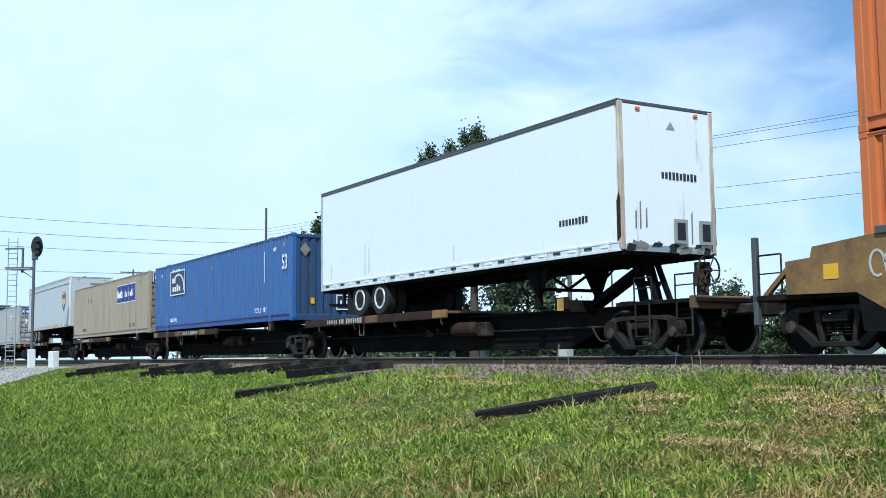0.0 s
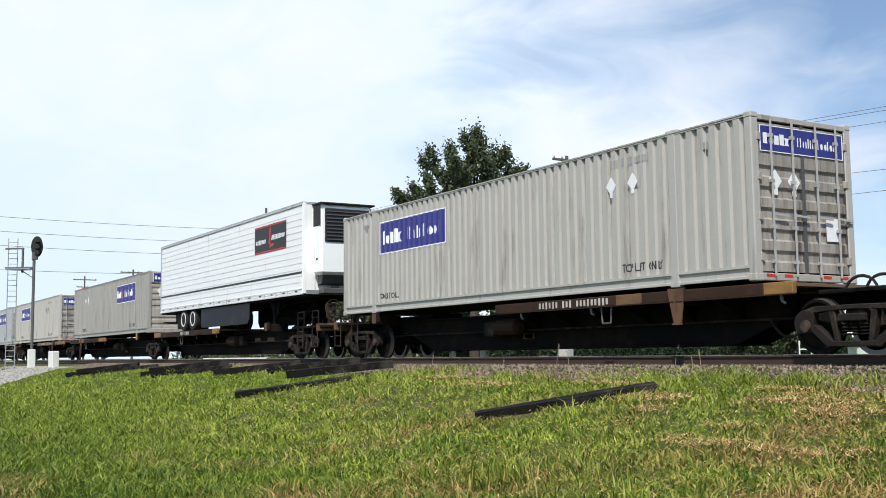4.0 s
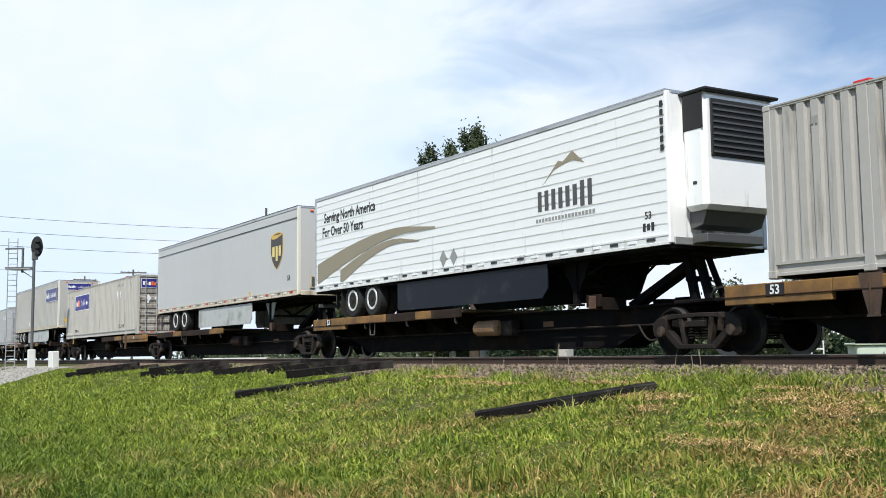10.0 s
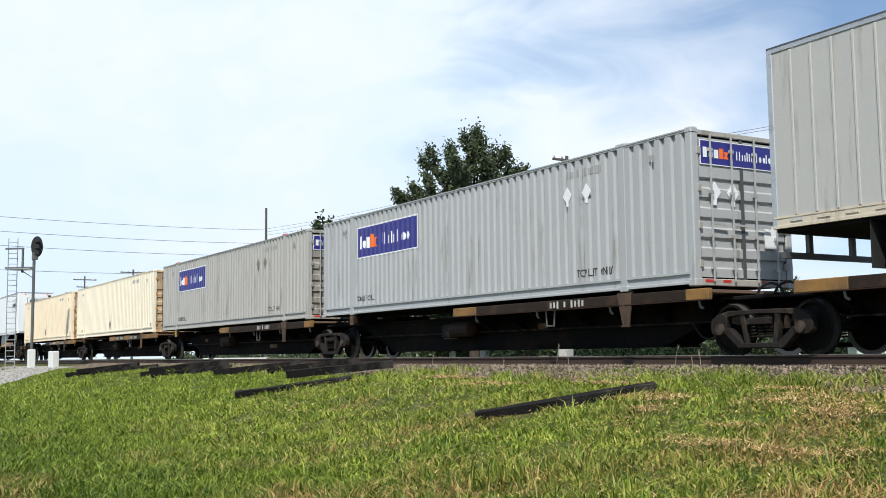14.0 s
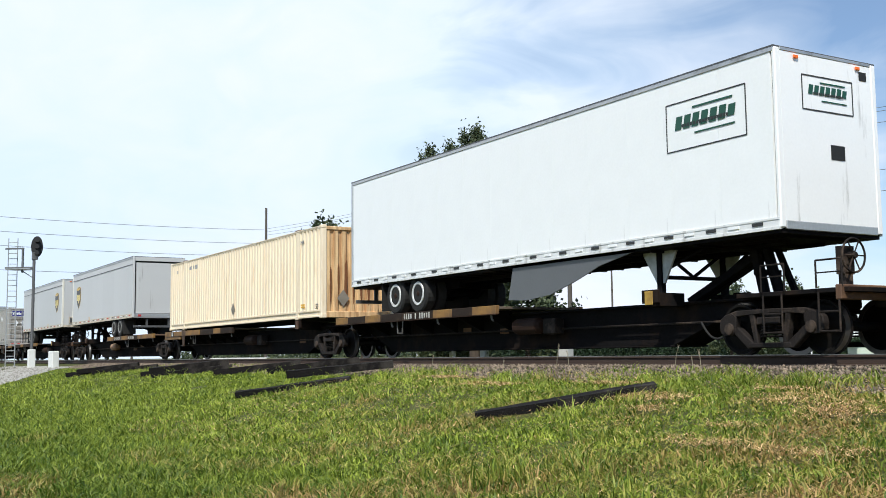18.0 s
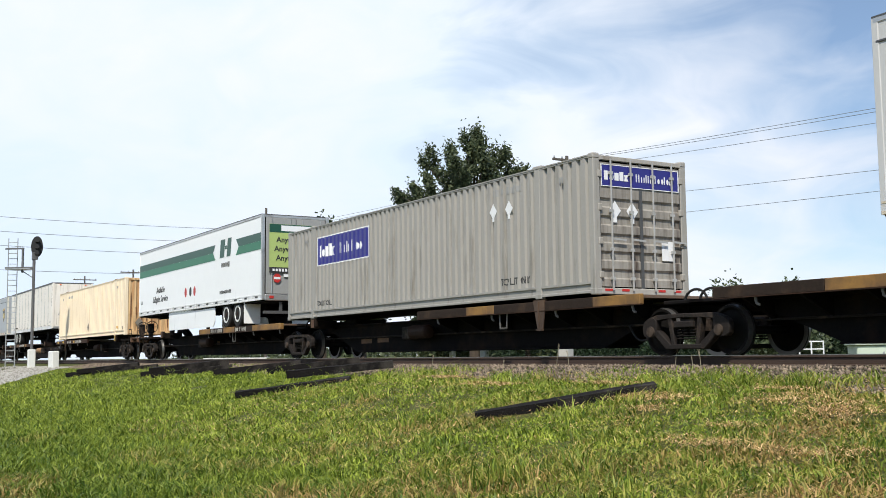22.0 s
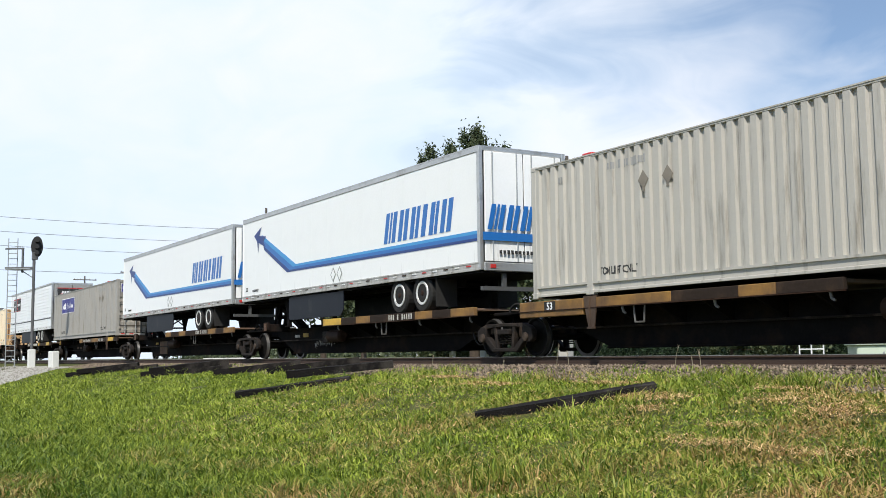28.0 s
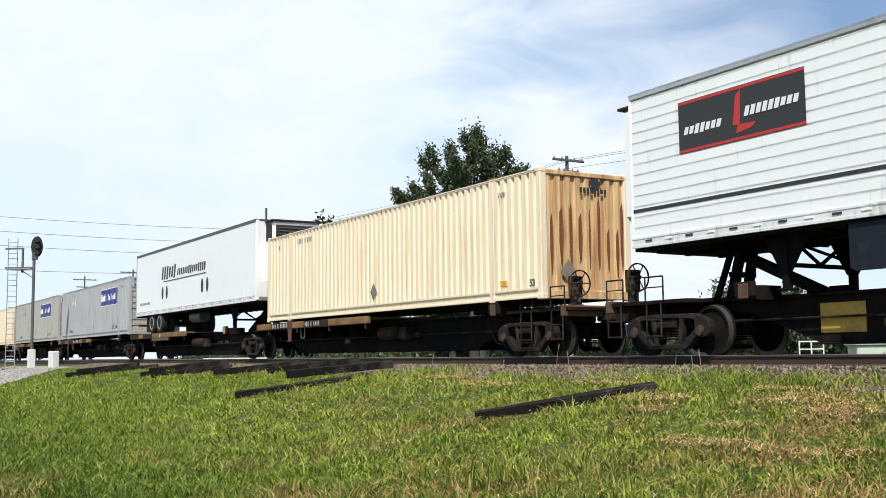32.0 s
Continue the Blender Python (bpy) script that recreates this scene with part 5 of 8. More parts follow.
def well_car():
    """The well car ahead of the spine cars; its truck centre is at x = 0 and its body runs to +x."""
    t = thing("well_car", "weathered yellow well car with pale graffiti carrying stacked containers", "rail car", "cars of the freight train")
    for y, s in ((-1, 0), (1, 180)):
        k = 1 if s == 0 else -1
        def side(bm):
            pts = [(-0.75, 0.98), (-0.75, 1.52), (-0.25, 1.55), (-0.2, 1.72), (1.0, 1.82), (16.5, 1.82), (16.5, 0.30), (2.2, 0.30), (1.2, 0.62), (0.6, 0.95)]
            plate(bm, [(k * a, b) for a, b in pts], -0.03, 0.03)
        part("side_wall", f"{s}", side, "well_paint", t, (0, 1.3 * y, 0), s, "weathered yellow well side with rust")
        lower = [(0.62, 0.96), (1.25, 0.62), (2.3, 0.29), (0.7, 0.36)]
        part("lower_plate", f"{s}", lambda bm: plate(bm, [(k * a, b) for a, b in lower], -0.02, 0.02), "sill", t, (0, 1.3 * y, 0), s)
        part("top_chord", f"{s}", b_(min(k * 1.0, k * 16.5), max(k * 1.0, k * 16.5), -0.07, 0.05, 1.80, 1.92, 0.01), "dark_rail", t, (0, 1.3 * y, 0), s)
        part("side_notice", f"{s}", b_(-0.14, 0.14, -0.04, -0.03, 1.18, 1.42), "yellow_clean", t, (0.15, 1.3 * y, 0), s)
        for i in range(8):
            part("wall_rib", "k", b_(-0.05, 0.05, -0.07, -0.03, 0.4, 1.8, 0.008), "well_paint", t, (3.0 + 1.7 * i, 1.3 * y, 0), s)
    def scrawl(bm):
        rng = random.Random(3)
        x = 1.0
        for g in range(6):
            n = 12
            r = 0.2 + 0.07 * rng.random()
            zc = 1.28 + 0.16 * rng.random()
            for i in range(rng.choice((8, 10, 12))):
                a, b = 2 * math.pi * i / n, 2 * math.pi * (i + 1) / n
                p = [(x + r * 0.7 * math.cos(a), zc + r * math.sin(a)), (x + r * 0.7 * math.cos(b), zc + r * math.sin(b))]
                q = [(x + r * 0.5 * math.cos(b), zc + r * 0.82 * math.sin(b)), (x + r * 0.5 * math.cos(a), zc + r * 0.82 * math.sin(a))]
                plate(bm, p + q, -0.004, 0.0)
            x += 0.3
    part("graffiti", "k", scrawl, "chalk", t, (0, -1.335, 0), 0, "looping white graffiti scrawl")
    part("end_deck", "k", b_(-1.6, 1.4, -1.25, 1.25, 0.9, 1.0, 0.01), "sill", t)
    part("stub_sill", "k", b_(-1.6, 2.2, -0.4, 0.4, 0.72, 0.92, 0.02), "sill", t)
    part("bulkhead", "k", b_(0.9, 1.05, -1.25, 1.25, 0.9, 1.82, 0.01), "well_paint", t)
    part("well_floor", "k", b_(2.6, 16.5, -1.25, 1.25, 0.36, 0.46), "sill", t)
    part("corner_brace", "k", lambda bm: beam(bm, (-1.3, -1.2, 0.98), (-0.7, -1.2, 1.5), 0.08, 0.08), "well_paint", t)
    for y in (-1.2, 1.2):
        part("end_post", "k", b_(-0.05, 0.05, -0.05, 0.05, 0.5, 2.0, 0.01), "dark_rail", t, (-1.5, y, 0))
    hoop(t, (-1.2, -1.2, 0.98), 0.5, 0.7)
    rail_truck(t, 0.0)
    rail_truck(t, 17.5)
    return t

# ---- ground and track ----
def ground_z(y):
    """Height of the bank across the line: a lawn that rises to the ballast shoulder, level beyond the track."""
    ys = (-400.0, -40.0, -12.0, -8.3, -5.6, -3.4, -2.2, -1.4, -0.3, 3.2, 6.0, 60.0, 3000.0)
    zs = (-2.2, -1.75, -1.52, -1.36, -0.90, -0.52, -0.42, -0.34, -0.22, -0.22, -0.60, -0.45, -0.45)
    return float(np.interp(y, ys, zs))


def build_ground():
    xs = [-4000, -1500, -600, -300, -160] + [-100 + 1.0 * i for i in range(126)] + [40, 80, 200, 600, 2000]
    ys = [-3000, -800, -200, -60, -30, -20] + [-16 + 0.5 * i for i in range(50)] + [12, 16, 25, 40, 60, 100, 200, 500, 1200, 3500]
    rng = random.Random(8)
    vs = []
    for y in ys:
        for x in xs:
            rough = 0.035 * noise.noise((x * 0.5, y * 0.5, 1.7)) + 0.02 * noise.noise((x * 1.7, y * 1.7, 4.0)) if -16 < y < -1.5 else 0
            vs.append((x, y, ground_z(y) + rough))
    n = len(xs)
    fs = [(j * n + i, j * n + i + 1, (j + 1) * n + i + 1, (j + 1) * n + i) for j in range(len(ys) - 1) for i in range(n - 1)]
    me = bpy.data.meshes.new("ground")
    me.from_pydata(vs, [], fs)
    for p in me.polygons:
        p.use_smooth = True
    me.materials.append(lawn_soil)
    tagged(new("ground", me), "grassy railway bank with dry straw patches", "ground", kind="structure")


def patchy(name, green, lime, straw, rough=0.7, island=True, translucent=0.0):
    """Grass colours: green and lime by the blade, with straw in patches."""
    m = bpy.data.materials.new(name)
    m.use_nodes = True
    N, Lk = m.node_tree.nodes, m.node_tree.links
    b = N["Principled BSDF"]
    b.inputs["Roughness"].default_value = rough
    b.inputs["Specular IOR Level"].default_value = 0.25
    geo, co = N.new("ShaderNodeNewGeometry"), N.new("ShaderNodeTexCoord")
    n1 = N.new("ShaderNodeTexNoise")
    n1.inputs["Scale"].default_value, n1.inputs["Detail"].default_value = 0.55, 6
    Lk.new(geo.outputs["Position"], n1.inputs["Vector"])
    n2 = N.new("ShaderNodeTexNoise")
    n2.inputs["Scale"].default_value, n2.inputs["Detail"].default_value = (30.0, 4)
    Lk.new(geo.outputs["Position"], n2.inputs["Vector"])
    mx1 = N.new("ShaderNodeMix"); mx1.data_type = "RGBA"
    mx1.inputs["A"].default_value, mx1.inputs["B"].default_value = (*green, 1), (*lime, 1)
    # less lime and more dark green low on the bank to the west
    wy, wm = N.new("ShaderNodeSeparateXYZ"), N.new("ShaderNodeMapRange")
    wm.inputs["From Min"].default_value, wm.inputs["From Max"].default_value = -12.5, -7.5
    wm.inputs["To Min"].default_value, wm.inputs["To Max"].default_value = 0.4, 1.0
    Lk.new(geo.outputs["Position"], wy.inputs[0]); Lk.new(wy.outputs["Y"], wm.inputs["Value"])
    ml = N.new("ShaderNodeMath"); ml.operation = "MULTIPLY"
    Lk.new(geo.outputs["Random Per Island"] if island else n2.outputs["Fac"], ml.inputs[0]); Lk.new(wm.outputs[0], ml.inputs[1])
    # clumps of darker and lighter green
    n3, cm, mc = N.new("ShaderNodeTexNoise"), N.new("ShaderNodeMapRange"), N.new("ShaderNodeMath")
    n3.inputs["Scale"].default_value, n3.inputs["Detail"].default_value = 1.7, 3
    cm.inputs["From Min"].default_value, cm.inputs["From Max"].default_value = 0.35, 0.62
    cm.inputs["To Min"].default_value, cm.inputs["To Max"].default_value = 0.62, 1.15
    mc.operation = "MULTIPLY"
    Lk.new(geo.outputs["Position"], n3.inputs["Vector"]); Lk.new(n3.outputs["Fac"], cm.inputs["Value"])
    Lk.new(ml.outputs[0], mc.inputs[0]); Lk.new(cm.outputs[0], mc.inputs[1])
    Lk.new(mc.outputs[0], mx1.inputs["Factor"])
    # dry patches lie mostly high on the bank and to the east
    sp = N.new("ShaderNodeSeparateXYZ")
    Lk.new(geo.outputs["Position"], sp.inputs[0])
    lean = N.new("ShaderNodeMath"); lean.operation = "MULTIPLY_ADD"
    lean.inputs[1].default_value, lean.inputs[2].default_value = 0.015, 0.135
    Lk.new(sp.outputs["X"], lean.inputs[0])
    sm = N.new("ShaderNodeMath"); sm.operation = "ADD"
    Lk.new(n1.outputs["Fac"], sm.inputs[0]); Lk.new(lean.outputs[0], sm.inputs[1])
    sm2 = N.new("ShaderNodeMath"); sm2.operation = "MULTIPLY_ADD"
    sm2.inputs[1].default_value = 0.3
    Lk.new(geo.outputs["Random Per Island"] if island else n2.outputs["Fac"], sm2.inputs[0]); Lk.new(sm.outputs[0], sm2.inputs[2])
    rp = N.new("ShaderNodeValToRGB")
    rp.color_ramp.elements[0].position, rp.color_ramp.elements[1].position = 0.68, 0.88
    Lk.new(sm2.outputs[0], rp.inputs["Fac"])
    mx2 = N.new("ShaderNodeMix"); mx2.data_type = "RGBA"
    mx2.inputs["B"].default_value = (*straw, 1)
    Lk.new(rp.outputs["Color"], mx2.inputs["Factor"]); Lk.new(mx1.outputs["Result"], mx2.inputs["A"])
    Lk.new(mx2.outputs["Result"], b.inputs["Base Color"])
    if translucent:
        tr, ms = N.new("ShaderNodeBsdfTranslucent"), N.new("ShaderNodeMixShader")
        ms.inputs[0].default_value = translucent
        Lk.new(mx2.outputs["Result"], tr.inputs["Color"])
        Lk.new(b.outputs[0], ms.inputs[1]); Lk.new(tr.outputs[0], ms.inputs[2])
        Lk.new(ms.outputs[0], N["Material Output"].inputs["Surface"])
    return m


lawn_soil = patchy("lawn_soil", (0.040, 0.050, 0.009), (0.095, 0.095, 0.020), (0.19, 0.13, 0.05), 0.9, False)
grass_mat = patchy("grass_blades", (0.042, 0.095, 0.009), (0.50, 0.57, 0.082), (0.50, 0.325, 0.13), 0.45, True, 0.32)
build_ground()


def blades(name, label, count, seed, area, height, width, keep=None, mat=None, lying=1.0, lift=-0.03):
    """Many bent blades as one mesh. area: x and y range; keep(x, y) gives the chance that a blade stands there."""
    rng = np.random.default_rng(seed)
    x = rng.uniform(*area[0], count)
    y = rng.uniform(*area[1], count)
    if keep is not None:
        ok = rng.random(count) < keep(x, y)
        x, y = x[ok], y[ok]
    n = len(x)
    ys = np.array([-400.0, -40.0, -12.0, -8.3, -5.6, -3.4, -2.2, -1.4, -0.3, 3.2, 6.0, 60.0, 3000.0])
    zs = np.array([-2.2, -1.75, -1.52, -1.36, -0.90, -0.52, -0.42, -0.34, -0.22, -0.22, -0.60, -0.45, -0.45])
    z = np.interp(y, ys, zs) + lift
    clump = 0.55 + 0.9 * (0.5 + 0.5 * np.sin(x * 3.1 + 1.3 * np.sin(y * 2.7)) * np.sin(y * 3.6 + x + 1.1 * np.sin(x * 1.9)))
    h = rng.uniform(*height, n) * clump * np.interp(y, (-7.5, -5.5), (1.0, 0.72))
    a = rng.uniform(0, 2 * np.pi, n)
    w = rng.uniform(*width, n) * np.interp(np.hypot(x, y + 13.8), (10, 35), (1.0, 1.7))
    lean = rng.uniform(0.2, 1.3, n) * h * lying
    la = rng.uniform(0, 2 * np.pi, n)
    ux, uy = np.cos(a) * w, np.sin(a) * w
    lx, ly = np.cos(la) * lean, np.sin(la) * lean
    V = np.empty((n, 5, 3), np.float32)
    V[:, 0] = np.stack([x - ux, y - uy, z], 1)
    V[:, 1] = np.stack([x + ux, y + uy, z], 1)
    V[:, 2] = np.stack([x + ux * 0.8 + lx * 0.3, y + uy * 0.8 + ly * 0.3, z + h * 0.6], 1)
    V[:, 3] = np.stack([x - ux * 0.8 + lx * 0.3, y - uy * 0.8 + ly * 0.3, z + h * 0.6], 1)
    V[:, 4] = np.stack([x + lx, y + ly, z + h * 0.85], 1)
    me = bpy.data.meshes.new(name)
    me.vertices.add(n * 5)
    me.vertices.foreach_set("co", V.ravel())
    base = (np.arange(n) * 5)[:, None]
    loops = np.concatenate([base + np.array([[0, 1, 2, 3]]), base + np.array([[3, 2, 4]])], 1).ravel().astype(np.int32)
    me.loops.add(len(loops))
    me.loops.foreach_set("vertex_index", loops)
    me.polygons.add(2 * n)
    starts = (np.arange(n) * 7)[:, None] + np.array([[0, 4]])
    me.polygons.foreach_set("loop_start", starts.ravel().astype(np.int32))
    me.update(calc_edges=True)
    me.materials.append(mat or grass_mat)
    return tagged(new(name, me), label, "grass", kind="stuff")


def rail_line(name, y):
    t = thing(name, "rusty steel rail with a bright worn head", "rail", "rails of the track", kind="structure")
    def web(bm):
        channel(bm, -330, 40, [(-0.07, -0.185), (0.07, -0.185), (0.07, -0.172), (0.014, -0.155), (0.012, -0.05), (0.036, -0.04), (0.036, -0.006), (-0.036, -0.006), (-0.036, -0.04), (-0.012, -0.05), (-0.014, -0.155), (-0.07, -0.172)])
    w = new("rail_web", mesh_of("rail_web|r", web, M["rail"]))
    w.parent = t
    w2 = new("rail_head", mesh_of("rail_head|r", b_(-330, 40, -0.033, 0.033, -0.006, 0.0), M["railtop"]))
    w2.parent = t
    t.location = (0, y, 0)


rail_line("rail_near", YC - 0.75)
rail_line("rail_far", YC + 0.75)
for i in range(230):
    rng = random.Random(i)
    solid("crosstie", f"{i % 5}", b_(-0.115, 0.115, -1.3, 1.3, -0.4, -0.19, 0.012), "tie", (-95 + 0.53 * i, YC + rng.uniform(-0.04, 0.04), rng.uniform(-0.006, 0.0)), rng.uniform(-0.8, 0.8),
          "dark creosoted crosstie half buried in ballast", "crosstie", "crossties of the track", "structure")


def stones(name, label, count, seed, area, size, mat, lift=0.0, keep=None):
    """Broken stones as one mesh of small uneven octahedra."""
    rng = np.random.default_rng(seed)
    x, y = rng.uniform(*area[0], count), rng.uniform(*area[1], count)
    if keep is not None:
        ok = rng.random(count) < keep(x, y)
        x, y = x[ok], y[ok]
    n = len(x)
    z = np.array([ground_z(v) for v in y]) + lift + rng.uniform(0.0, 0.03, n)
    base = np.array([(1, 0, 0), (0, 1, 0), (-1, 0, 0), (0, -1, 0), (0, 0, 1), (0, 0, -1)], float)
    s = rng.uniform(*size, n)
    V = base[None] * s[:, None, None] * rng.uniform(0.6, 1.25, (n, 6, 1))
    ang = rng.uniform(0, 6.28, n)
    c, sn = np.cos(ang)[:, None], np.sin(ang)[:, None]
    V = np.stack([V[..., 0] * c - V[..., 1] * sn, V[..., 0] * sn + V[..., 1] * c, V[..., 2]], -1)
    V += np.stack([x, y, z], 1)[:, None]
    tri = np.array([(0, 1, 4), (1, 2, 4), (2, 3, 4), (3, 0, 4), (1, 0, 5), (2, 1, 5), (3, 2, 5), (0, 3, 5)])
    F = (np.arange(n) * 6)[:, None, None] + tri[None]
    me = bpy.data.meshes.new(name)
    me.vertices.add(n * 6)
    me.vertices.foreach_set("co", V.astype(np.float32).ravel())
    me.loops.add(n * 24)
    me.loops.foreach_set("vertex_index", F.astype(np.int32).ravel())
    me.polygons.add(n * 8)
    me.polygons.foreach_set("loop_start", np.arange(0, n * 24, 3, dtype=np.int32))
    me.update(calc_edges=True)
    me.materials.append(mat)
    return tagged(new(name, me), label, "gravel", kind="stuff")


def island_stone(name, dark, pale):
    m = bpy.data.materials.new(name)
    m.use_nodes = True
    N, Lk = m.node_tree.nodes, m.node_tree.links
    b = N["Principled BSDF"]
    b.inputs["Roughness"].default_value = 0.85
    g, mx = N.new("ShaderNodeNewGeometry"), N.new("ShaderNodeMix")
    mx.data_type = "RGBA"
    mx.inputs["A"].default_value, mx.inputs["B"].default_value = (*dark, 1), (*pale, 1)
    Lk.new(g.outputs["Random Per Island"], mx.inputs["Factor"])
    Lk.new(mx.outputs["Result"], b.inputs["Base Color"])
    return m


ballast_mat = island_stone("ballast_stone", (0.040, 0.030, 0.022), (0.31, 0.235, 0.165))

# ---- the train ----
# truck centres along the train, from the well car's rear truck backwards
SETS = [
    (95.0, 78.2, 60.85, 43.6, 26.7, 9.6),
    (5.2, -12.3, -30.5, -48.0),
    (-52.7, -69.8, -87.4, -105.0, -122.5, -139.8),
    (-144.3, -160.8, -178.2, -195.7, -213.0, -229.9),
    (-234.5, -252.2, -270.1, -287.4),
    (-291.9, -309.9, -328.0, -345.9),
    (-350.2, -367.6, -385.6, -403.2),
    (-407.8, -426.0, -442.9, -460.3, -477.5, -494.0),
    (-498.6, -515.8, -533.0, -550.5, -568.0, -585.5),
]
MOVING = []          # (thing, place along the train, height, turned about)


def mirrored(polys):
    return [[(-x, z) for x, z in p][::-1] for p in polys]


def both_sides(name, polys, mat, t, u, z, hl, label="", out=0.006, thick=0.004):
    """A marking whose outline has the trailer's nose at its right; mirrored on the other side."""
    a = mark(name, polys, mat, t, "near", u, z, 1.295, hl, out, thick, label)
    b = mark(name, mirrored(polys), mat, t, "far", u, z, 1.295, hl, out, thick, label)
    return a, b


def load_white(seed):
    t = trailer("white highway trailer with dark roof rail and rusty front corner", 14.3, "white_skin", "plain", trim="alu", roof="dark_rail", seed=seed, top=3.97, corner="rust_corner", dash=("black", "white_skin", "black"), nose_number=False, nose_box=False)
    for f in ("near", "far"):
        mark("stencil", bars(9, 1.0, 0.16, 5), "black", t, f, 5.63, 1.65, 1.295, 7.15, 0.002)
        mark("rust_stain", [[(-0.05, -0.5), (0.06, -0.42), (0.07, 0.35), (0.02, 0.5), (-0.05, 0.3)]], "brown_sill", t, f, 7.1, ZB + 0.7, 1.295, 7.15, 0.014)
    mark("nose_mark", [[(-0.12, -0.08), (0.12, -0.08), (0.0, 0.09)]], "galv", t, "front", 0.1, 3.55, 1.295, 7.15, 0.004)
    mark("stencil", bars(10, 1.0, 0.16, 6), "black", t, "front", 0.3, 2.5, 1.295, 7.15, 0.004)
    rng = random.Random(17)
    for k in range(16):
        w_, h_ = rng.uniform(0.05, 0.16), rng.uniform(0.03, 0.09)
        mark("scuff", [[(-w_, -h_), (w_ * 0.8, -h_ * 0.7), (w_, h_ * 0.6), (-w_ * 0.4, h_)]], "placard" if k % 3 else "signal_black", t, "front", rng.uniform(-1.1, 1.1), ZB + rng.uniform(0.03, 0.17), 1.295, 7.15, 0.014 + 0.0006 * k, 0.002)
    for y, z, h_ in ((-0.78, ZB + 0.75, 0.3), (-0.62, ZB + 0.7, 0.22), (-0.9, ZB + 0.65, 0.2), (0.62, ZB + 0.55, 0.35)):
        mark("streak", [[(-0.02, -h_), (0.02, -h_ * 0.9), (0.025, h_), (-0.015, h_ * 0.8)]], "placard", t, "front", y, z, 1.295, 7.15, 0.003, 0.002)
    for u, z, h_ in ((-4.1, 1.7, 0.5), (-3.85, 1.65, 0.4), (-6.4, 1.45, 0.22), (0.8, 1.4, 0.2)):
        mark("streak", [[(-0.04, -h_), (0.04, -h_ * 0.9), (0.025, h_), (-0.03, h_ * 0.8)]], "pale_stain", t, "near", u, z, 1.295, 7.15, 0.002, 0.002)
    for y in (0.25, 0.95):
        g = mark("nose_panel_frame", [rect(0.36, 0.5)], "grey_mark", t, "front", y, ZB + 0.45, 1.295, 7.15, 0.05, 0.03)
        mark_on(g, "nose_panel_cover", [rect(0.22, 0.36)], "signal_black", 0.032)
    return t, 14.3


def load_brown_shield(length, seed, flip=False, skirt=None):
    t = trailer("pale grey parcel trailer with a golden-brown shield emblem", length, "ups_skin" if length > 10 else "pup_skin", "plain", trim="beige_trim", roof="alu", seed=seed, skirt=skirt, skirt_at=(-2.3, 3.75), top=3.94 if length < 15 else 3.86, rear_style="shutter", band="dark_rail", rim="rim_dull" if length < 15 else "rim")
    hl = length / 2
    for f in ("near", "far"):
        shield(t, f, hl - (1.6 if length < 15 else 1.8), 2.5, 1.3 if length > 10 else 1.15, 1.295, hl)
        mark("fuel_notice", [rect(0.16, 0.16)], "yellow_clean", t, f, hl - 4.4, ZB + 0.27, 1.295, hl, 0.002)
        if length > 15:
            words("53", 0.24, "black", t, f, hl - 0.75, ZB + 0.6, 1.295, hl, 0.002)
    return t, length


def load_striped(seed, flip):
    """Ribbed white refrigerated trailer with a black sign."""
    t = trailer("ribbed white refrigerated trailer with a black and red sign", 16.15, "white_skin", "lined", trim="alu", roof="alu", seed=seed, reefer=True, skirt="dark", skirt_at=(-2.4, 3.1), axle_at=3.3, top=3.93, rear_style="advert", dash=("black", "white_skin", "black"), dash_size=(0.09, 0.018))
    hl = 8.075
    for f in ("near", "far"):
        s = mark("sign", [rect(2.92, 0.97)], "black", t, f, 5.22, 3.02, 1.295, hl, 0.004, 0.005, "black sign with red rules and white marks")
        mark_on(s, "red_rule", [rect(2.92, 0.05, 0, 0.45), rect(2.92, 0.05, 0, -0.45), [(-0.05, -0.35), (0.3, -0.3), (0.42, -0.22), (0.0, -0.2)], [(-0.12, -0.2), (0.04, -0.2), (0.08, 0.42), (-0.04, 0.32)]], "red", 0.006)
        mark_on(s, "white_mark", [[(x - 0.85, z - 0.08) for x, z in p] for p in bars(7, 0.95, 0.17, 2, 0.3, 0.3)] + [[(x + 0.75, z) for x, z in p] for p in bars(9, 1.2, 0.17, 4, 0.3, 0.3)], "white", 0.0095)
        mark("waist_line", [rect(16.0, 0.07)], "black", t, f, 0, 1.62, 1.295, hl, 0.003)
    for y in (-0.6, 0.6):
        for z in (1.4, 2.0, 2.6):
            mark("rear_panel", [rect(0.95, 0.5)], "signal_black", t, "rear", y, z, 1.295, hl, 0.024, 0.004)
    s = mark("sign", [rect(2.0, 0.5)], "black", t, "rear", 0, 3.3, 1.295, hl, 0.024, 0.004)
    mark_on(s, "red_rule", [rect(2.0, 0.05, 0, 0.28), rect(2.0, 0.05, 0, -0.28)], "red", 0.006)
    mark_on(s, "white_mark", bars(9, 1.4, 0.16, 3, 0.3, 0.3), "white", 0.006)
    return t, 16.15


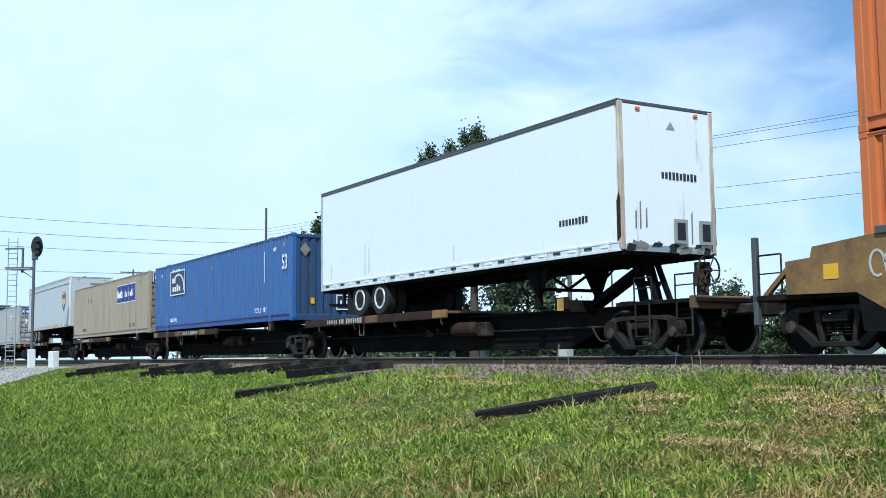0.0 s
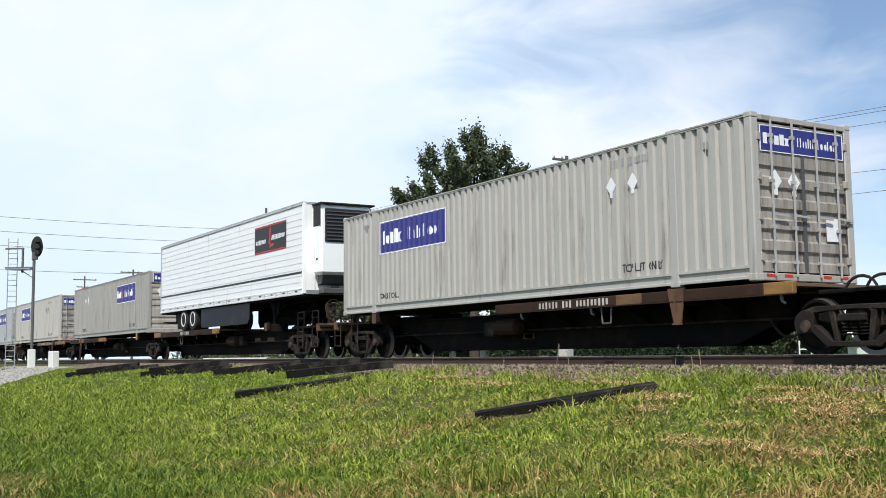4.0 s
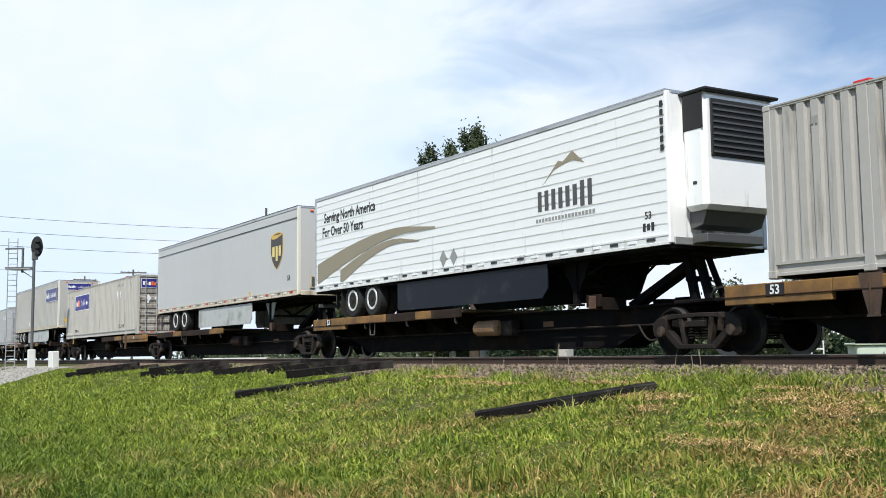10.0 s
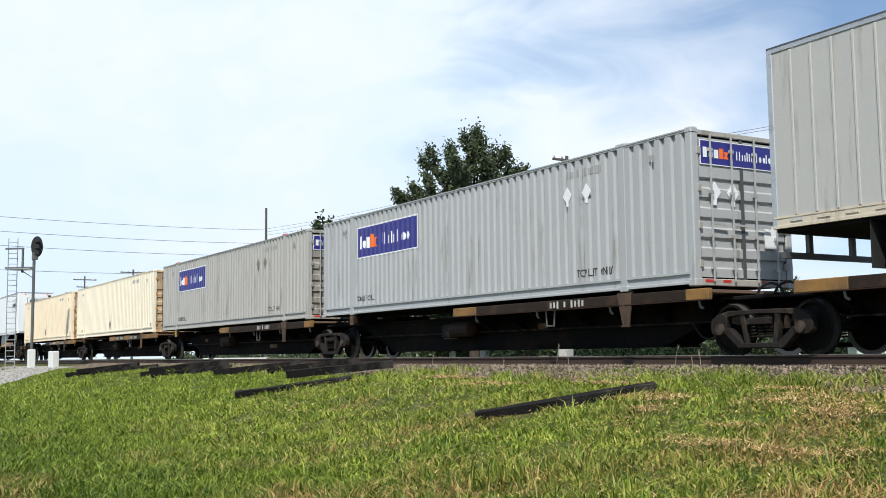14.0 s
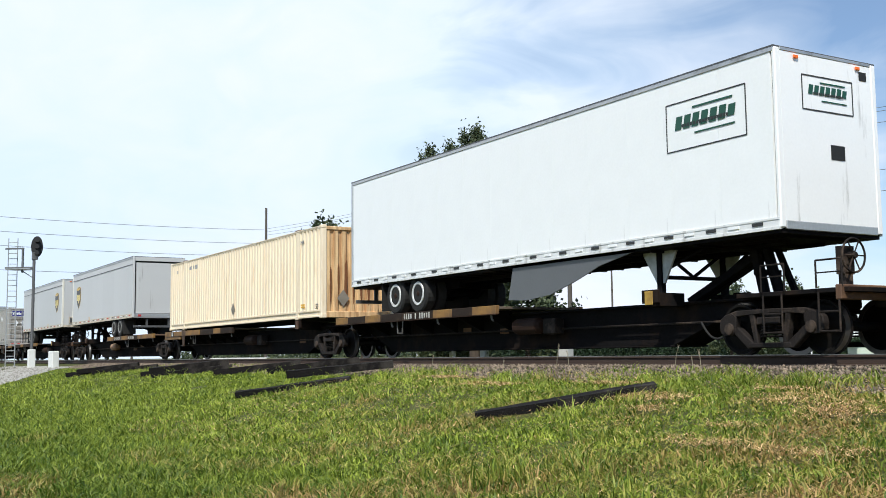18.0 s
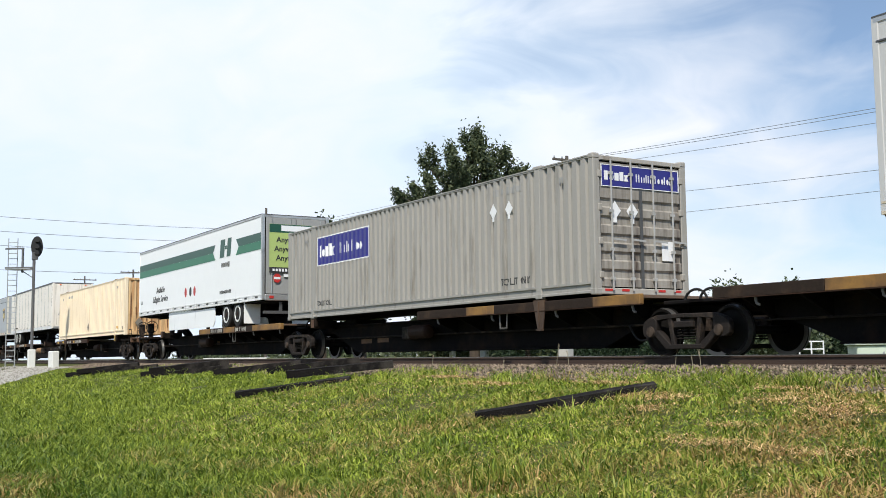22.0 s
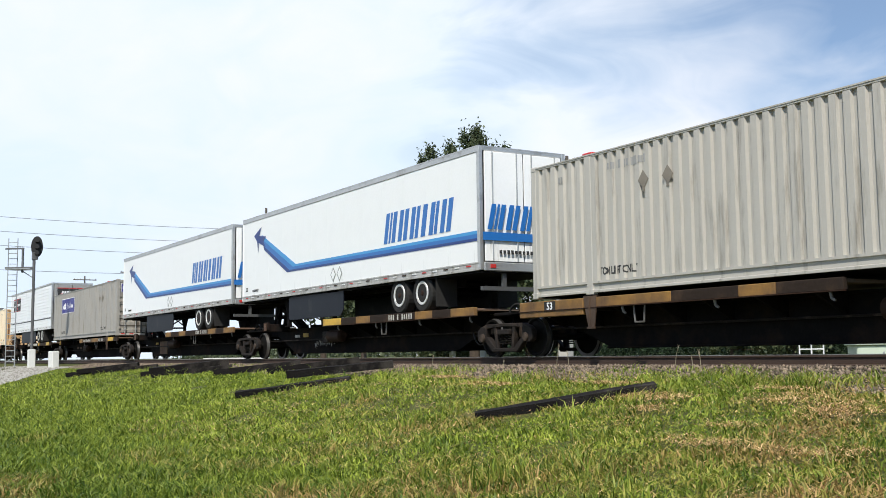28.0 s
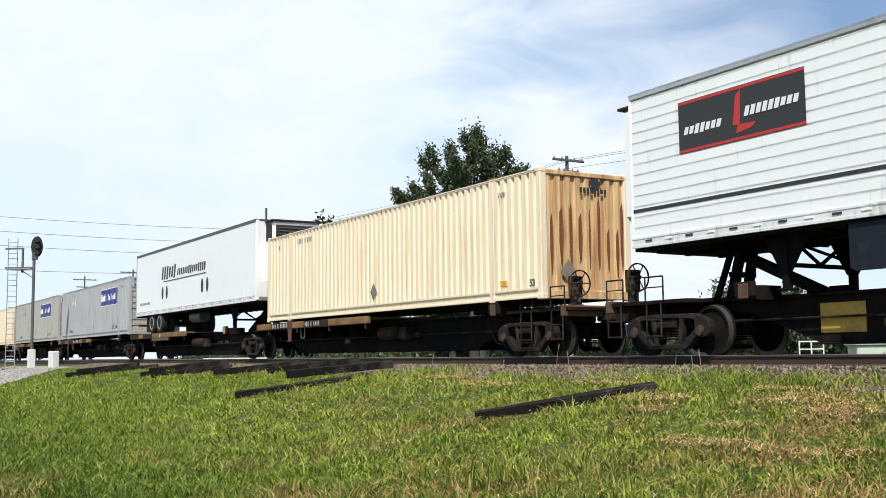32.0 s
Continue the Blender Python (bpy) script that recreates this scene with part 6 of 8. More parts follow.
def load_swoosh(seed):
    t = trailer("ribbed white refrigerated trailer with olive swooshes", 16.15, "white_skin", "lined", trim="alu", roof="alu", seed=seed, reefer=True, skirt="dark", skirt_at=(-2.7, 4.15), top=3.86, dash=("black", "white_skin", "black"))
    hl = 8.075
    k = 1.0
    def sweep(x0, x1, z0, z1, w0, lift):
        """A tapering band that springs up from x0 and flattens towards x1."""
        pts = []
        for i in range(15):
            k = i / 14
            x = x0 + (x1 - x0) * k
            z = z0 + (z1 - z0) * math.sin(0.5 * math.pi * min(1, k * 1.25)) - 0.12 * max(0, k - 0.75) / 0.25
            pts.append((x, z, w0 * (1 - 0.93 * k)))
        return [[(a[0], a[1] - a[2] * 0.5), (b[0], b[1] - b[2] * 0.5), (b[0], b[1] + b[2] * 0.5), (a[0], a[1] + a[2] * 0.5)] for a, b in zip(pts, pts[1:])]
    both_sides("olive_swoosh", sweep(-7.85, -0.55, 1.45, 2.28, 0.62, 0), "olive", t, 0, 0, hl, "broad olive-grey swoosh")
    both_sides("olive_swoosh", sweep(-6.2, -1.4, 1.25, 2.02, 0.42, 0), "olive", t, 0, 0, hl)
    for f in ("near", "far"):
        words("Serving North America", 0.42, "black", t, f, -5.65, 3.15, 1.295, hl, 0.002, 0.88)
        words("For Over 50 Years", 0.42, "black", t, f, -6.1, 2.71, 1.295, hl, 0.002, 0.88)
        mark("dark_mark", [[(x, z) for x, z in p] for p in bars(8, 2.0, 0.54, 5, 0.45)], "dark_rail", t, f, 4.88, 2.22, 1.295, hl, 0.003, label="large dark letter-like marks")
        mark("dark_mark", bars(18, 2.1, 0.08, 8), "grey_mark", t, f, 4.88, 1.8, 1.295, hl, 0.003)
        mark("bird_mark", [[(-0.8, -0.2), (-0.2, 0.28), (0.1, 0.2), (-0.35, 0.1)], [(-0.1, 0.2), (0.3, 0.42), (0.7, 0.1), (0.3, 0.22)]], "olive", t, f, 4.9, 2.75, 1.295, hl, 0.003)
        words("53", 0.2, "black", t, f, 7.5, 1.5, 1.295, hl, 0.002)
        mark("stencil", bars(3, 0.36, 0.16, 8), "black", t, f, 7.5, 1.28, 1.295, hl, 0.002)
        for x in (-0.16, 0.34):
            mark("placard", [diamond(0.22)], "grey_mark", t, f, x, 1.32, 1.295, hl, 0.004)
        mark("stencil", [rect(0.09, 0.12, 0, 0.5 - 0.17 * i) for i in range(6)], "black", t, f, hl - 0.12, 3.1, 1.295, hl, 0.014)
    return t, 16.15


def load_express_trailer(seed):
    t = trailer("grey posted-side trailer with a violet-blue carrier sign", 16.15, "grey_skin", "posts", front="grey_skin", trim="beige_trim", roof="alu", seed=seed, skirt="pale", skirt_at=(-2.5, 4.9), top=3.97, nose_number=False, nose_box=False, dash=("post_grey", "beige_trim"))
    hl = 8.075
    for f in ("near", "far"):
        express_sign(t, f, 5.94, 3.1, 3.64, 0.85, 1.315, hl, True)
        mark("placard", [diamond(0.22)], "white", t, f, -1.7, ZB + 0.5, 1.315, hl, 0.004)
        mark("stencil", [rect(0.14, 0.13, 0, 0.55 - 0.18 * i) for i in range(6)], "black", t, f, hl - 0.1, 3.1, 1.295, hl, 0.014)
    express_sign(t, "front", 0.0, 3.55, 1.5, 0.42, 1.295, hl, True)
    for y in (-0.75, -0.25):
        mark("placard", [diamond(0.22)], "gold" if y < -0.5 else "placard", t, "front", y, ZB + 0.5, 1.295, hl, 0.004)
    return t, 16.15


def load_framed_sign(seed):
    t = trailer("plain white trailer with a framed green-lettered sign", 16.15, "white_skin", "plain", trim="alu", roof="alu", seed=seed, skirt="curved", skirt_at=(0.1, 4.7), top=4.02, nose_number=False, nose_box=False, dash=("black", "white_skin", "black"))
    hl = 8.075
    def sign(face, u, z, w, h):
        s = mark("sign_frame", [rect(w, 0.025, 0, h / 2), rect(w, 0.025, 0, -h / 2), rect(0.025, h, -w / 2), rect(0.025, h, w / 2)], "black", t, face, u, z, 1.295, hl, 0.003, 0.004, "black outlined sign with slanted green marks")
        mark_on(s, "green_mark", [[(x, y + 0.06) for x, y in p] for p in bars(7, w * 0.78, h * 0.28, 4, 0.25, 0.2)] + [rect(w * 0.5, h * 0.04, w * 0.1, h * 0.33), rect(w * 0.5, h * 0.03, w * 0.12, -h * 0.2)], "dark_green", 0.004)
        mark_on(s, "grey_line", bars(16, w * 0.6, h * 0.07, 6, 0.3), "black", 0.008)
    for f in ("near", "far"):
        sign(f, 6.42, 3.06, 1.97, 0.9)
    sign("front", 0.0, 3.3, 1.3, 0.6)
    mark("dark_panel", [rect(0.36, 0.26)], "signal_black", t, "front", 0.2, 2.3, 1.295, hl, 0.004)
    mark("dark_panel", [rect(0.2, 0.16)], "signal_black", t, "front", 0.95, 3.75, 1.295, hl, 0.004)
    return t, 16.15


def load_green_stripe(seed):
    t = trailer("white trailer with broad green stripe and an advert on its doors", 16.15, "white_skin", "plain", trim="alu", roof="alu", seed=seed, skirt="white", skirt_at=(-2.9, 3.3), leg_at=3.9, top=3.97, rear_style="advert", flap="white_skin", dash=("black", "white_skin", "black"))
    hl = 8.075
    z0 = 3.0
    # the stripe stops at either side of the emblem with a notched end
    for x0, m0, x1, m1 in ((-8.0, -8.0, -5.4, -5.68), (-3.05, -2.77, 8.0, 8.0)):
        both_sides("green_stripe", [[(m0, 0.0), (m1, 0.0), (x1, 0.30), (x0, 0.30)]], "dark_green", t, 0, z0 + 0.02, hl, "broad green stripe")
        both_sides("green_stripe", [[(x0, -0.30), (x1, -0.30), (m1, 0.0), (m0, 0.0)]], "green", t, 0, z0 + 0.018, hl)
    for f in ("near", "far"):
        mark("dark_mark", [rect(0.5, 0.7, -0.36, 0.0, 0.18), rect(0.2, 0.14, 0.04, 0.02), rect(0.42, 0.7, 0.4, 0.0, 0.18)], "dark_green", t, f, -4.23, z0 + 0.1, 1.295, hl, 0.003, label="large dark green emblem")
        mark("dark_mark", bars(8, 0.95, 0.2, 5), "black", t, f, -4.23, z0 - 0.55, 1.295, hl, 0.003)
        words("Available", 0.36, "black", t, f, 4.52, 1.97, 1.295, hl, 0.002, 1.0, "", 0.3)
        words("Liftgate Service", 0.4, "black", t, f, 4.54, 1.56, 1.295, hl, 0.002, 0.95, "", 0.3)
        for x in (-0.45, 0.1, 0.75):
            mark("round_badge", [[(0.15 * math.cos(a * math.pi / 6), 0.2 * math.sin(a * math.pi / 6)) for a in range(12)]], "red" if x != 0.1 else "black", t, f, x, 1.65, 1.295, hl, 0.003)
        mark("dark_mark", bars(10, 1.3, 0.13, 3), "black", t, f, -4.23, ZB + 0.5, 1.295, hl, 0.003)
        words("53", 0.22, "black", t, f, hl - 0.5, ZB + 0.6, 1.295, hl, 0.002)
    s = mark("advert", [rect(2.1, 1.75)], "lime", t, "rear", 0, 2.75, 1.295, hl, 0.065, 0.005, "green and yellow advert with black words")
    mark_on(s, "advert_band", [rect(2.1, 0.3, 0, 0.72)], "dark_green", 0.006)
    mark_on(s, "advert_band", [rect(1.2, 0.2, 0, 0.73)], "white", 0.010)
    mark_on(s, "advert_band", [rect(2.1, 0.2, 0, -0.78)], "black", 0.006)
    mark_on(s, "dark_emblem", [rect(0.34, 0.2, 0.8, -0.42), [(0.8 + 0.16 * math.cos(a * math.pi / 6), -0.3 + 0.16 * math.sin(a * math.pi / 6)) for a in range(12)]], "black", 0.012)
    for i, w in enumerate(("Anything", "Anywhere", "Anytime!")):
        words(w, 0.27, "black", t, "rear", 0.3, 3.06 - 0.33 * i, 1.295, hl, 0.075)
    mark_on(s, "pale_patch", [[(0.35, -0.6), (1.0, -0.62), (1.0, 0.4), (0.72, 0.3), (0.6, -0.1)]], "yellow_clean", 0.0075)
    mark_on(s, "small_writing", [[(x, z - 0.78) for x, z in p] for p in bars(16, 1.9, 0.1, 6)], "white", 0.011)["kind"] = "stuff"
    for y in (-0.75, 0.75):
        b = mark("round_badge", [[(0.15 * math.cos((a + 0.5) * math.pi / 4), 0.17 * math.sin((a + 0.5) * math.pi / 4)) for a in range(8)]], "red", t, "rear", y, 1.68, 1.295, hl, 0.065)
        mark_on(b, "badge_bar", [rect(0.24, 0.08)], "white", 0.006)
    mark("pale_strip", [rect(1.0, 0.1)], "white", t, "rear", 0.0, 1.78, 1.295, hl, 0.065)
    mark("crate", [rect(0.1, 0.1)], "white", t, "rear", 0, 1.4, 1.295, hl, 0.065)
    return t, 16.15


def load_panelled(seed):
    t = trailer("soiled white panelled trailer with dark seams and roof rail", 16.15, "dirty_skin", "panel", trim="alu", roof="dark_rail", seed=seed, top=3.93, dash=None, rail="pale_rail", nose_number=False, nose_box=False)
    hl = 8.075
    for f in ("near", "far"):
        mark("stencil", [rect(0.1, 0.14, 0, 0.6 - 0.19 * i) for i in range(7)], "rusty_plate", t, f, hl - 0.08, 3.0, 1.295, hl, 0.014)
        mark("stencil", bars(12, 1.5, 0.1, 5), "brown_sill", t, f, -hl + 2.4, ZB + 0.35, 1.295, hl, 0.003)
        mark("vent", [rect(0.22, 0.08)], "black", t, f, hl - 0.6, ZB + 0.45, 1.295, hl, 0.003)
        rv = random.Random(8)
        for i in range(11):
            mark("rivet_mark", [rect(0.16, 0.035, -0.14), rect(rv.uniform(0.12, 0.26), 0.035, 0.16)], "placard", t, f, -hl + 1.9 + 1.33 * i, ZB + 0.22 + rv.uniform(0, 0.03), 1.295, hl, 0.003)
    for i in range(12):
        h_ = rv.uniform(0.25, 0.9)
        mark("streak", [[(-0.012, -h_), (0.012, -h_), (0.016, h_), (-0.01, h_)]], "beige_trim", t, "front", -1.05 + 0.19 * i + rv.uniform(-0.06, 0.06), ZB + 0.25 + h_, 1.295, hl, 0.003, 0.002)
    g = mark("nose_panel_frame", [rect(0.3, 0.42)], "grey_mark", t, "front", 1.0, ZB + 0.5, 1.295, hl, 0.05, 0.03)
    mark_on(g, "nose_panel_cover", [rect(0.22, 0.32)], "signal_black", 0.032)
    mark("placard", [diamond(0.26)], "grey_mark", t, "front", -0.7, ZB + 0.95, 1.295, hl, 0.004)
    mark("placard", [diamond(0.2)], "dirty_skin", t, "front", -0.7, ZB + 0.95, 1.295, hl, 0.009)
    return t, 16.15


def slanted_row(w, h, slant=0.22):
    """Plain slanted strokes in uneven widths, w wide and h high in all."""
    row, x = [], -w / 2
    unit = w / 32.0
    for wide, gap in ((2, 0.7), (1, 0.7), (2, 1.6), (2, 0.9), (2, 1.6), (2, 0.8), (1.6, 1.6), (2.2, 1.9), (2, 0.6), (1.4, 1.6), (2, 1.1), (2, 0.0)):
        row.append(rect(unit * wide, h, x + unit * wide / 2, 0, slant))
        x += unit * (wide + gap)
    return row


def load_blue_arrow(seed):
    t = trailer("white trailer with a blue arrow stripe and slanted blue marks", 16.15, "white_skin", "plain", trim="alu", roof="alu", seed=seed, skirt="dark", skirt_at=(-0.4, 3.8), axle_at=2.9, top=3.93, dash=("red", "pale_rail", "brown_sill"), rail="grey_rail", roof_band=0.15, dash_size=(0.10, 0.015))
    hl = 8.075
    def stripe(k0, k1):
        """Between two fractions of the stripe's height: sloping from the arrow, then level and narrower."""
        top, low = [(6.15, 3.2), (3.1, 1.93), (-8.0, 1.86)], [(5.95, 2.66), (3.85, 1.71), (-8.0, 1.61)]
        mid = lambda i, k: (low[i][0] + (top[i][0] - low[i][0]) * k, low[i][1] + (top[i][1] - low[i][1]) * k)
        return [[mid(i + 1, k0), mid(i, k0), mid(i, k1), mid(i + 1, k1)] for i in range(2)]
    both_sides("blue_stripe", stripe(0.68, 1.0), "m_sky", t, 0, 0, hl, "bent blue stripe that ends in an arrow head")
    both_sides("blue_stripe", stripe(0.28, 0.68), "m_blue", t, 0, 0, hl)
    both_sides("blue_stripe", stripe(0.0, 0.28), "m_navy", t, 0, 0, hl)
    both_sides("arrow_head", [[(6.9, 3.24), (6.2, 3.5), (6.4, 3.2), (5.75, 3.12), (6.0, 2.95), (5.8, 2.75), (6.45, 2.95), (6.5, 2.6), (6.6, 3.0)][::-1]], "m_navy", t, 0, 0, hl, "", 0.012)
    for f in ("near", "far"):
        mark("blue_mark", slanted_row(3.25, 0.84), "m_blue", t, f, -4.85, 2.4, 1.295, hl, 0.004, label="row of slanted blue strokes")["kind"] = "stuff"
        for x in (0.2, -0.25):
            s = mark("placard", [diamond(0.24)], "grey_mark", t, f, x, 1.37, 1.295, hl, 0.004)
            mark_on(s, "placard_field", [diamond(0.17)], "white_skin", 0.006)
        words("53", 0.2, "black", t, f, hl - 0.45, ZB + 0.42, 1.295, hl, 0.002)
        mark("stencil", bars(7, 0.6, 0.1, 5), "black", t, f, hl - 1.3, ZB + 0.36, 1.295, hl, 0.002)
    mark("blue_mark", slanted_row(2.1, 0.62), "m_blue", t, "rear", 0, ZB + 1.3, 1.295, hl, 0.066)["kind"] = "stuff"
    mark("blue_stripe", [rect(2.5, 0.2)], "m_blue", t, "rear", 0, ZB + 0.82, 1.295, hl, 0.066)
    mark("stencil", bars(14, 1.6, 0.1, 2), "black", t, "rear", 0, ZB + 0.45, 1.295, hl, 0.066)
    return t, 16.15


def load_plain_reefer(seed):
    t = trailer("white refrigerated trailer with dark script-like marks", 16.15, "white_skin", "plain", trim="alu", roof="dark_rail", seed=seed, reefer=True, top=3.85, rim="rim_dull", dash=("post_grey", "white_skin", "post_grey"))
    hl = 8.075
    for f in ("near", "far"):
        row = [[(x - 2.1, z + 0.08) for x, z in p] for p in bars(6, 2.2, 0.58, 3, 0.42, 0.25)] + [[(x + 1.1, z) for x, z in p] for p in bars(15, 3.9, 0.34, 5, 0.45, 0.2)]
        mark("dark_mark", row + [rect(5.9, 0.035, 0.1, -0.3)], "black", t, f, -0.6, 2.62, 1.295, hl, 0.004, label="dark script-like marks")["kind"] = "stuff"
        for x in (-3.6, -2.95, 2.0, 2.65):
            mark("round_badge", [[(0.15 * math.cos(a * math.pi / 6), 0.3 * math.sin(a * math.pi / 6)) for a in range(12)]], "black", t, f, x, 1.82, 1.295, hl, 0.004)
        mark("stencil", bars(12, 1.7, 0.12, 4), "grey_mark", t, f, -6.5, 1.45, 1.295, hl, 0.003)
    return t, 16.15


def steel_box(kind, seed):
    if kind == "tan":
        t = container("tan steel container with a faded violet-blue sign", "tan_box", signs="express", faded=True, seed=1)
    elif kind == "blue":
        t = container("blue steel container with white 53 markings", "blue_box", "blue_end", rail_paint="deep_blue", signs="blue", seed=7, writing="white")
    elif kind == "cream":
        t = container("cream steel container with brown rust streaks", "cream_pale" if seed == 16 else "cream_box", "cream_rust", signs="plain", seed=seed)
    else:
        t = container("grey steel container with a violet-blue carrier sign", {8: "grey_cool", 14: "grey_cool", 34: "grey_cool", 6: "grey_dull", 22: "grey_dull", 27: "grey_warm", 7: "grey_warm", 12: "grey_warm", 30: "grey_dull"}.get(seed, "grey_box"), signs="express", faded=(seed % 3 == 1 or seed == 30), seed=seed)
    return t, CL


# unit by unit: set, place in the set, kind, front end of the load along the train, turned about
UNITS = [
    ("white", 94.75, 0), ("blue", 78.1, 0), ("tan", 60.8, 0), ("shield45", 43.2, 0), ("grey", 25.0, 1),
    ("striped", 5.8, 0), ("grey", -12.42, 0), ("grey", -32.97, 1),
    ("grey", -51.3, 0), ("grey", -69.27, 0), ("swoosh", -87.75, 0), ("shield53", -105.3, 0), ("grey", -125.17, 1),
    ("express", -144.05, 0), ("grey", -162.05, 1), ("grey", -179.45, 1), ("cream", -197.2, 1), ("cream", -214.85, 1),
    ("framed", -233.95, 0), ("cream", -252.25, 0), ("shield45", -274.73, 1),
    ("shield45", -291.65, 0), ("grey", -312.17, 1), ("green", -330.7, 1),
    ("cream", -349.6, 0), ("panelled", -368.17, 0), ("pups", -386.4, 0),
    ("grey", -408.35, 0), ("arrow", -426.63, 1), ("arrow", -443.9, 1), ("grey", -461.4, 1), ("striped", -478.5, 1),
    ("cream", -497.65, 0), ("plain_reefer", -514.9, 0), ("grey", -532.4, 0), ("grey", -549.9, 0), ("cream", -567.4, 0),
]


def build_train():
    w = well_car()
    MOVING.append((w, 99.6, 0.0, 0))
    a = container("orange steel container low in the well", "orange_box", seed=2)
    MOVING.append((a, 100.35 + CL / 2, 0.46, 0))
    a = container("orange steel container stacked on another", "orange_box", seed=3)
    MOVING.append((a, 100.35 + CL / 2, 0.46 + CH + 0.03, 0))
    i = 0
    for s, cars in enumerate(SETS):
        n = len(cars) - 1
        for k in range(n):
            kind, front, turned = UNITS[i]
            r, l = cars[k], cars[k + 1]
            boxed = kind in ("grey", "cream", "tan", "blue")
            d = 1 if turned else -1
            paint = "yellow"
            if kind in ("white", "panelled", "pups", "cream") and s in (0, 6):
                paint = "brown_sill"
            if s == 0:
                paint = "brown_sill"
            lab = {"yellow": "sooty spine car with faded yellow deck edges", "brown_sill": "sooty spine car with rusty brown deck edges"}[paint]
            c = spine_car(lab, r - l, True, k == n - 1, k == 0, k == n - 1, "box" if boxed else "trailer", paint, i, d, front - CL / 2 - (r + l) / 2 if boxed else 0.0)
            MOVING.append((c, (r + l) / 2, 0.0, 0))
            if boxed:
                t, L = steel_box(kind, i)
                MOVING.append((t, front - L / 2, 1.27, 180 if turned else 0))
            elif kind == "pups":
                for q in range(2):
                    t, L = load_brown_shield(8.6, 40 + q)
                    MOVING.append((t, front - L / 2 - q * (L + 0.75), 1.18, 0))
            else:
                t, L = {"white": load_white, "shield45": lambda z: load_brown_shield(13.75, z), "shield53": lambda z: load_brown_shield(16.15, z, skirt="pale"),
                        "striped": lambda z: load_striped(z, 0), "swoosh": load_swoosh, "express": load_express_trailer, "framed": load_framed_sign,
                        "green": load_green_stripe, "panelled": load_panelled, "arrow": load_blue_arrow, "plain_reefer": load_plain_reefer}[kind](i)
                MOVING.append((t, front - L / 2, 1.18, 180 if turned else 0))
            i += 1


build_train()

# ---- beside the track ----
def timber(x0, y0, x1, y1, z, seed, tilt=0.0, lab="old creosoted tie lying on the bank"):
    """An old sleeper with its two ends at the given places."""
    d = Vector((x1 - x0, y1 - y0, 0))
    rng = random.Random(seed)
    def fn(bm):
        n = 8
        L = 2.6
        rings = []
        for i in range(n + 1):
            x = -L / 2 + L * i / n
            jit = lambda: rng.uniform(-0.008, 0.008)
            rings.append([bm.verts.new((x, sy * 0.115 + jit(), sz * 0.09 + jit())) for sy, sz in ((-1, -1), (1, -1), (1, 1), (-1, 1))])
        for A, B in zip(rings, rings[1:]):
            for q in range(4):
                bm.faces.new((A[q], A[(q + 1) % 4], B[(q + 1) % 4], B[q]))
        bm.faces.new(rings[0][::-1])
        bm.faces.new(rings[-1])
        bmesh.ops.bevel(bm, geom=[e for e in bm.edges if len(e.link_faces) == 2 and e.calc_face_angle(0) > 0.8], offset=0.014, segments=1, affect="EDGES")
    za, zb = z
    ob = new("loose_tie", mesh_of(f"loose_tie|{seed}", fn, M["tie"]))
    m = Vector(((x0 + x1) / 2, (y0 + y1) / 2, (za + zb) / 2))
    ax = Vector((x1 - x0, y1 - y0, zb - za)).normalized()
    up = Vector((0, 0, 1))
    side = up.cross(ax).normalized()
    up = ax.cross(side)
    R = Matrix((ax, side, up)).transposed().to_4x4()
    ob.matrix_basis = Matrix.Translation(m) @ R @ Matrix.Rotation(tilt, 4, "X")
    return tagged(ob, lab, "railway tie", "old ties on the bank")


def on(y, lift=0.06):
    return ground_z(y) + lift + 0.05


timber(-12.85, -5.6, -11.45, -3.35, (on(-5.6, 0.0), on(-3.4, 0.03)), 1, 0.12)
timber(-23.0, -5.4, -21.6, -3.3, (on(-5.4, 0.02), on(-3.3, -0.02)), 2, 0.15)
timber(-24.3, -3.7, -22.9, -1.45, (on(-3.7, 0.15), on(-1.45, 0.16)), 3, 0.1)
timber(-45.8, -4.5, -44.2, -2.4, (on(-4.5), on(-2.4)), 6)
timber(-45.2, -4.2, -43.6, -2.1, (on(-4.2, 0.16), on(-2.1, 0.18)), 7, 0.1, "old creosoted tie stacked on another")
timber(-43.9, -3.9, -42.6, -1.6, (on(-3.9), on(-1.6)), 8)
timber(-36.6, -3.9, -35.7, -1.5, (on(-3.9), on(-1.5, 0.1)), 10)
timber(-36.1, -3.7, -35.2, -1.3, (on(-3.7, 0.17), on(-1.3, 0.2)), 11, 0.1, "old creosoted tie stacked on another")
timber(-34.8, -4.0, -33.8, -1.7, (on(-4.0), on(-1.7)), 12)
timber(-38.5, -3.0, -36.4, -1.6, (on(-3.0), on(-1.6)), 13)
timber(-31.0, -3.2, -30.0, -0.9, (on(-3.2), on(-0.9, 0.1)), 14)
timber(-28.2, -2.6, -27.2, -0.3, (on(-2.6), on(-0.3, 0.12)), 16)


